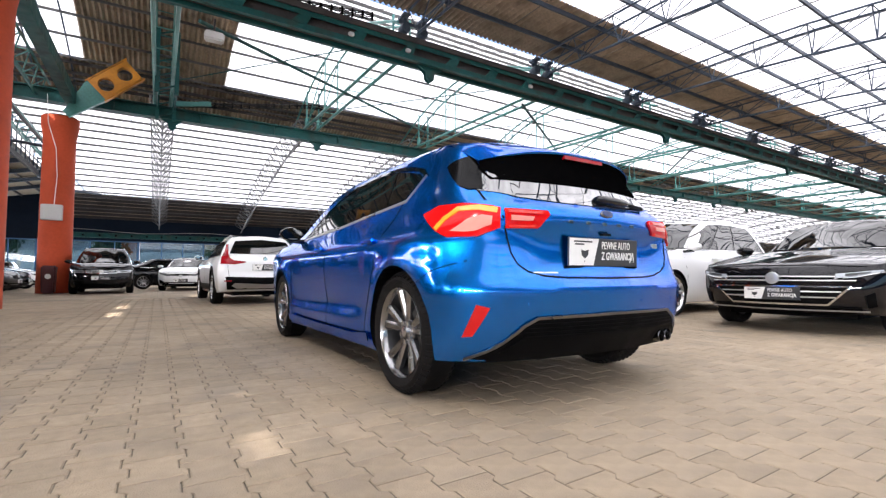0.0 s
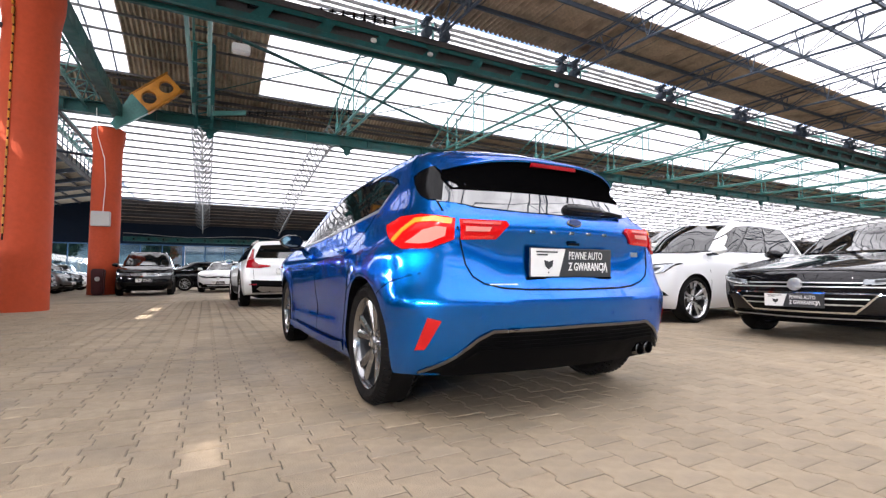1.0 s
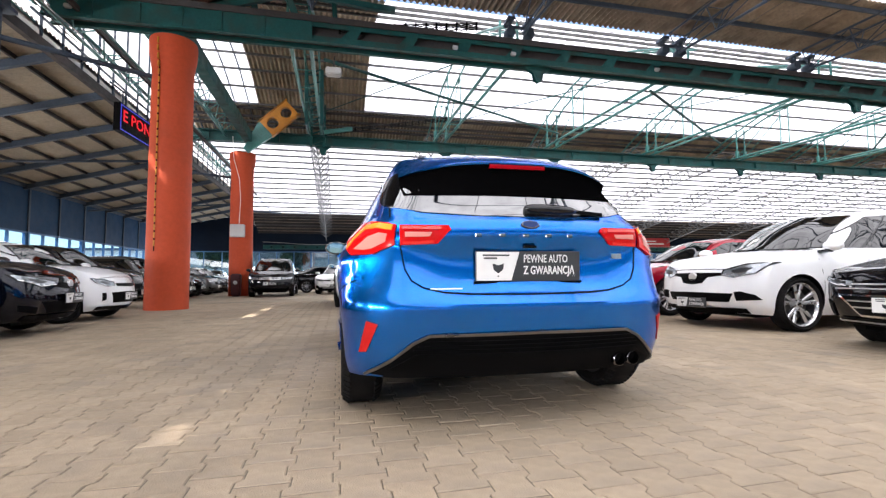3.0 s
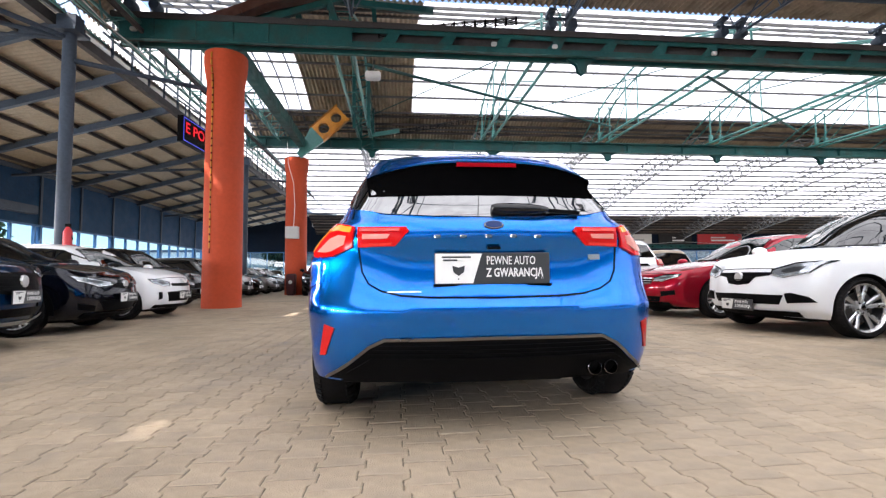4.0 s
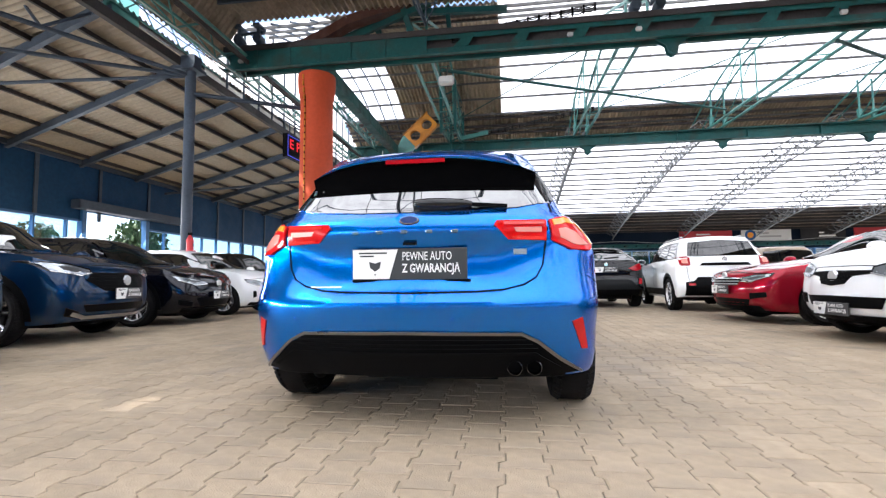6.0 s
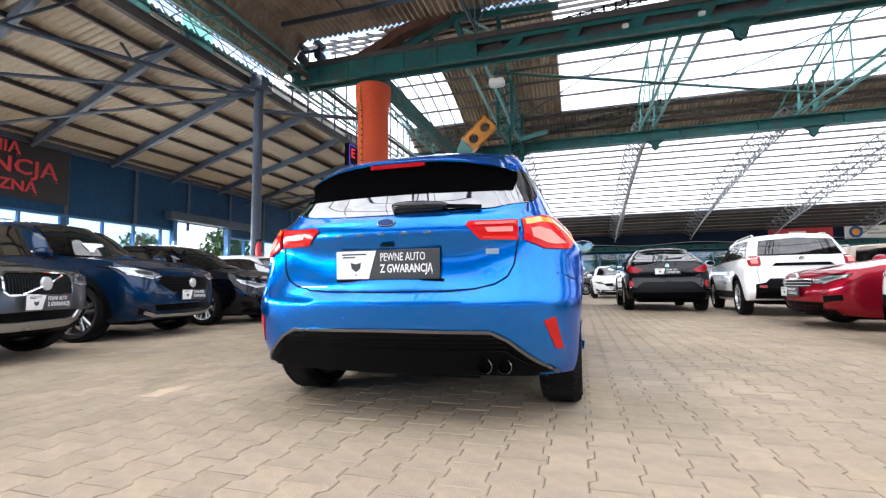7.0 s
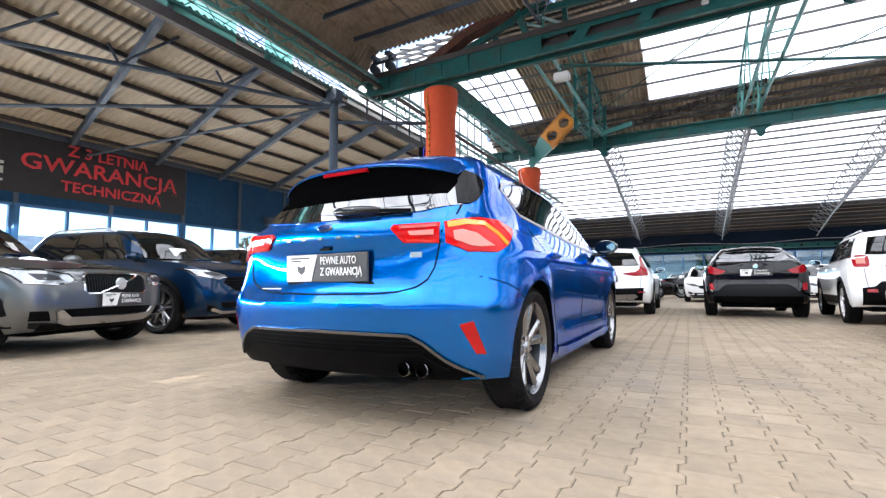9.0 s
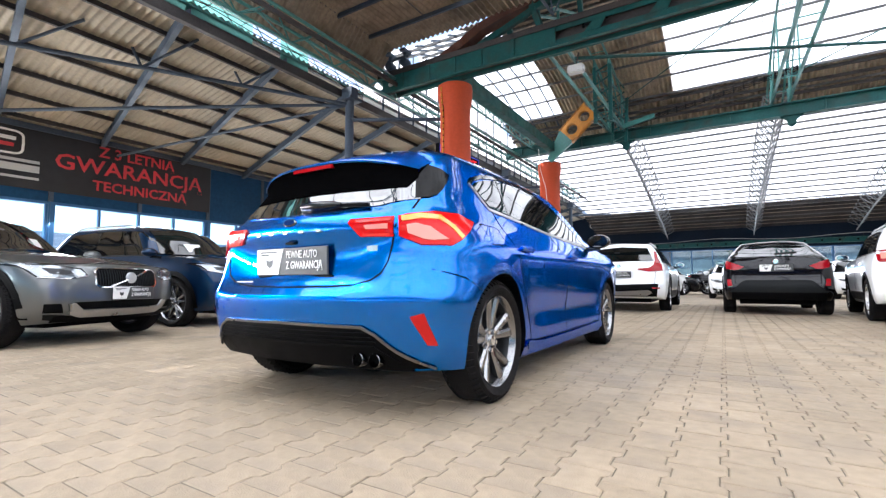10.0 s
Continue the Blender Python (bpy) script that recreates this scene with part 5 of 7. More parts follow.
def hero():
    root = thing("hatchback_car", pose(0, 0, 0), "shiny bright blue five-door hatchback parked on pavers", "car", "cars in the hall")
    shape = hero_skin()
    skin = Skin(shape)
    wheels = [(0.83, 0.33), (3.53, 0.33)]
    part("body", cut_wheels("body", shape, (P_BLUE, M_BLACK), wheels, 0.358, 0.52), None, root)
    spec = dict(R=0.325, yw=0.83, wb=2.70, track=1.555, rim="five", tyre=0.205)
    add_wheels(root, spec)

    # windows
    half_rg = [(0.0, 0.994), (0.25, 0.998), (0.5, 1.017), (0.658, 1.052), (0.63, 1.12), (0.585, 1.20), (0.51, 1.27), (0.3, 1.29), (0, 1.29)]
    part("rear_window", skin.lay("rear", closed_front(half_rg), 0.004, 0.012, 0.04), M_FILM, root, "dark tinted rear window")
    wins = [[(1.265, 1.068), (1.93, 1.02), (2.03, 1.34), (1.72, 1.352), (1.36, 1.33)],
            [(0.91, 1.205), (0.97, 1.14), (1.01, 1.09), (1.24, 1.07), (1.325, 1.325), (1.12, 1.285), (0.96, 1.24)],
            [(2.00, 1.015), (2.96, 0.985), (2.72, 1.135), (2.42, 1.268), (2.10, 1.333)]]
    for s in (1, -1):
        for w in wins:
            t = skin.lay("side", w, 0.003, 0.012, 0.07, even=True)
            if s < 0:
                for v in t.verts:
                    v.co.x *= -1
            part("side_window", t, M_TINT, root, "dark tinted side window")
    loop = [(0.875, 1.215), (0.935, 1.13), (0.985, 1.072), (1.25, 1.052), (1.95, 1.004), (2.5, 0.985), (3.06, 0.962)]
    top = [(0.875, 1.215), (0.94, 1.258), (1.1, 1.305), (1.36, 1.35), (1.72, 1.372), (2.07, 1.356), (2.42, 1.293), (2.76, 1.145), (3.06, 0.962)]
    part("window_trim", skin.line("side", loop, 0.02, 0.005, True), M_SILVER, root, "satin silver window trim")
    part("window_trim", skin.line("side", top, 0.024, 0.005, True), M_GLOSSB, root)
    for pl in ([(2.03, 1.345), (2.10, 1.338), (2.0, 1.01), (1.93, 1.014)], [(1.335, 1.335), (1.36, 1.335), (1.265, 1.06), (1.24, 1.06)]):
        part("door_pillar", skin.lay("side", pl, 0.005, 0.012, 0.1, mirror=True), M_GLOSSB, root)
    part("windscreen", skin.lay("top", [(-0.66, 3.22), (-0.3, 3.32), (0.3, 3.32), (0.66, 3.22), (0.54, 2.55), (0.3, 2.45), (-0.3, 2.45), (-0.54, 2.55)], 0.004, 0.01, 0.12), M_TINT, root)

    # roof spoiler with its dark underside and brake light
    def spoil(u):
        x = u * 0.60
        return x, 0.285 + 0.16 * abs(u) ** 3, 1.302 - 0.075 * abs(u) ** 3
    b = fresh()
    rows = []
    for i in range(25):
        x, yt, zt = spoil(i / 12 - 1)
        lip = 1 - 0.9 * abs(i / 12 - 1) ** 5
        rows.append([b.verts.new(p) for p in ((x * 0.93, 0.92, skin.cast(Vector((x * 0.93, 0.92, 4)), Vector((0, 0, -1)))[0].z + 0.004), (x * 0.96, 0.75, skin.cast(Vector((x * 0.96, 0.75, 4)), Vector((0, 0, -1)))[0].z + 0.008), (x * 0.985, 0.56, max(zt + 0.03, skin.cast(Vector((x * 0.97, 0.56, 4)), Vector((0, 0, -1)))[0].z + 0.007)), (x, yt + 0.015, zt), (x, yt, zt - 0.012 * lip), (x, yt + 0.01, zt - 0.026 * lip))])
    for p, q in zip(rows, rows[1:]):
        for k in range(5):
            b.faces.new((p[k], p[k + 1], q[k + 1], q[k]))
    sp = part("spoiler", b, P_BLUE, root, "blue roof spoiler over the rear window", 60)
    b = fresh()
    rows = []
    for i in range(25):
        x, yt, zt = spoil(i / 12 - 1)
        lip = 1 - 0.9 * abs(i / 12 - 1) ** 5
        rows.append([b.verts.new(p) for p in ((x, yt + 0.006, zt - 0.022 * lip), (x * 0.995, yt + 0.02, zt - 0.04), (x * 0.975, skin.cast(Vector((x * 0.975, -3, 1.118)), Vector((0, 1, 0)))[0].y - 0.010, 1.118), (x * 0.97, skin.cast(Vector((x * 0.97, -3, 1.13)), Vector((0, 1, 0)))[0].y + 0.03, 1.13))])
    for p, q in zip(rows, rows[1:]):
        for k in range(3):
            b.faces.new((p[k], p[k + 1], q[k + 1], q[k]))
    part("spoiler_underside", b, M_MATTB, sp, "black spoiler underside", 60)
    b = fresh()
    for i in range(8):
        x0, x1 = -0.15 + i * 0.0375, -0.15 + (i + 1) * 0.0375
        y = 0.297
        box(b, x0, x1, y - 0.012, y + 0.02, 1.258, 1.278)
    part("brake_light", b, M_RED_D, sp, "red high brake light", 0)
    fin = [(0.715, 1.058), (0.79, 1.066), (0.845, 1.092), (0.885, 1.135), (0.914, 1.18), (0.938, 1.228), (0.885, 1.258), (0.79, 1.276), (0.735, 1.18)]
    part("side_fin", skin.lay("quarter", fin, 0.006, 0.012, 0.03, mirror=True), M_SATINB, root, "black fin beside the rear window", 80)
    # wiper and its motor cover
    b = fresh()
    lathe(b, [(0.001, 0.004), (0.02, 0.006), (0.031, 0.03), (0.036, 0.09), (0.035, 0.17), (0.028, 0.24), (0.016, 0.285), (0.001, 0.292)], 20, "x", at=(0, 0.218, 1.036))
    for v in b.verts:
        v.co.z = 1.036 + (v.co.z - 1.036) * 0.8 + 0.02 * (0.15 - v.co.x)
    wp = part("wiper_cover", b, M_GLOSSB, root, "gloss black wiper cover", 60)
    b = fresh()
    bar(b, (0.24, 0.212, 1.032), (0.45, 0.248, 1.022), 0.02, 0.018)
    part("wiper_arm", b, M_BLACK, wp)

    # tail lamps: red lens, pale reversing part, bands with the glow put in their colour
    inner = [(0.388, 0.925), (0.40, 0.942), (0.622, 0.945), (0.622, 0.853), (0.452, 0.862)]
    outer = [(0.622, 0.853), (0.620, 0.948), (0.67, 0.957), (0.80, 0.978), (0.94, 0.982), (1.035, 0.945), (0.985, 0.892), (0.93, 0.842), (0.87, 0.812), (0.72, 0.812), (0.66, 0.838)]
    lens_a = skin.lay("rear", inner, 0.012, 0.03, 0.05, mirror=True)
    part("tail_lamp", lens_a, M_RED, root, "red tail lamp lens on the tailgate")
    part("tail_lamp", skin.lay("quarter", outer, 0.012, 0.03, 0.035, mirror=True), M_RED, root, "red tail lamp lens round the corner")
    part("reversing_lens", skin.lay("rear", [(0.475, 0.912), (0.60, 0.914), (0.60, 0.890), (0.487, 0.892)], 0.0155, 0.006, 0.05, mirror=True), M_REV, root, "pale reversing lens")
    part("reversing_lens", skin.lay("quarter", [(0.655, 0.905), (0.70, 0.912), (0.765, 0.895), (0.85, 0.838), (0.78, 0.832), (0.735, 0.836), (0.66, 0.868)], 0.0155, 0.006, 0.035, mirror=True), M_REV, root, "pale reversing lens")
    part("lamp_line", skin.line("rear", [(0.435, 0.930), (0.607, 0.932)], 0.009, 0.0155, True), M_GLOWRED, root, "bright red lamp line")
    part("lamp_line", skin.line("rear", [(0.470, 0.872), (0.607, 0.866)], 0.011, 0.0155, True), M_GLOWRED, root, "bright red lamp line")
    part("lamp_line", skin.line("quarter", [(0.640, 0.935), (0.72, 0.946), (0.82, 0.945), (0.885, 0.90), (0.925, 0.855)], 0.023, 0.0155, True, step=0.04), M_AMBER, root, "amber strip painting the lens glow")

    # shut lines
    tg = [(-0.655, 1.055), (-0.66, 1.0), (-0.64, 0.95), (-0.622, 0.85), (-0.605, 0.74), (-0.575, 0.685), (-0.52, 0.652), (-0.43, 0.63), (-0.3, 0.621), (0, 0.617), (0.3, 0.621), (0.43, 0.63), (0.52, 0.652), (0.575, 0.685), (0.605, 0.74), (0.622, 0.85), (0.64, 0.95), (0.66, 1.0), (0.655, 1.055)]
    part("shut_line", skin.line("rear", tg, 0.007, 0.0014), M_BLACK, root, "tailgate shut line")
    for ln in ([(1.33, 0.27), (1.28, 0.45), (1.20, 0.60), (1.08, 0.80), (1.03, 0.95), (1.02, 1.06)], [(2.10, 0.26), (2.13, 0.7), (1.97, 1.0)], [(3.10, 0.27), (3.16, 0.6), (3.14, 0.9), (3.08, 0.96)], [(1.33, 0.27), (2.1, 0.26), (3.10, 0.27)]):
        part("shut_line", skin.line("side", ln, 0.006, 0.0014, True), M_BLACK, root)
    part("shut_line", skin.line("side", [(0.58, 0.60), (0.45, 0.66), (0.3, 0.70)], 0.005, 0.0014, True), M_BLACK, root)
    part("filler_flap", skin.line("side", [(0.72, 0.84), (0.92, 0.845), (0.94, 0.95), (0.74, 0.955), (0.72, 0.84)], 0.004, 0.0012), M_BLACK, root)
    # door handles
    for y in (1.22, 2.24):
        for s in (1, -1):
            b = fresh()
            bar(b, (0, -0.1, 0), (0, 0.1, -0.006), 0.03, 0.035)
            bmesh.ops.bevel(b, geom=b.edges[:], offset=0.011, segments=3, affect="EDGES")
            p, nrm = skin.cast(Vector((s * 3, y, 0.845)), Vector((-s, 0, 0)))
            part("door_handle", b, P_BLUE, root, "", 60, pose(p.x + s * 0.018, y, 0.845))
    part("sill_trim", skin.line("side", [(1.21, 0.262), (1.5, 0.236), (2.2, 0.232), (3.12, 0.245)], 0.05, 0.026, True, step=0.1), P_BLUE, root, "blue flared sill strip", 70)
    mirror_part(root, 0.80, 2.98, 1.02, M_GLOSSB)

    # rear bumper: reflectors, dark valance, silver trim, exhaust
    part("reflector", skin.lay("rear", [(0.728, 0.488), (0.778, 0.503), (0.808, 0.353), (0.776, 0.358)], 0.004, 0.015, 0.04, mirror=True), M_REFL, root, "red bumper reflector")
    val = [(-0.765, 0.25), (-0.66, 0.32), (-0.57, 0.395), (-0.5, 0.43), (0, 0.436), (0.5, 0.43), (0.57, 0.395), (0.66, 0.32), (0.765, 0.25), (0.45, 0.2), (-0.45, 0.2)]
    part("valance", skin.lay("rear", [(x, max(z, 0.248)) for x, z in val], 0.006, 0.02, 0.06), M_BLACK, root, "matt black lower rear bumper")
    part("valance_trim", skin.line("rear", [(-0.775, 0.252), (-0.66, 0.332), (-0.575, 0.402), (-0.5, 0.437), (0, 0.443), (0.5, 0.437), (0.575, 0.402), (0.66, 0.332), (0.775, 0.252)], 0.013, 0.012), M_DULL, root, "dull silver bumper trim")
    b = fresh()
    rows = []
    for i in range(29):
        x = -0.70 + 1.40 * i / 28
        p, nrm = skin.cast(Vector((x, -3, 0.25)), Vector((0, 1, 0)))
        rows.append([b.verts.new((x, p.y + dy, z)) for dy, z in ((-0.008, 0.272), (-0.006, 0.25), (0.006, 0.234), (0.03, 0.228), (0.30, 0.217), (0.30, 0.26))])
    for p, q in zip(rows, rows[1:]):
        for k in range(5):
            b.faces.new((p[k], p[k + 1], q[k + 1], q[k]))
    part("valance_skirt", b, M_BLACK, root)
    for z in (0.41, 0.39, 0.372):
        w = 0.5 + (0.43 - z) * 1.2
        part("valance_rib", skin.line("rear", [(-w, z), (w, z)], 0.007, 0.016), M_BLACK, root)
    part("valance_lip", skin.line("rear", [(-0.66, 0.29), (-0.56, 0.352), (0.56, 0.352), (0.66, 0.29)], 0.012, 0.02), M_BLACK, root)
    for x in (0.47, 0.556):
        b = fresh()
        tip_y = skin.cast(Vector((x, -3, 0.285)), Vector((0, 1, 0)))[0].y - 0.036
        lathe(b, [(0.031, 0.0), (0.0335, 0.003), (0.0335, 0.14), (0.029, 0.14), (0.029, 0.005)], 24, "y", at=(x, tip_y, 0.285), closed=True)
        ex = part("exhaust_tip", b, M_DARKM, root, "dark chromed exhaust tip")
        b = fresh()
        lathe(b, [(0.001, 0.05), (0.029, 0.05), (0.029, 0.13)], 20, "y", at=(x, tip_y, 0.285))
        part("exhaust_bore", b, M_BLACK, ex)
    b = fresh()
    box(b, -0.63, 0.63, 1.05, 4.15, 0.155, 0.24)
    part("underbody", b, M_BLACK, root, smooth=0)
    b = fresh()
    box(b, -0.63, 0.63, 0.34, 1.05, 0.215, 0.26)
    part("boot_floor", b, M_BLACK, root, smooth=0)
    b = fresh()
    bar(b, (-0.7, 0.83, 0.25), (0.7, 0.83, 0.25), 0.11, 0.09)
    part("rear_axle", b, M_BLACK, root, smooth=0)
    b = fresh()
    box(b, -0.30, 0.42, 0.36, 0.58, 0.185, 0.27)
    bmesh.ops.bevel(b, geom=b.edges[:], offset=0.03, segments=2, affect="EDGES")
    part("silencer", b, M_BLACK, root, smooth=40)
    b = fresh()
    rod(b, (0.4, 0.5, 0.22), (0.3, 1.1, 0.2), 0.035, 8)
    part("exhaust_pipe", b, M_BLACK, root)
    for x in (-0.55, -0.2, 0.2, 0.55):
        b = fresh()
        p, nrm = skin.cast(Vector((x, -3, 0.5)), Vector((0, 1, 0)))
        lathe(b, [(0.001, -0.002), (0.009, -0.002), (0.011, 0.002)], 14, "y", at=p)
        part("parking_sensor", b, P_BLUE, root)

    # boards, badge and letters
    p, nrm = skin.cast(Vector((0, -3, 0.735)), Vector((0, 1, 0)))
    number_board(root, pose(-0.005, p.y - 0.018, 0.751, 2, 0, 0) @ Matrix.Diagonal((1.03, 1, 1.07, 1)))
    b = fresh()
    box(b, -0.28, 0.28, p.y - 0.004, p.y + 0.03, 0.67, 0.68)
    part("plate_holder", b, M_BLACK, root)
    p, nrm = skin.cast(Vector((0, -3, 0.955)), Vector((0, 1, 0)))
    b = fresh()
    lathe(b, [(0.001, -0.006), (0.032, -0.005), (0.036, 0.0), (0.036, 0.012)], 28, "y")
    for v in b.verts:
        v.co.x *= 1.35
        v.co.z *= 0.62
    badge = part("badge", b, M_DARKM, root, "oval dull chrome badge", 50, pose(0, p.y - 0.004, 0.952, -22, 0, 0))
    b = fresh()
    lathe(b, [(0.001, -0.009), (0.027, -0.008), (0.029, -0.004)], 28, "y")
    for v in b.verts:
        v.co.x *= 1.4
        v.co.z *= 0.62
    part("badge_field", b, M_NAVY_B, badge)
    for i in range(5):
        x = -0.26 + i * 0.1175
        p, nrm = skin.cast(Vector((x, -3, 0.897)), Vector((0, 1, 0)))
        b = fresh()
        box(b, x - 0.016, x + 0.016, p.y - 0.006, p.y + 0.004, 0.889, 0.906)
        bmesh.ops.bevel(b, geom=b.edges[:], offset=0.003, segments=1, affect="EDGES")
        part("chrome_bar", b, M_DARKM, root, "small dull chrome bar")
    part("trim_badge", skin.lay("rear", [(0.475, 0.79), (0.535, 0.79), (0.535, 0.816), (0.475, 0.816)], 0.004, 0.006, 0.04), M_SILVER, root)
    part("web_sticker", skin.lay("rear", [(-0.49, 0.643), (-0.335, 0.643), (-0.335, 0.649), (-0.49, 0.649)], 0.002, 0.003, 0.04), M_WHITE, root)
    b = fresh()
    box(b, -0.03, 0.03, 0.142, 0.18, 0.838, 0.85)
    part("tailgate_camera", b, M_BLACK, root, smooth=0)
    return root


hero()


# ---- the other cars ----
def arc(cy, cz, r, a0, a1, n=14):
    return [(cy + r * math.cos(radians(a0 + (a1 - a0) * i / n)), cz + r * math.sin(radians(a0 + (a1 - a0) * i / n))) for i in range(n + 1)]


def car(name, m, label, body, L, W, H, wb, yw, R, rim="ten", gc=0.2, belt=0.95, hood=0.86, nose=0.68, cowl=1.3, wind=0.75, rake=0.35, deck=0.0,
        roof_w=0.54, clad=False, front=None, rear=None, trim=M_BLACK, rails=False, glass_split=(0.42, 0.72), boards="front", tail=0.0, track=None, notice=None):
    """A parked car, rear at y = 0 and facing +y. cowl, wind: length of the bonnet and of the windscreen; rake: slope of the rear window; deck: boot length."""
    hw = W / 2
    root = thing(name, m, label, "car", "cars in the hall")
    zlo = curve([(0, gc + 0.07), (yw, gc), (yw + wb, gc - 0.01), (L, gc + 0.03)])
    yc = L - cowl
    zhi = curve([(0.05, belt + 0.03), (0.9, belt + 0.04), (yc - 0.6, belt), (yc, belt + 0.0), (yc + 0.45 * cowl, hood), (L - 0.25, hood - 0.10), (L, nose)])
    rz = belt + 0.04
    rear_f = curve([(gc, 0.2), (gc + 0.12, 0.05), (0.5, 0.0), (0.62, 0.02), (0.68, 0.06), (rz - 0.12, 0.07 + tail), (rz, 0.12 + tail)])
    front_f = curve([(gc, L - 0.14), (gc + 0.12, L - 0.03), (0.46, L), (nose - 0.06, L - 0.03), (nose + 0.05, L - 0.1), (nose + 0.15, L - 0.2)])
    side_f = curve([(gc - 0.03, hw - 0.10), (gc + 0.1, hw - 0.035), (0.45, hw - 0.012), (0.66, hw), (belt - 0.16, hw - 0.012), (belt - 0.05, hw - 0.045), (belt + 0.05, hw - 0.10)])
    plan = curve([(0, 0.95), (yw, 1.0), (yw + 0.6, 0.985), (L / 2, 0.985), (yw + wb - 0.5, 0.99), (yw + wb, 1.0), (L, 0.90)])
    lower = shell(zlo, zhi, rear_f, front_f, side_f, plan, 16, 0.045, (0.2, 0.25), (0.34, 0.42), (0.05, 0.13), 40)
    b0 = belt - 0.04
    zt = H - 0.045
    y0 = 0.12 + tail + deck
    g_lo = curve([(0, b0), (L, b0)])
    g_hi = curve([(y0, zt - 0.07), (y0 + rake + 0.5, zt - 0.005), (yc - wind - 0.5, zt), (yc - wind, zt - 0.05), (yc, zt - 0.2)])
    g_rear = curve([(b0, y0), (belt + 0.05, y0 + 0.05), ((belt + zt) / 2, y0 + rake * 0.55), (zt, y0 + rake)])
    g_front = curve([(b0, yc + 0.15), (belt, yc + 0.02), ((belt + zt) / 2, yc - wind * 0.45), (zt - 0.15, yc - wind * 0.9), (zt, yc - wind)])
    g_side = curve([(b0, hw - 0.075), (belt + 0.06, hw - 0.11), ((belt + zt) / 2, (hw - 0.09 + roof_w) / 2 + 0.03), (zt - 0.05, roof_w + 0.05), (zt, roof_w)])
    g_plan = curve([(y0, 0.94), (y0 + 0.6, 0.99), (L / 2, 1.0), (yc - wind, 0.99), (yc, 0.93)])
    upper = shell(g_lo, g_hi, g_rear, g_front, g_side, g_plan, 22, 0.04, (0.18, 0.3), (0.32, 0.5), (0.06, 0.26), 36)
    skin = Skin(lower, upper)
    part("body", cut_wheels("body", lower, (body, M_BLACK), [(yw, R + 0.005), (yw + wb, R + 0.005)], R + 0.035, 0.5), None, root)
    part("roof", upper, body, root, smooth=50)
    add_wheels(root, dict(R=R, yw=yw, wb=wb, track=track or W - 0.24, rim=rim, tyre=0.215))
    # glazing
    ym = y0 + rake
    lo_z, up_z = belt + 0.045, zt - 0.075
    ya, yb = y0 + 0.38, yc - 0.18
    ta, tb = ym + 0.30, yc - wind - 0.04
    cuts = [0.0, *glass_split, 1.0]
    for u in glass_split:
        part("door_pillar", skin.lay("side", [(ya + (yb - ya) * (u - 0.02), lo_z), (ya + (yb - ya) * (u + 0.02), lo_z), (ta + (tb - ta) * (u + 0.02), up_z), (ta + (tb - ta) * (u - 0.02), up_z)], 0.003, 0.01, 0.14, mirror=True), M_GLOSSB, root)
    for i in range(len(cuts) - 1):
        u0, u1 = cuts[i] + (0.012 if i else 0), cuts[i + 1] - (0.012 if i < len(cuts) - 2 else 0)
        o = [(ya + (yb - ya) * u0, lo_z), (ya + (yb - ya) * u1, lo_z), (ta + (tb - ta) * u1, up_z - (0.03 if i == len(cuts) - 2 else 0)), (ta + (tb - ta) * u0, up_z - (0.03 if i == 0 else 0))]
        for s in (1, -1):
            t = skin.lay("side", o, 0.008, 0.016, 0.06, calm=4)
            for v in t.verts:
                v.co.x *= s
            part("side_window", t, M_TINT, root, "dark side window")
    part("window_trim", skin.line("side", [(ya - 0.03, lo_z - 0.012), (yb + 0.05, lo_z - 0.012)], 0.016, 0.006, True, step=0.2), M_CHROME if clad is False else M_BLACK, root)
    ws = [(0, belt + 0.035), (hw - 0.235, belt + 0.05), (roof_w - 0.02, zt - 0.09), (0, zt - 0.055)]
    part("windscreen", skin.lay("front", closed_front(ws), 0.022, 0.034, 0.08, calm=3), M_TINT, root, "dark reflecting windscreen")
    rg = [(0, belt + 0.06), (hw - 0.26, belt + 0.07), (roof_w - 0.02, zt - 0.12), (0, zt - 0.08)]
    part("rear_window", skin.lay("rear", closed_front(rg), 0.004, 0.012, 0.13, even=True), M_TINT, root, "dark tinted rear window")
    mirror_part(root, hw - 0.06, yc - 0.18, belt + 0.06, body)
    # shut lines and handles
    yd = [yw + 0.42, yw + 0.42 + (wb - 0.75) * 0.5, yw + wb - 0.36]
    for y, dy in zip(yd, (-0.1, 0.02, 0.06)):
        part("shut_line", skin.line("side", [(y, gc + 0.1), (y, 0.6), (y + dy, belt)], 0.007, 0.0014, True, step=0.15), M_BLACK, root)
    for y in (yd[0] + 0.12, yd[1] + 0.12):
        for s in (1, -1):
            p, nrm = skin.cast(Vector((s * 3, y, belt - 0.12)), Vector((-s, 0, 0)))
            b = fresh()
            bar(b, (0, -0.1, 0), (0, 0.1, 0), 0.035, 0.035)
            bmesh.ops.bevel(b, geom=b.edges[:], offset=0.011, segments=2, affect="EDGES")
            part("door_handle", b, body, root, "", 60, pose(p.x + s * 0.015, y, belt - 0.12))
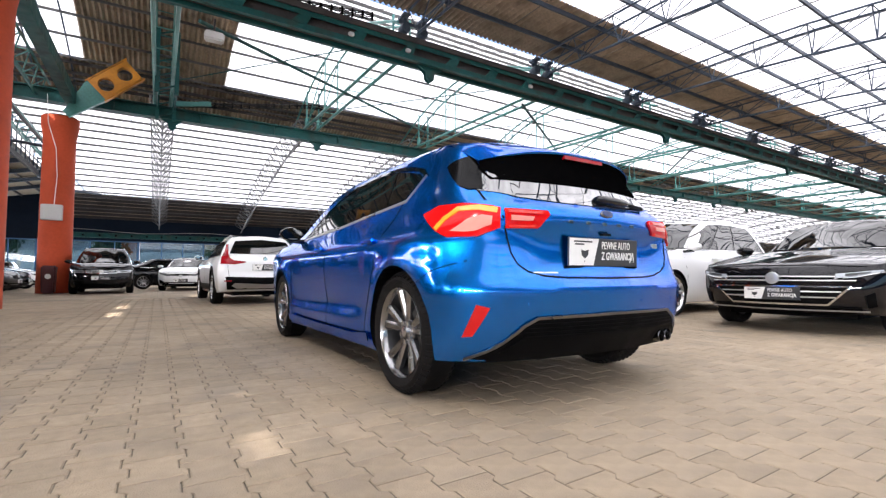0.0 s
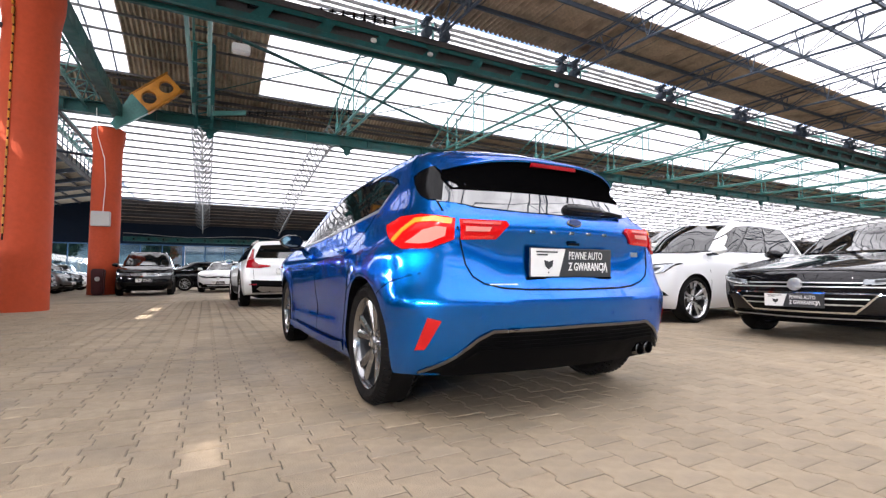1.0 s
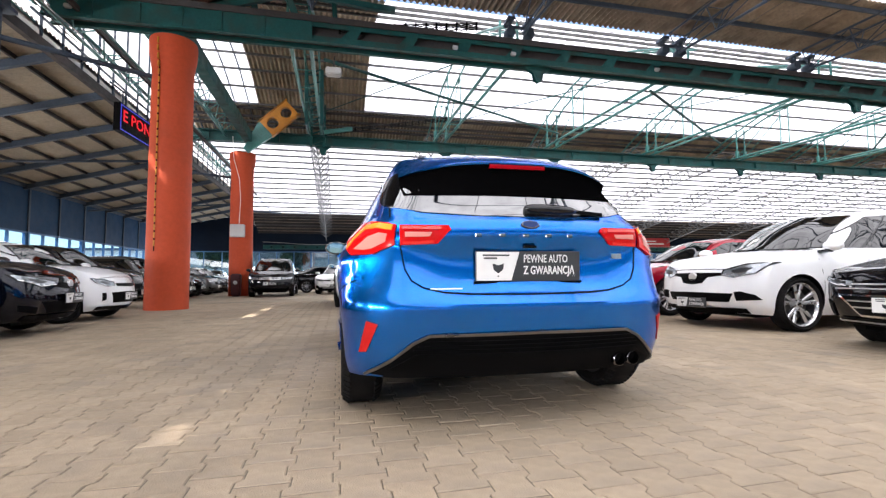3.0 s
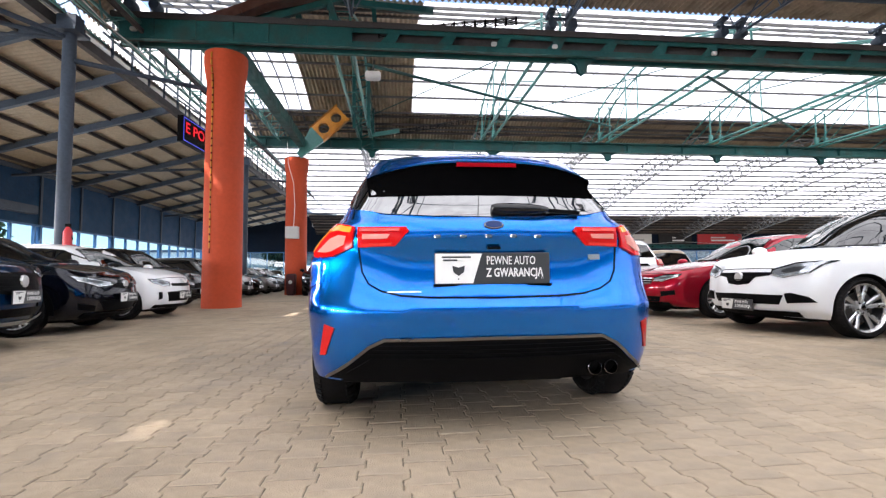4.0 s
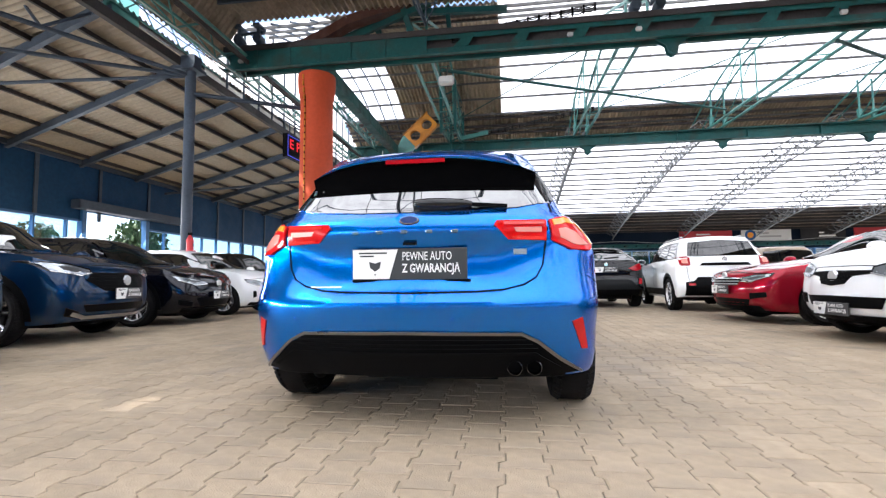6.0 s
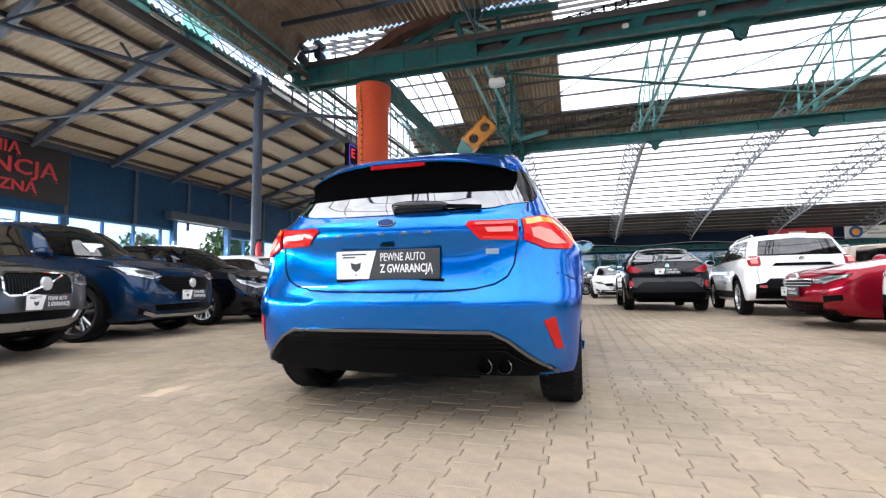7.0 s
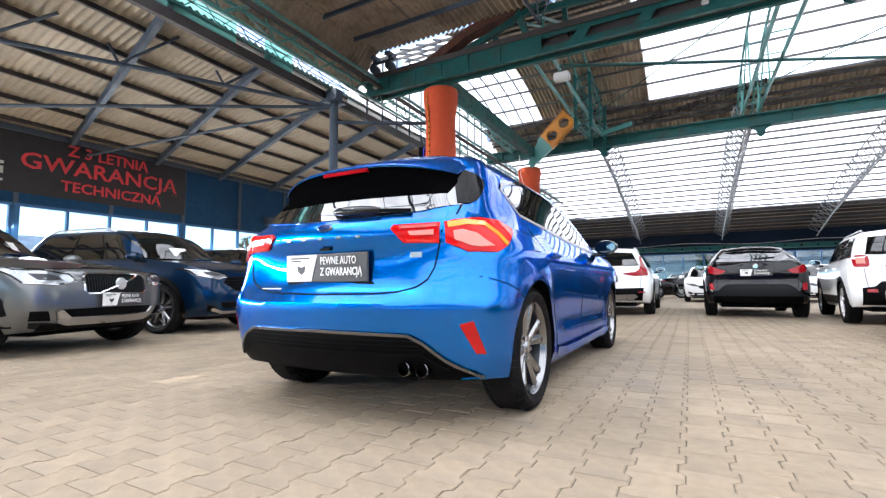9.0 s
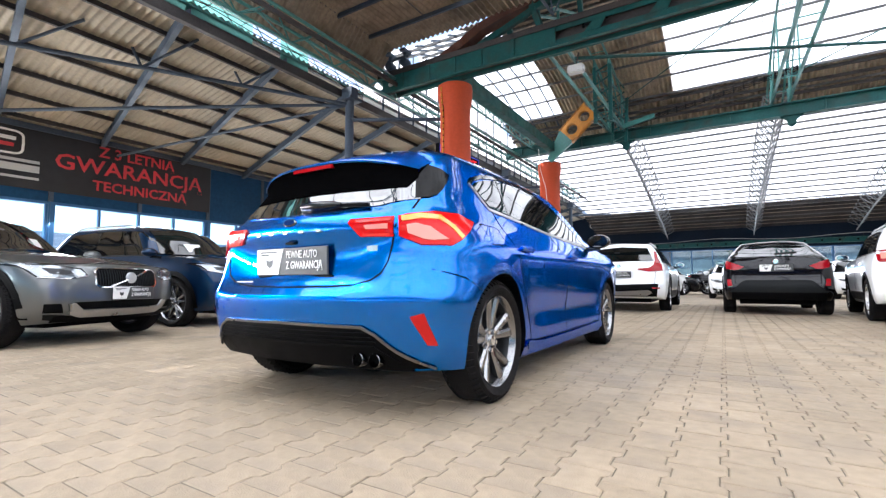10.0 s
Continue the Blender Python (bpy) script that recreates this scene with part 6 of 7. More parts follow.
    if clad:
        for y in (yw, yw + wb):
            part("arch_trim", skin.line("side", arc(y, R + 0.005, R + 0.065, -8, 188), 0.065, 0.008, True, step=0.2), M_BLACK, root, "matt black wheel arch trim")
        part("sill_cladding", skin.lay("side", [(yw + R + 0.08, gc + 0.05), (yw + wb - R - 0.08, gc + 0.05), (yw + wb - R - 0.08, gc + 0.2), (yw + R + 0.08, gc + 0.2)], 0.008, 0.02, 0.25, mirror=True), M_BLACK, root, "matt black sill cladding")
    if rails:
        for s in (1, -1):
            b = fresh()
            pts = [(s * (roof_w + 0.0), ym + 0.25, zt + 0.0), (s * (roof_w - 0.01), ym + 0.4, zt + 0.03), (s * (roof_w - 0.01), yc - wind - 0.5, zt + 0.03), (s * roof_w, yc - wind - 0.3, zt + 0.0)]
            for p, q in zip(pts, pts[1:]):
                rod(b, p, q, 0.014, 6)
            part("roof_rail", b, M_SILVER, root)
    # front end
    F = dict(lamp=[(0.40, 0.60), (0.56, 0.615), (0.74, 0.67), (0.78, 0.72), (0.60, 0.70), (0.42, 0.655)], grille=[(0, 0.50), (0.34, 0.52), (0.40, 0.63), (0, 0.655)],
             low=[(0, 0.25), (0.5, 0.25), (0.56, 0.36), (0, 0.36)], fog=[(0.58, 0.30), (0.72, 0.33), (0.74, 0.42), (0.60, 0.37)], bars=4, chrome=False, board=0.42, badge=0.60, skid=False, upright=False, drl=None, lines=None, slash=False, intake=M_BLACK)
    F.update(front or {})
    part("headlamp", skin.lay("front", F["lamp"], 0.01, 0.03, 0.06, mirror=True), M_HEAD, root, "clear headlamp with bright reflector")
    part("lamp_edge", skin.line("front", F["lamp"] + F["lamp"][:1], 0.013, 0.014, True, step=0.08), M_GLOSSB, root, "black lamp edge")
    part("lamp_line", skin.line("front", F["drl"] or F["lamp"][:3], 0.008, 0.016, True), M_LENS, root, "pale running light strip")
    cx = sum(p[0] for p in F["lamp"]) / len(F["lamp"])
    cz = sum(p[1] for p in F["lamp"]) / len(F["lamp"])
    part("lamp_bezel", skin.lay("front", [(cx + (x - cx) * 0.5, cz + (z - cz) * 0.42 - 0.002) for x, z in F["lamp"]], 0.012, 0.006, 0.06, mirror=True), M_ALLOY_D, root, "dark lamp insert")
    part("grille", skin.lay("front", closed_front(F["grille"]), 0.006, 0.03, 0.07), M_BLACK, root, "black front grille")
    gz0, gz1 = F["grille"][0][1], F["grille"][-1][1]
    gx = max(p[0] for p in F["grille"])
    mt = M_BAR if F["chrome"] else M_BLACK
    if F["upright"]:
        for i in range(-F["bars"], F["bars"] + 1):
            x = i * gx / (F["bars"] + 0.7)
            part("grille_bar", skin.line("front", [(x, gz0 + 0.02), (x, gz1 - 0.025)], 0.010, 0.012, step=0.06), M_CLAD, root)
    elif F["lines"]:
        for z, g in F["lines"]:
            part("grille_bar", skin.line("front", [(-g, z), (g, z)], 0.012, 0.018, step=0.06), mt, root, "chrome grille bar")
    else:
        for i in range(F["bars"]):
            z = gz0 + (gz1 - gz0) * (i + 0.6) / F["bars"]
            edge = [p[0] + (q[0] - p[0]) * (z - p[1]) / (q[1] - p[1]) for p, q in zip(F["grille"], F["grille"][1:]) if min(p[1], q[1]) <= z <= max(p[1], q[1]) and abs(q[1] - p[1]) > 1e-4]
            g = max(edge + [0.12]) - 0.015
            part("grille_bar", skin.line("front", [(-g, z), (g, z)], 0.012, 0.014, step=0.06), mt, root)
    ring = [(x, z) for x, z in closed_front(F["grille"])]
    if F["chrome"]:
        part("grille_surround", skin.line("front", ring + [ring[0]], 0.016, 0.014, step=0.06), M_CHROME, root, "chrome grille surround")
    part("air_intake", skin.lay("front", closed_front(F["low"]), 0.006, 0.02, 0.09), M_BLACK, root)
    part("fog_lamp_bay", skin.lay("front", F["fog"], 0.012, 0.025, 0.05, mirror=True), M_BLACK, root)
    if F["slash"]:
        part("grille_slash", skin.line("front", [(gx * 0.62, gz0 + 0.015), (-gx * 0.62, gz1 - 0.02)], 0.016, 0.02, step=0.06), M_CHROME, root, "slanting chrome grille bar")
    if F["skid"] == "wide":
        part("lower_bumper", skin.lay("front", closed_front([(0, gc + 0.03), (0.60, gc + 0.035), (0.74, gc + 0.06), (0.76, 0.335), (0.62, 0.325), (0.46, 0.30), (0, 0.30)]), 0.012, 0.02, 0.06), M_CLAD, root, "black lower bumper")
        part("skid_plate", skin.lay("front", closed_front([(0, 0.305), (0.46, 0.305), (0.56, 0.335), (0.60, 0.435), (0.53, 0.44), (0.46, 0.375), (0, 0.37)]), 0.024, 0.03, 0.05), M_SILVER, root, "broad silver skid plate")
    elif F["skid"]:
        part("skid_plate", skin.line("front", [(-0.66, gc + 0.12), (-0.5, gc + 0.075), (0.5, gc + 0.075), (0.66, gc + 0.12)], 0.035, 0.02, step=0.08), M_SILVER, root, "silver skid plate")
    if F["skid"] in (False, "wide"):
        part("bumper_lip", skin.line("front", [(-0.66, gc + 0.06), (0.66, gc + 0.06)], 0.06, 0.016, step=0.08), M_BLACK, root)
    p, nrm = skin.cast(Vector((0, 9, F["badge"])), Vector((0, -1, 0)))
    b = fresh()
    lathe(b, [(0.001, 0.022), (0.035, 0.024), (0.06, 0.02), (0.066, 0.008), (0.066, -0.01)], 24, "y")
    part("badge", b, M_BAR, root, "round chrome badge", 50, pose(0, p.y, F["badge"]))
    part("bonnet_line", skin.line("front", [(-hw + 0.2, nose + 0.03), (-0.3, nose + 0.055), (0.3, nose + 0.055), (hw - 0.2, nose + 0.03)], 0.007, 0.003, step=0.05), M_BLACK, root)
    if boards == "front":
        p, nrm = skin.cast(Vector((0, 9, F["board"])), Vector((0, -1, 0)))
        number_board(root, pose(0, p.y + 0.03, F["board"], 0, 0, 180))
    if notice:
        part("paper_notice", skin.lay("front", [(notice, belt + 0.09), (notice + 0.2, belt + 0.09), (notice + 0.19, belt + 0.22), (notice - 0.01, belt + 0.22)], 0.03, 0.003, 0.1), M_WHITE, root, "white paper price notice")
    # rear end
    Q = dict(lamp=[(0.45, 0.80), (0.72, 0.78), (0.83, 0.80), (0.82, 0.92), (0.62, 0.93), (0.46, 0.88)], dark=[(0, gc + 0.1), (0.7, gc + 0.1), (0.78, 0.50), (0, 0.52)], board=0.80, badge=0.92,
             refl=[(0.60, gc + 0.22), (0.72, gc + 0.22), (0.72, gc + 0.26), (0.60, gc + 0.26)], clad=None, wing=False, core=None, strip=None, bumper=None)
    Q.update(rear or {})
    lamp_max = hw - 0.09
    part("tail_lamp", skin.lay("rear", [(min(x, lamp_max), z) for x, z in Q["lamp"]], 0.012, 0.03, 0.06, mirror=True), M_RED_D, root, "red tail lamp")
    if Q["core"]:
        part("lamp_core", skin.lay("rear", Q["core"], 0.02, 0.01, 0.06, mirror=True), M_REV, root, "pale centre of the tail lamp")
    if Q["clad"]:
        part("lower_panel", skin.lay("rear", closed_front(Q["clad"]), 0.02, 0.02, 0.08), M_CLAD, root, "grey plastic lower panel")
    if Q["strip"]:
        part("tailgate_strip", skin.lay("rear", closed_front(Q["strip"]), 0.012, 0.01, 0.08), M_BLACK, root)
    if Q["bumper"]:
        part("skid_plate", skin.lay("rear", closed_front(Q["bumper"]), 0.024, 0.02, 0.08), M_SILVER, root, "silver rear skid plate")
    if Q["wing"]:
        b = fresh()
        n, w = 16, roof_w + 0.09
        rows = []
        for i in range(n + 1):
            u = i / n * 2 - 1
            yy, zz = y0 + rake * 0.80 + 0.12 * u ** 4, zt - 0.03 - 0.10 * u ** 4
            rows.append([b.verts.new(p) for p in ((u * w * 0.94, y0 + rake + 0.28, zt - 0.06 * u * u + 0.012), (u * w, yy, zz), (u * w, yy + 0.01, zz - 0.035), (u * w * 0.95, y0 + rake + 0.05, zz - 0.05))])
        for p, q in zip(rows, rows[1:]):
            for k in range(3):
                b.faces.new((p[k], p[k + 1], q[k + 1], q[k]))
        part("roof_spoiler", b, M_GLOSSB, root, "black roof spoiler", 60)
        part("tailgate_wiper", skin.line("rear", [(0.0, belt + 0.10), (0.34, belt + 0.13)], 0.022, 0.02), M_BLACK, root)
    part("rear_cladding", skin.lay("rear", closed_front([(min(x, hw - 0.17), z) for x, z in Q["dark"]]), 0.012, 0.02, 0.07), trim, root, "dark lower rear bumper")
    for x in (-1, 1):
        part("reflector", skin.lay("rear", [(x * u, v) for u, v in Q["refl"]], 0.026, 0.02, 0.06), M_RED_D, root)
    part("tailgate_line", skin.line("rear", [(-hw + 0.2, belt), (-hw + 0.24, 0.6), (0, 0.57), (hw - 0.24, 0.6), (hw - 0.2, belt)], 0.007, 0.0014, step=0.15), M_BLACK, root)
    p, nrm = skin.cast(Vector((0, -3, Q["badge"])), Vector((0, 1, 0)))
    b = fresh()
    lathe(b, [(0.001, -0.012), (0.04, -0.012), (0.05, 0.0)], 20, "y")
    part("badge", b, M_CHROME, root, "", 50, pose(0, p.y, Q["badge"]))
    if boards == "rear":
        p, nrm = skin.cast(Vector((0, -3, Q["board"])), Vector((0, 1, 0)))
        number_board(root, pose(0, p.y - 0.03, Q["board"]))
    b = fresh()
    box(b, -0.6, 0.6, 0.35, L - 0.4, gc - 0.04, gc + 0.06)
    part("underbody", b, M_BLACK, root, smooth=0)
    return root


def front_at(x, y, turn, L):
    """Pose of a car whose nose stands at x, y and which faces turn degrees from +y."""
    a = radians(turn)
    return pose(x + math.sin(a) * L, y - math.cos(a) * L, 0, 0, 0, turn)


# row beside the drive, noses towards it (facing -x)
car("saloon_car", front_at(3.66, 0.89, 91, 4.86), "glossy black saloon car with chrome grille bars", P_BLACK, 4.86, 1.85, 1.42, 2.84, 1.05, 0.34, "ten", 0.21, 0.91, 0.82, 0.675, 1.55, 0.9, 1.2, deck=0.25, roof_w=0.52,
    front=dict(lamp=[(0.50, 0.580), (0.66, 0.600), (0.84, 0.650), (0.84, 0.680), (0.66, 0.655), (0.50, 0.640)], grille=[(0, 0.325), (0.44, 0.325), (0.63, 0.505), (0, 0.505)], lines=((0.605, 0.50), (0.565, 0.66), (0.455, 0.55), (0.40, 0.50), (0.27, 0.72)), chrome=True, board=0.43, badge=0.59, low=[(0, 0.235), (0.62, 0.235), (0.68, 0.28), (0, 0.28)], fog=[(0.72, 0.30), (0.78, 0.32), (0.78, 0.46), (0.72, 0.42)]))
car("minivan_car", front_at(3.86, 3.50, 90, 4.41), "white people carrier with large silver wheels", P_WHITE, 4.41, 1.87, 1.63, 2.73, 0.89, 0.335, "large", 0.2, 1.00, 0.95, 0.73, 1.02, 1.15, 0.4, roof_w=0.60, notice=0.12,
    front=dict(lamp=[(0.42, 0.705), (0.56, 0.675), (0.80, 0.725), (0.895, 0.85), (0.66, 0.835), (0.42, 0.765)], grille=[(0, 0.58), (0.17, 0.60), (0.24, 0.68), (0.42, 0.70), (0.42, 0.735), (0, 0.74)], bars=4, board=0.34, badge=0.68, low=[(0, 0.36), (0.50, 0.36), (0.56, 0.47), (0, 0.48)], fog=[(0.60, 0.38), (0.84, 0.40), (0.80, 0.46), (0.66, 0.50), (0.58, 0.49)]))
car("saloon_car", front_at(3.85, 5.97, 91, 4.85), "metallic red saloon car with dark mesh grille", P_RED, 4.85, 1.86, 1.46, 2.80, 1.08, 0.335, "multi", 0.18, 0.93, 0.86, 0.70, 1.45, 0.95, 0.9, deck=0.35, roof_w=0.53,
    front=dict(lamp=[(0.42, 0.62), (0.60, 0.61), (0.82, 0.69), (0.84, 0.73), (0.62, 0.71), (0.42, 0.675)], grille=[(0, 0.56), (0.38, 0.57), (0.42, 0.66), (0, 0.68)], bars=3, chrome=True, board=0.50, badge=0.70, low=[(0, 0.27), (0.48, 0.27), (0.54, 0.36), (0, 0.37)], fog=[(0.56, 0.36), (0.80, 0.40), (0.80, 0.47), (0.58, 0.45)]))
# row on the other side (facing +x)
car("wagon_car", front_at(-3.78, 1.10, -70, 4.94), "grey metallic estate car with upright slatted grille", P_GREY, 4.94, 1.88, 1.54, 2.94, 1.20, 0.37, "ten", 0.23, 0.98, 0.92, 0.80, 1.55, 0.85, 0.5, roof_w=0.56, clad=True, rails=True, notice=-0.45,
    front=dict(lamp=[(0.44, 0.715), (0.60, 0.685), (0.82, 0.70), (0.91, 0.83), (0.70, 0.825), (0.48, 0.785)], grille=[(0, 0.595), (0.34, 0.60), (0.375, 0.63), (0.375, 0.765), (0.34, 0.795), (0, 0.80)], bars=14, slash=True, chrome=True, upright=True, board=0.535, badge=0.70, low=[(0, 0.375), (0.47, 0.375), (0.54, 0.45), (0, 0.46)], fog=[(0.62, 0.35), (0.77, 0.355), (0.78, 0.44), (0.66, 0.44)], skid="wide"))
car("suv_car", front_at(-4.28, 3.24, -79, 4.45), "dark blue compact SUV with paper notices", P_NAVY, 4.45, 1.84, 1.62, 2.68, 0.85, 0.36, "five", 0.23, 1.04, 1.0, 0.84, 1.1, 0.8, 0.45, roof_w=0.57, clad=True, rails=True, notice=0.1,
    front=dict(lamp=[(0.47, 0.80), (0.60, 0.77), (0.83, 0.82), (0.88, 0.92), (0.68, 0.895), (0.47, 0.84)], grille=[(0, 0.57), (0.34, 0.60), (0.52, 0.72), (0.46, 0.80), (0, 0.815)], bars=6, board=0.56, badge=0.72, low=[(0, 0.36), (0.50, 0.36), (0.56, 0.44), (0, 0.45)], skid=True))
car("hatchback_car", front_at(-4.50, 5.45, -85, 4.37), "dark metallic hatchback with split headlamps", P_DARK, 4.37, 1.795, 1.5, 2.64, 0.8, 0.34, "multi", 0.19, 0.96, 0.92, 0.72, 1.1, 0.9, 0.5, roof_w=0.54, clad=True,
    front=dict(lamp=[(0.30, 0.66), (0.52, 0.64), (0.78, 0.72), (0.82, 0.79), (0.60, 0.755), (0.30, 0.70)], grille=[(0, 0.60), (0.26, 0.62), (0.34, 0.665), (0, 0.69)], bars=2, board=0.48, badge=0.665, low=[(0, 0.30), (0.40, 0.30), (0.50, 0.44), (0, 0.46)], fog=[(0.56, 0.30), (0.76, 0.34), (0.78, 0.42), (0.58, 0.38)]))
car("hatchback_car", front_at(-4.72, 7.80, -89, 4.07), "white small hatchback with black grille", P_WHITE, 4.07, 1.725, 1.45, 2.58, 0.75, 0.315, "multi", 0.18, 0.95, 0.90, 0.72, 0.98, 0.85, 0.3, roof_w=0.53,
    front=dict(lamp=[(0.40, 0.62), (0.56, 0.61), (0.74, 0.67), (0.78, 0.74), (0.58, 0.72), (0.40, 0.68)], grille=[(0, 0.60), (0.34, 0.61), (0.37, 0.66), (0, 0.67)], bars=2, board=0.43, badge=0.70, low=[(0, 0.32), (0.40, 0.32), (0.46, 0.50), (0, 0.52)], fog=[(0.58, 0.38), (0.65, 0.36), (0.67, 0.50), (0.60, 0.50)]))
car("minivan_car", front_at(-5.85, 11.5, -89, 4.5), "black people carrier parked beyond the column", P_BLACK, 4.5, 1.85, 1.62, 2.78, 0.85, 0.34, "multi", 0.2, 1.03, 0.98, 0.76, 1.0, 0.8, 0.3, roof_w=0.60)
car("suv_car", front_at(-6.1, 16.4, -94, 4.4), "dark grey SUV parked beyond the column", P_GREY, 4.4, 1.83, 1.6, 2.66, 0.85, 0.35, "ten", 0.22, 1.0, 0.95, 0.78, 1.05, 0.8, 0.4, roof_w=0.56, clad=True)
car("hatchback_car", front_at(-6.4, 18.9, -94, 4.2), "black hatchback parked in the back row", P_BLACK, 4.2, 1.79, 1.47, 2.6, 0.8, 0.33)
far_silver = car("hatchback_car", front_at(-6.4, 21.6, -94, 4.2), "silver hatchback parked in the back row", P_GREY, 4.2, 1.79, 1.47, 2.6, 0.8, 0.33)
car("saloon_car", front_at(-6.6, 24.4, -94, 4.6), "black saloon parked in the back row", P_BLACK, 4.6, 1.82, 1.45, 2.7, 1.0, 0.33, deck=0.4, rake=0.8)
car("hatchback_car", front_at(-6.6, 27.2, -94, 4.3), "white hatchback parked in the back row", P_WHITE, 4.3, 1.8, 1.48, 2.62, 0.8, 0.33)

# cars ahead, tails towards the drive
car("wagon_car", pose(-0.02, 8.9, 0, 0, 0, 1), "white raised estate car with tall red lamps", P_WHITE, 4.94, 1.90, 1.545, 2.94, 1.0, 0.37, "ten", 0.24, 1.02, 0.92, 0.76, 1.55, 0.85, 0.5, roof_w=0.56, clad=True, rails=True, boards="rear",
    rear=dict(lamp=[(0.38, 0.90), (0.60, 0.86), (0.86, 0.87), (0.84, 1.0), (0.76, 1.14), (0.70, 1.30), (0.665, 1.30), (0.71, 1.10), (0.70, 1.0), (0.62, 0.945), (0.40, 0.925)], dark=[(0, 0.34), (0.74, 0.34), (0.84, 0.60), (0, 0.58)], board=0.80, badge=0.98, bumper=[(0, 0.36), (0.56, 0.36), (0.66, 0.42), (0.60, 0.47), (0, 0.44)], refl=[(0.66, 0.50), (0.80, 0.50), (0.80, 0.525), (0.66, 0.525)]))
car("crossover_car", pose(2.78, 9.2, 0, 0, 0, -1), "black coupe-like crossover with jutting tail lamps", P_BLACK, 4.36, 1.795, 1.50, 2.64, 0.82, 0.35, "multi", 0.24, 1.06, 0.98, 0.8, 1.05, 0.85, 0.75, roof_w=0.52, clad=True, boards="rear", tail=0.02,
    rear=dict(lamp=[(0.50, 0.93), (0.60, 0.875), (0.70, 0.87), (0.80, 0.90), (0.84, 1.0), (0.80, 1.055), (0.66, 1.0)], dark=[(0, 0.30), (0.78, 0.30), (0.80, 0.46), (0.70, 0.52), (0, 0.52)], clad=[(0, 0.44), (0.76, 0.44), (0.54, 0.64), (0.48, 0.66), (0, 0.66)], refl=[(0.71, 0.56), (0.78, 0.55), (0.79, 0.68), (0.73, 0.68)], board=0.90, badge=1.02, wing=True))
car("suv_car", pose(4.72, 7.68, 0, 0, 0, -5), "white boxy SUV with square tail lamps", P_WHITE, 4.34, 1.80, 1.585, 2.67, 0.82, 0.35, "ten", 0.26, 1.06, 1.0, 0.85, 1.0, 0.7, 0.35, roof_w=0.58, clad=True, rails=True, boards="none", glass_split=(0.28, 0.62),
    rear=dict(lamp=[(0.62, 0.96), (0.645, 0.93), (0.78, 0.93), (0.80, 0.96), (0.80, 1.09), (0.775, 1.12), (0.65, 1.12), (0.62, 1.09)], core=[(0.665, 0.98), (0.76, 0.98), (0.76, 1.07), (0.665, 1.07)], strip=[(0, 0.93), (0.46, 0.93), (0.40, 0.985), (0, 0.985)], dark=[(0, 0.34), (0.76, 0.34), (0.81, 0.60), (0.58, 0.62), (0.50, 0.70), (0, 0.70)], refl=[(0.56, 0.53), (0.68, 0.53), (0.68, 0.575), (0.56, 0.575)], badge=1.05))
# cars across the far lane
car("suv_car", front_at(-3.6, 17.7, 182, 4.49), "black SUV facing down the lane", P_BLACK, 4.49, 1.84, 1.67, 2.68, 0.85, 0.35, "ten", 0.22, 1.06, 1.02, 0.86, 1.0, 0.75, 0.35, roof_w=0.58, rails=True,
    front=dict(lamp=[(0.44, 0.72), (0.80, 0.74), (0.83, 0.83), (0.44, 0.80)], grille=[(0, 0.70), (0.42, 0.71), (0.42, 0.79), (0, 0.80)], bars=3, chrome=True, board=0.55, badge=0.76))
car("saloon_car", front_at(-1.2, 19.9, 170, 4.6), "white saloon car with black winged grille", P_WHITE, 4.6, 1.8, 1.43, 2.7, 1.0, 0.33, "multi", deck=0.4, rake=0.8,
    front=dict(grille=[(0, 0.60), (0.40, 0.62), (0.46, 0.67), (0, 0.69)], fog=[(0.5, 0.28), (0.76, 0.30), (0.78, 0.46), (0.66, 0.42)]))
car("saloon_car", pose(-3.6, 24.2, 0, 0, 0, -86), "black saloon seen from its side", P_BLACK, 4.7, 1.82, 1.43, 2.75, 1.0, 0.34, "ten", deck=0.4, rake=0.8)
car("hatchback_car", front_at(2.3, 18.3, 180, 4.2), "white hatchback facing down the lane", P_WHITE, 4.2, 1.78, 1.47, 2.6, 0.8, 0.33)
far_black = car("saloon_car", pose(0.2, 25.6, 0, 0, 0, -88), "black saloon parked across the lane", P_BLACK, 4.7, 1.82, 1.43, 2.75, 1.0, 0.34, "ten", deck=0.4, rake=0.8)
far_white = car("hatchback_car", front_at(6.2, 19.5, 180, 4.3), "white hatchback behind the crossover", P_WHITE, 4.3, 1.8, 1.5, 2.62, 0.8, 0.33)
car("wagon_car", pose(7.6, 10.5, 0, 0, 0, -3), "beige estate car behind the red saloon", paint("beige_car_paint", (0.36, 0.29, 0.22), 0.5, 0.35, 0.1), 4.6, 1.82, 1.52, 2.7, 0.95, 0.33, "ten", roof_w=0.56, rails=True, boards="none")

# back row along the far windows
for i, x in enumerate((-12.4, -9.6, -6.8, -4.2, -1.5, 1.2, 3.9, 6.7, 9.3, 12.2, 15.0, 17.9, 20.6)):
    kind, length = ((far_black, 4.7), (far_silver, 4.2), (far_white, 4.3), (far_black, 4.7), (far_white, 4.3))[i % 5]
    tagged(copy_thing(kind, front_at(x, 31.5 + 0.3 * math.sin(i * 2.1), 180 + 4 * math.sin(i * 1.7), length)),
           {far_black: "black saloon parked before the far windows", far_silver: "silver hatchback parked before the far windows", far_white: "white hatchback parked before the far windows"}[kind])

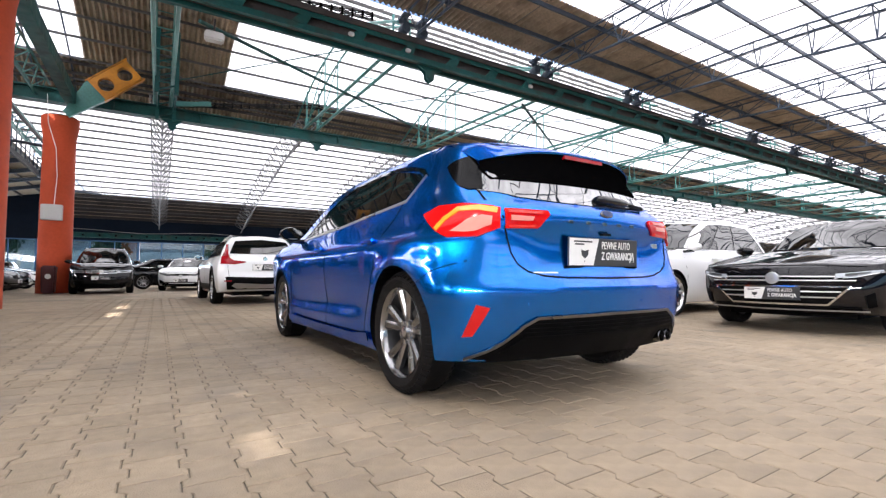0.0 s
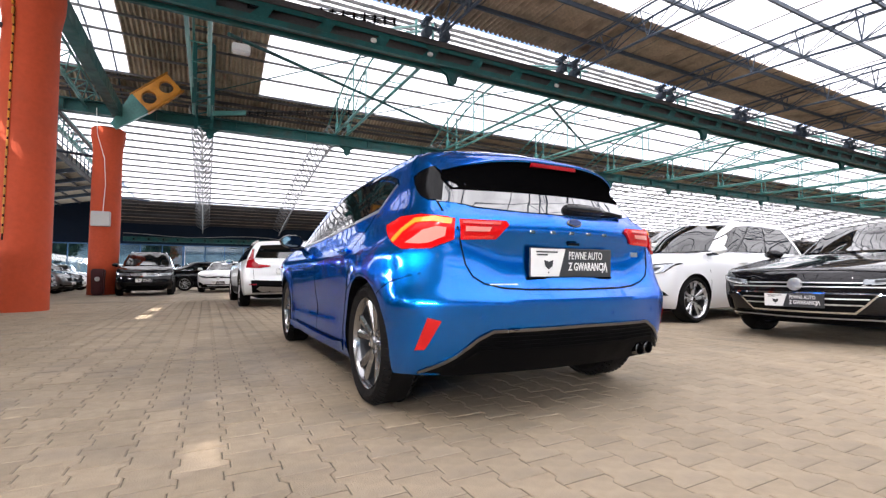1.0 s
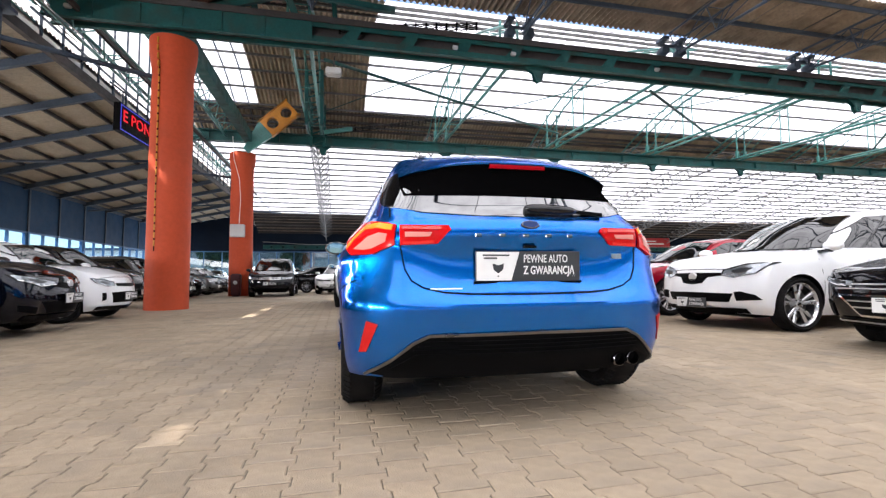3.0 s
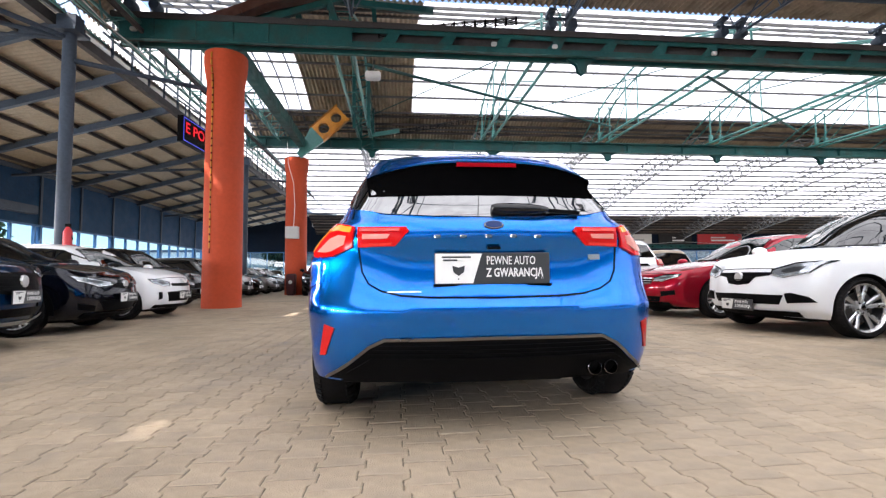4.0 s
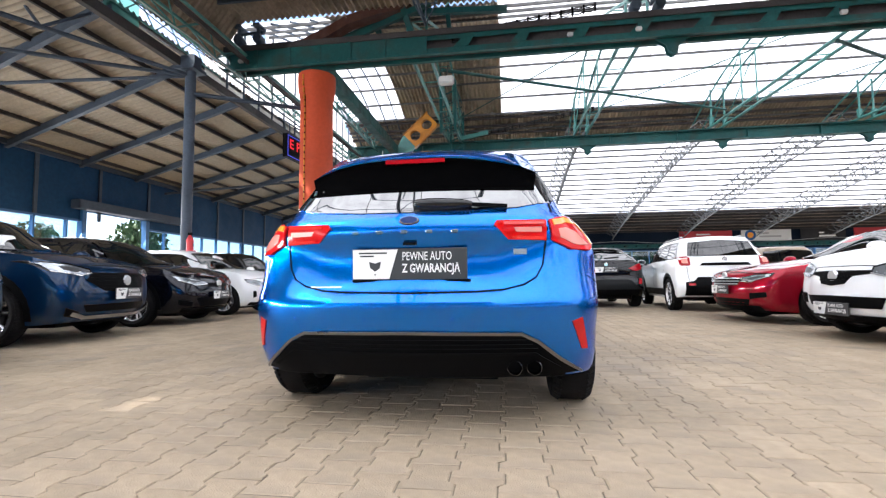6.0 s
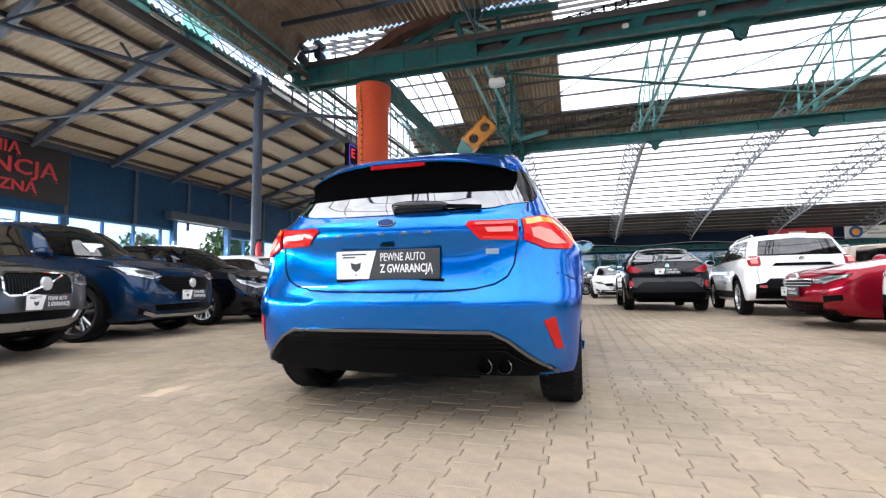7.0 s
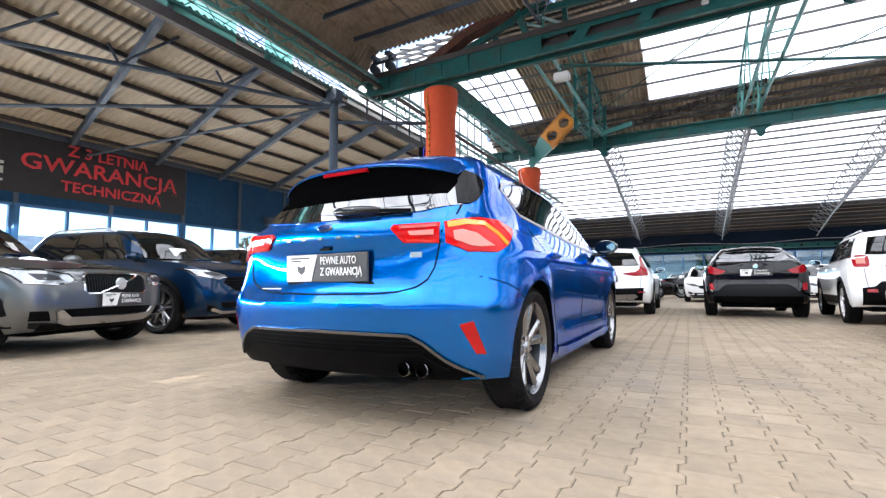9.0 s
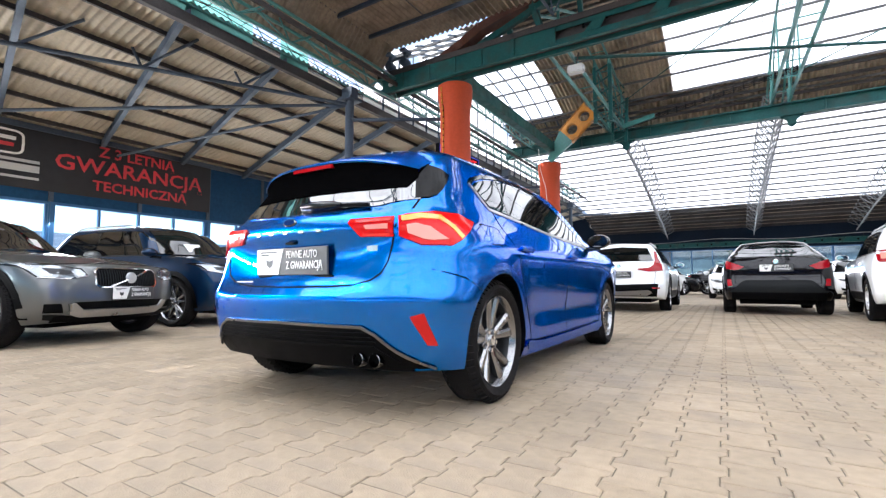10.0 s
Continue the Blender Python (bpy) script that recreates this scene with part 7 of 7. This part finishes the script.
# ---- banner, sign, bin, extinguisher ----
def words(root, name, text, size, m, mat, width=None, bold=0.002):
    me = text_mesh(text, size, 0.004, bold)
    co = np.empty(len(me.vertices) * 3)
    me.vertices.foreach_get("co", co)
    w = co[0::3].max() - co[0::3].min()
    sx = width / w if width else 1
    me.transform(Matrix.Translation((-co[0::3].min() * sx, 0, 0)) @ Matrix.Diagonal((sx, 1, 1, 1)))
    me.materials.clear()
    me.materials.append(mat)
    return part(name, me, None, root, m=m)


M_BANNER = material("black_banner_cloth", (0.012, 0.012, 0.014), 0.6, vary=0.2, scale=3)
M_REDPRINT = material("red_print", (0.55, 0.03, 0.04), 0.5, vary=0.1)
XB = X_WALL + 0.11
ban = thing("banner", pose(XB, 9.2, 3.45) @ Matrix.Diagonal((1, 1.22, 1.2, 1)), "black banner with red warranty lettering on wall", "banner")
bm = fresh()
n = 30
row = [[bm.verts.new((0.012 * math.sin(i * 0.9) + d, -0.16 - 7.44 * i / n, z)) for i in range(n + 1)] for z, d in ((0, 0), (0.75, 0.02), (1.5, 0))]
back = [[bm.verts.new((-0.03, -0.16 - 7.44 * i / n, z)) for i in range(n + 1)] for z in (0, 0.75, 1.5)]
for g in (row, back):
    for a, b in zip(g, g[1:]):
        for i in range(n):
            bm.faces.new((a[i], a[i + 1], b[i + 1], b[i]))
part("cloth", bm, M_BANNER, ban)
up = pose(0, 0, 0, 90, 0, 90)
# the wall faces +x: letters run towards +y as seen from the drive
for text, size, y, z, w in (("Z 3 LETNIĄ", 0.40, -3.33, 1.06, 2.0), ("GWARANCJĄ", 0.56, -4.25, 0.53, 3.8), ("TECHNICZNĄ", 0.38, -3.43, 0.12, 2.5)):
    words(ban, "lettering", text, size, pose(0.045, y, z) @ up, M_REDPRINT, w, 0.008)
bm = fresh()
for k in range(20):
    a0, a1 = math.pi * 0.5 * k / 5, math.pi * 0.5 * (k + 1) / 5
    cy, cz = -5.3, 1.08
    def rr_(a):
        return Vector((0.05, cy + 0.42 * math.copysign(abs(math.cos(a)) ** 0.4, math.cos(a)), cz + 0.28 * math.copysign(abs(math.sin(a)) ** 0.4, math.sin(a))))
    bar(bm, rr_(a0), rr_(a1), 0.05, 0.01, up=(1, 0, 0))
part("logo_outline", bm, M_WHITE, ban)
bm = fresh()
bar(bm, (0.05, -5.58, 1.01), (0.05, -5.05, 1.01), 0.09, 0.01, up=(1, 0, 0))
part("logo_stroke", bm, M_REDPRINT, ban)
bm = fresh()
bar(bm, (0.05, -5.52, 1.17), (0.05, -5.02, 1.17), 0.09, 0.01, up=(1, 0, 0))
part("logo_stroke", bm, M_WHITE, ban)
for z, h, w in ((0.40, 0.17, 1.6), (0.22, 0.06, 1.5), (0.63, 0.07, 1.1)):
    bm = fresh()
    box(bm, 0.04, 0.05, -4.55 - w, -4.55, z, z + h)
    part("print_bar", bm, M_GREY, ban, smooth=0)

led = thing("led_sign", pose(-7.42, 13.45, 5.24, 0, 0, 86), "black LED sign with red running text", "sign")
bm = fresh()
box(bm, -0.1, 2.9, -0.09, 0.09, 0, 0.86)
part("housing", bm, M_BLACK, led, smooth=0)
bm = fresh()
for x0, x1, z0, z1 in ((-0.06, 2.86, 0.04, 0.065), (-0.06, 2.86, 0.795, 0.82), (-0.06, -0.035, 0.065, 0.795), (2.835, 2.86, 0.065, 0.795)):
    box(bm, x0, x1, -0.1, -0.088, z0, z1)
part("light_border", bm, glow("violet_border", (0.10, 0.12, 1.0), 0.25), led, smooth=0)
words(led, "lettering", "E PON-PT", 0.5, pose(0.08, -0.098, 0.25) @ pose(0, 0, 0, 90, 0, 0), glow("red_led", (1.0, 0.004, 0.015), 0.3), 2.6, 0.006)
bm = fresh()
for x in (0.2, 2.4):
    rod(bm, (x, 0, 0.86), (x, 0, 1.3), 0.025, 6)
rod(bm, (-0.5, 0, 1.3), (3.0, 0, 1.3), 0.03, 6)
part("hanger", bm, M_BLUE_ST, led)

tub = thing("litter_bin", pose(-5.2, 19.3, 0), "dark red litter bin with round white sign", "bin")
bm = fresh()
box(bm, -0.21, 0.21, -0.18, 0.18, 0, 0.98)
for v in bm.verts:
    if v.co.z < 0.1:
        v.co.x *= 0.86
        v.co.y *= 0.86
bmesh.ops.bevel(bm, geom=bm.edges[:], offset=0.05, segments=3, affect="EDGES")
part("tub", bm, material("maroon_plastic", (0.07, 0.012, 0.015), 0.45, vary=0.2), tub)
bm = fresh()
lathe(bm, [(0.001, -0.006), (0.085, -0.006), (0.085, 0.01)], 20, "y", at=(0, -0.18, 0.6))
part("round_sign", bm, M_WHITE, tub)

ext = thing("fire_extinguisher", pose(-7.42, 8.5, 1.35), "red fire extinguisher on the steel post", "extinguisher")
bm = fresh()
lathe(bm, [(0.001, 0), (0.08, 0.005), (0.085, 0.05), (0.085, 0.42), (0.05, 0.5), (0.03, 0.53), (0.001, 0.53)], 20)
part("cylinder", bm, M_REDPRINT, ext)
bm = fresh()
box(bm, -0.05, 0.05, -0.02, 0.02, 0.53, 0.6)
rod(bm, (0.03, 0, 0.55), (0.1, 0, 0.25), 0.012, 6)
part("valve", bm, M_BLACK, ext)
bm = fresh()
box(bm, -0.11, 0.11, 0.08, 0.1, 0.1, 0.16)
part("bracket", bm, M_REDPRINT, ext)

# hoardings on the far wall, and the beam and cable under them
for x0, x1, z0, z1, mt, lab in ((16.0, 20.4, 3.95, 5.05, M_REDPRINT, "red advertising hoarding on far wall"), (21.2, 25.2, 3.95, 5.0, M_WHITE, "white hoarding with round blue mark"),
                                (26.0, 29.5, 3.9, 5.0, M_BANNER, "dark advertising hoarding on far wall"), (30.2, 35, 3.9, 5.0, M_REDPRINT, "long red hoarding on far wall")):
    h = thing("hoarding", pose(0, Y_FAR - 0.42, 0), lab, "hoarding", "hoardings")
    bm = fresh()
    box(bm, x0, x1, -0.04, 0.1, z0, z1)
    part("panel", bm, mt, h, smooth=0)
    for za, zb, xb in ((0.3, 0.45, 0.8), (0.6, 0.72, 1.8)):
        bm = fresh()
        box(bm, x0 + 1.4, max(x1 - xb, x0 + 1.8), -0.05, -0.04, z0 + za, z0 + zb)
        part("print_bar", bm, M_WHITE if mt is not M_WHITE else M_GREY, h, smooth=0)
    if mt is M_WHITE:
        for r, m_, d in ((0.46, material("blue_print", (0.02, 0.12, 0.35), 0.5, vary=0.1), 0.048), (0.26, M_AMBER, 0.055)):
            bm = fresh()
            lathe(bm, [(0.001, -d), (r, -d), (r, -0.03)], 24, "y", at=(x0 + 0.7, 0, z0 + 0.52))
            part("round_mark", bm, m_, h)
beam = thing("wall_beam", pose(0, Y_FAR - 0.5, 3.5), "dark teal riveted beam along the far wall", "beam")
bm = fresh()
box(bm, -7.5, 100, -0.03, 0.03, 0, 0.34)
part("web", bm, M_TEAL, beam, smooth=0)
for z in (0.0, 0.34):
    bm = fresh()
    box(bm, -7.5, 100, -0.14, 0.14, z - 0.02, z + 0.02)
    part("flange", bm, M_TEAL, beam, smooth=0)
for k in range(60):
    bm = fresh()
    lathe(bm, [(0.001, -0.036), (0.07, -0.036), (0.07, -0.02)], 12, "y", at=(-6.8 + 1.0 * k, 0, 0.17))
    part("web_hole", bm, M_BLACK, beam)
bm = fresh()
pts = [(-7.5 + 1.5 * i, -0.06, 0.62 - 0.22 * math.sin(i * math.pi / 6) ** 2) for i in range(50)]
for p, q in zip(pts, pts[1:]):
    rod(bm, p, q, 0.022, 5)
part("cable", bm, M_GREY, beam, "pale sagging cable")
for k in range(9):
    bm = fresh()
    rod(bm, (-7.5 + 9 * k, -0.06, 0.3), (-7.5 + 9 * k, -0.06, 0.66), 0.02, 6)
    part("cable_hook", bm, M_PURLIN, beam)

# ---- outside the windows ----
M_LEAF = material("leaves", (0.05, 0.10, 0.025), 0.7, vary=0.4, scale=3)
M_BARK = material("bark", (0.08, 0.06, 0.045), 0.9, vary=0.3)


def tree(x, y, h, seed):
    rng = random.Random(seed)
    root = thing("tree", pose(x, y, 0), "leafy green tree outside the hall windows", "tree", "trees outside")
    bm = fresh()
    rod(bm, (0, 0, 0), (0.1, 0, h * 0.5), 0.18, 8, 0.1)
    for i in range(6):
        a = i * 1.05
        rod(bm, (0.05, 0, h * 0.3 + i * 0.2), (math.cos(a) * h * 0.22, math.sin(a) * h * 0.22, h * 0.55 + i * 0.25), 0.06, 5, 0.02)
    part("trunk", bm, M_BARK, root)
    vs, fs = [], []
    for i in range(1400):
        a, u, r = rng.uniform(0, math.tau), rng.uniform(-1, 1), rng.random() ** 0.5
        lump = 1 + 0.3 * math.sin(a * 3 + seed) * math.cos(u * 4)
        c = Vector((math.cos(a) * math.sqrt(1 - u * u) * r * h * 0.3 * lump, math.sin(a) * math.sqrt(1 - u * u) * r * h * 0.3 * lump, h * 0.65 + u * r * h * 0.33))
        q = Euler((rng.uniform(0, 6), rng.uniform(0, 6), rng.uniform(0, 6))).to_matrix()
        k = len(vs)
        s = rng.uniform(0.1, 0.22)
        vs += [c + q @ Vector(p) * s for p in ((-1, -0.5, 0), (1, -0.5, 0.1), (0.9, 0.6, 0), (-0.8, 0.5, 0.15))]
        fs.append((k, k + 1, k + 2, k + 3))
    me = bpy.data.meshes.new("crown")
    me.from_pydata(vs, [], fs)
    me.materials.append(M_LEAF)
    part("crown", me, None, root)


for i, (x, y, h) in enumerate(((-40, 2, 5), (-27, 29, 6), (-41, 33, 6.5), (-14, 52, 6), (-6, 54, 5), (4, 55, 6), (16, 54, 5))):
    tree(x, y, h, i + 3)
shed = thing("shed", pose(-32, 8, 0), "long pale shed with blue roof outside", "building")
bm = fresh()
box(bm, -3, 3, -22, 30, 0, 2.6)
part("wall", bm, M_OUT, shed, smooth=0)
bm = fresh()
v = [bm.verts.new(p) for p in ((-3.3, -22.3, 2.6), (3.3, -22.3, 2.6), (0, -22.3, 3.7), (-3.3, 30.3, 2.6), (3.3, 30.3, 2.6), (0, 30.3, 3.7))]
for f in ((0, 1, 2), (5, 4, 3), (0, 3, 4, 1), (1, 4, 5, 2), (2, 5, 3, 0)):
    bm.faces.new([v[i] for i in f])
part("roof", bm, M_BLUE_ST, shed, smooth=0)
far = thing("shed", pose(18, 60, 0), "long grey shed beyond the far windows", "building")
bm = fresh()
box(bm, -50, 45, -3, 3, 0, 4.2)
part("wall", bm, M_OUT, far, smooth=0)
bm = fresh()
box(bm, -50.3, 45.3, -3.3, 3.3, 4.2, 4.5)
part("roof", bm, M_BLUE_ST, far, smooth=0)

# ---- pavers ----
PL, PW = 0.20, 0.165


def paver_mesh(name, items):
    """I-shaped interlocking pavers, with worn chamfered edges; items: x, y, lift, tip."""
    g, e, d = 0.0024, 0.0125, PW / 2
    half = [(0.0, d + e), (0.040, d + e), (0.060, d - e), (0.140, d - e), (0.160, d + e), (0.20, d + e)]
    out = [(x - g, min(max(y, g), PL - g) - PL / 2) for y, x in half] + [(-x + g, min(max(y, g), PL - g) - PL / 2) for y, x in reversed(half)]
    o = np.array(out)
    inner = o - np.sign(o) * np.array([0.0045, 0.0045]) * np.where(np.abs(o) > 0.03, 1, 0)
    n = len(o)
    base = np.concatenate([np.c_[o, np.full(n, -0.014)], np.c_[o, np.full(n, -0.0028)], np.c_[inner, np.zeros(n)]])
    faces = [(i, (i + 1) % n, n + (i + 1) % n, n + i) for i in range(n)] + [(n + i, n + (i + 1) % n, 2 * n + (i + 1) % n, 2 * n + i) for i in range(n)] + [tuple(range(2 * n, 3 * n))]
    vs, fs = [], []
    for k, (x, y, lift, tx, ty) in enumerate(items):
        v = base.copy()
        v[:, 2] += lift + v[:, 0] * tx + v[:, 1] * ty
        v[:, 0] += x
        v[:, 1] += y
        vs.append(v)
        fs += [tuple(i + k * 3 * n for i in f) for f in faces]
    me = bpy.data.meshes.new(name)
    me.from_pydata(np.concatenate(vs).tolist(), [], fs)
    me.materials.append(M_PAVER)
    return me


def paver_material():
    mt = material("concrete_paver_piece", (0.345, 0.270, 0.185), 0.82, vary=0.22, scale=5, bump=0.5, bump_scale=150, spot=(0.19, 0.165, 0.14), spot_amount=0.5)
    nt = mt.node_tree
    bs = nt.nodes["Principled BSDF"]
    src = bs.inputs["Base Color"].links[0].from_socket
    geo, inf = nt.nodes.new("ShaderNodeNewGeometry"), nt.nodes.new("ShaderNodeObjectInfo")
    add = nt.nodes.new("ShaderNodeMath")
    add.operation = "ADD"
    nt.links.new(geo.outputs["Random Per Island"], add.inputs[0])
    nt.links.new(inf.outputs["Random"], add.inputs[1])
    fr = nt.nodes.new("ShaderNodeMath")
    fr.operation = "FRACT"
    nt.links.new(add.outputs[0], fr.inputs[0])
    mr = nt.nodes.new("ShaderNodeMapRange")
    mr.inputs["To Min"].default_value, mr.inputs["To Max"].default_value = 0.90, 1.08
    nt.links.new(fr.outputs[0], mr.inputs["Value"])
    sc = nt.nodes.new("ShaderNodeVectorMath")
    sc.operation = "SCALE"
    nt.links.new(src, sc.inputs[0])
    nt.links.new(mr.outputs[0], sc.inputs["Scale"])
    nt.links.new(sc.outputs[0], bs.inputs["Base Color"])
    return mt


M_PAVER = paver_material()
pave = tagged(new("pavement"), "sand-grey interlocking concrete pavers with open joints", "pavement", kind="structure")
rng = random.Random(5)
near, rest = [], []
for i in range(-62, 63):
    for j in range(-9, 66):
        x, y = i * PW, j * PL + (PL / 2 if i % 2 else 0)
        it = (x, y, rng.uniform(-0.0016, 0.0006), rng.uniform(-0.008, 0.008), rng.uniform(-0.008, 0.008))
        (near if -1.36 < x < 1.36 and -1.45 < y < 0.35 else rest).append(it)
one = paver_mesh("paver", [(0, 0, 0, 0, 0)])
for x, y, lift, tx, ty in near[:300]:
    ob = part("paver", one, None, pave)
    ob.location, ob.rotation_euler = (x, y, lift), (ty, -tx, 0)
rest += near[300:]
tagged(part("paver_field", paver_mesh("paver_field", rest), None, pave), kind="stuff")
far_slab = M_PAVE
nt = far_slab.node_tree
bs = nt.nodes["Principled BSDF"]
src = bs.inputs["Base Color"].links[0].from_socket
br = nt.nodes.new("ShaderNodeTexBrick")
br.inputs["Scale"].default_value = 1.0
br.inputs["Brick Width"].default_value, br.inputs["Row Height"].default_value, br.inputs["Mortar Size"].default_value = 0.2, 0.165, 0.006
br.inputs["Color1"].default_value, br.inputs["Color2"].default_value, br.inputs["Mortar"].default_value = (1, 1, 1, 1), (0.93, 0.93, 0.93, 1), (0.72, 0.72, 0.72, 1)
tc, mp = nt.nodes.new("ShaderNodeTexCoord"), nt.nodes.new("ShaderNodeMapping")
mp.inputs["Rotation"].default_value = (0, 0, radians(90))
nt.links.new(tc.outputs["Object"], mp.inputs["Vector"])
nt.links.new(mp.outputs[0], br.inputs["Vector"])
mx = nt.nodes.new("ShaderNodeMix")
mx.data_type, mx.blend_type = "RGBA", "MULTIPLY"
mx.inputs["Factor"].default_value = 1.0
nt.links.new(src, mx.inputs["A"])
nt.links.new(br.outputs["Color"], mx.inputs["B"])
nt.links.new(mx.outputs["Result"], bs.inputs["Base Color"])
bm = fresh()
XE, YA, YB = 62.5 * PW, -9.2 * PL, 66.1 * PL
box(bm, X_WALL, -XE, Y_BACK - 2, Y_FAR, -0.02, -0.0012)
box(bm, XE, 110, Y_BACK - 2, Y_FAR, -0.02, -0.0012)
box(bm, -XE, XE, Y_BACK - 2, YA, -0.02, -0.0012)
box(bm, -XE, XE, YB, Y_FAR, -0.02, -0.0012)
tagged(part("pavement_rest", bm, M_PAVE, pave, smooth=0), kind="stuff")
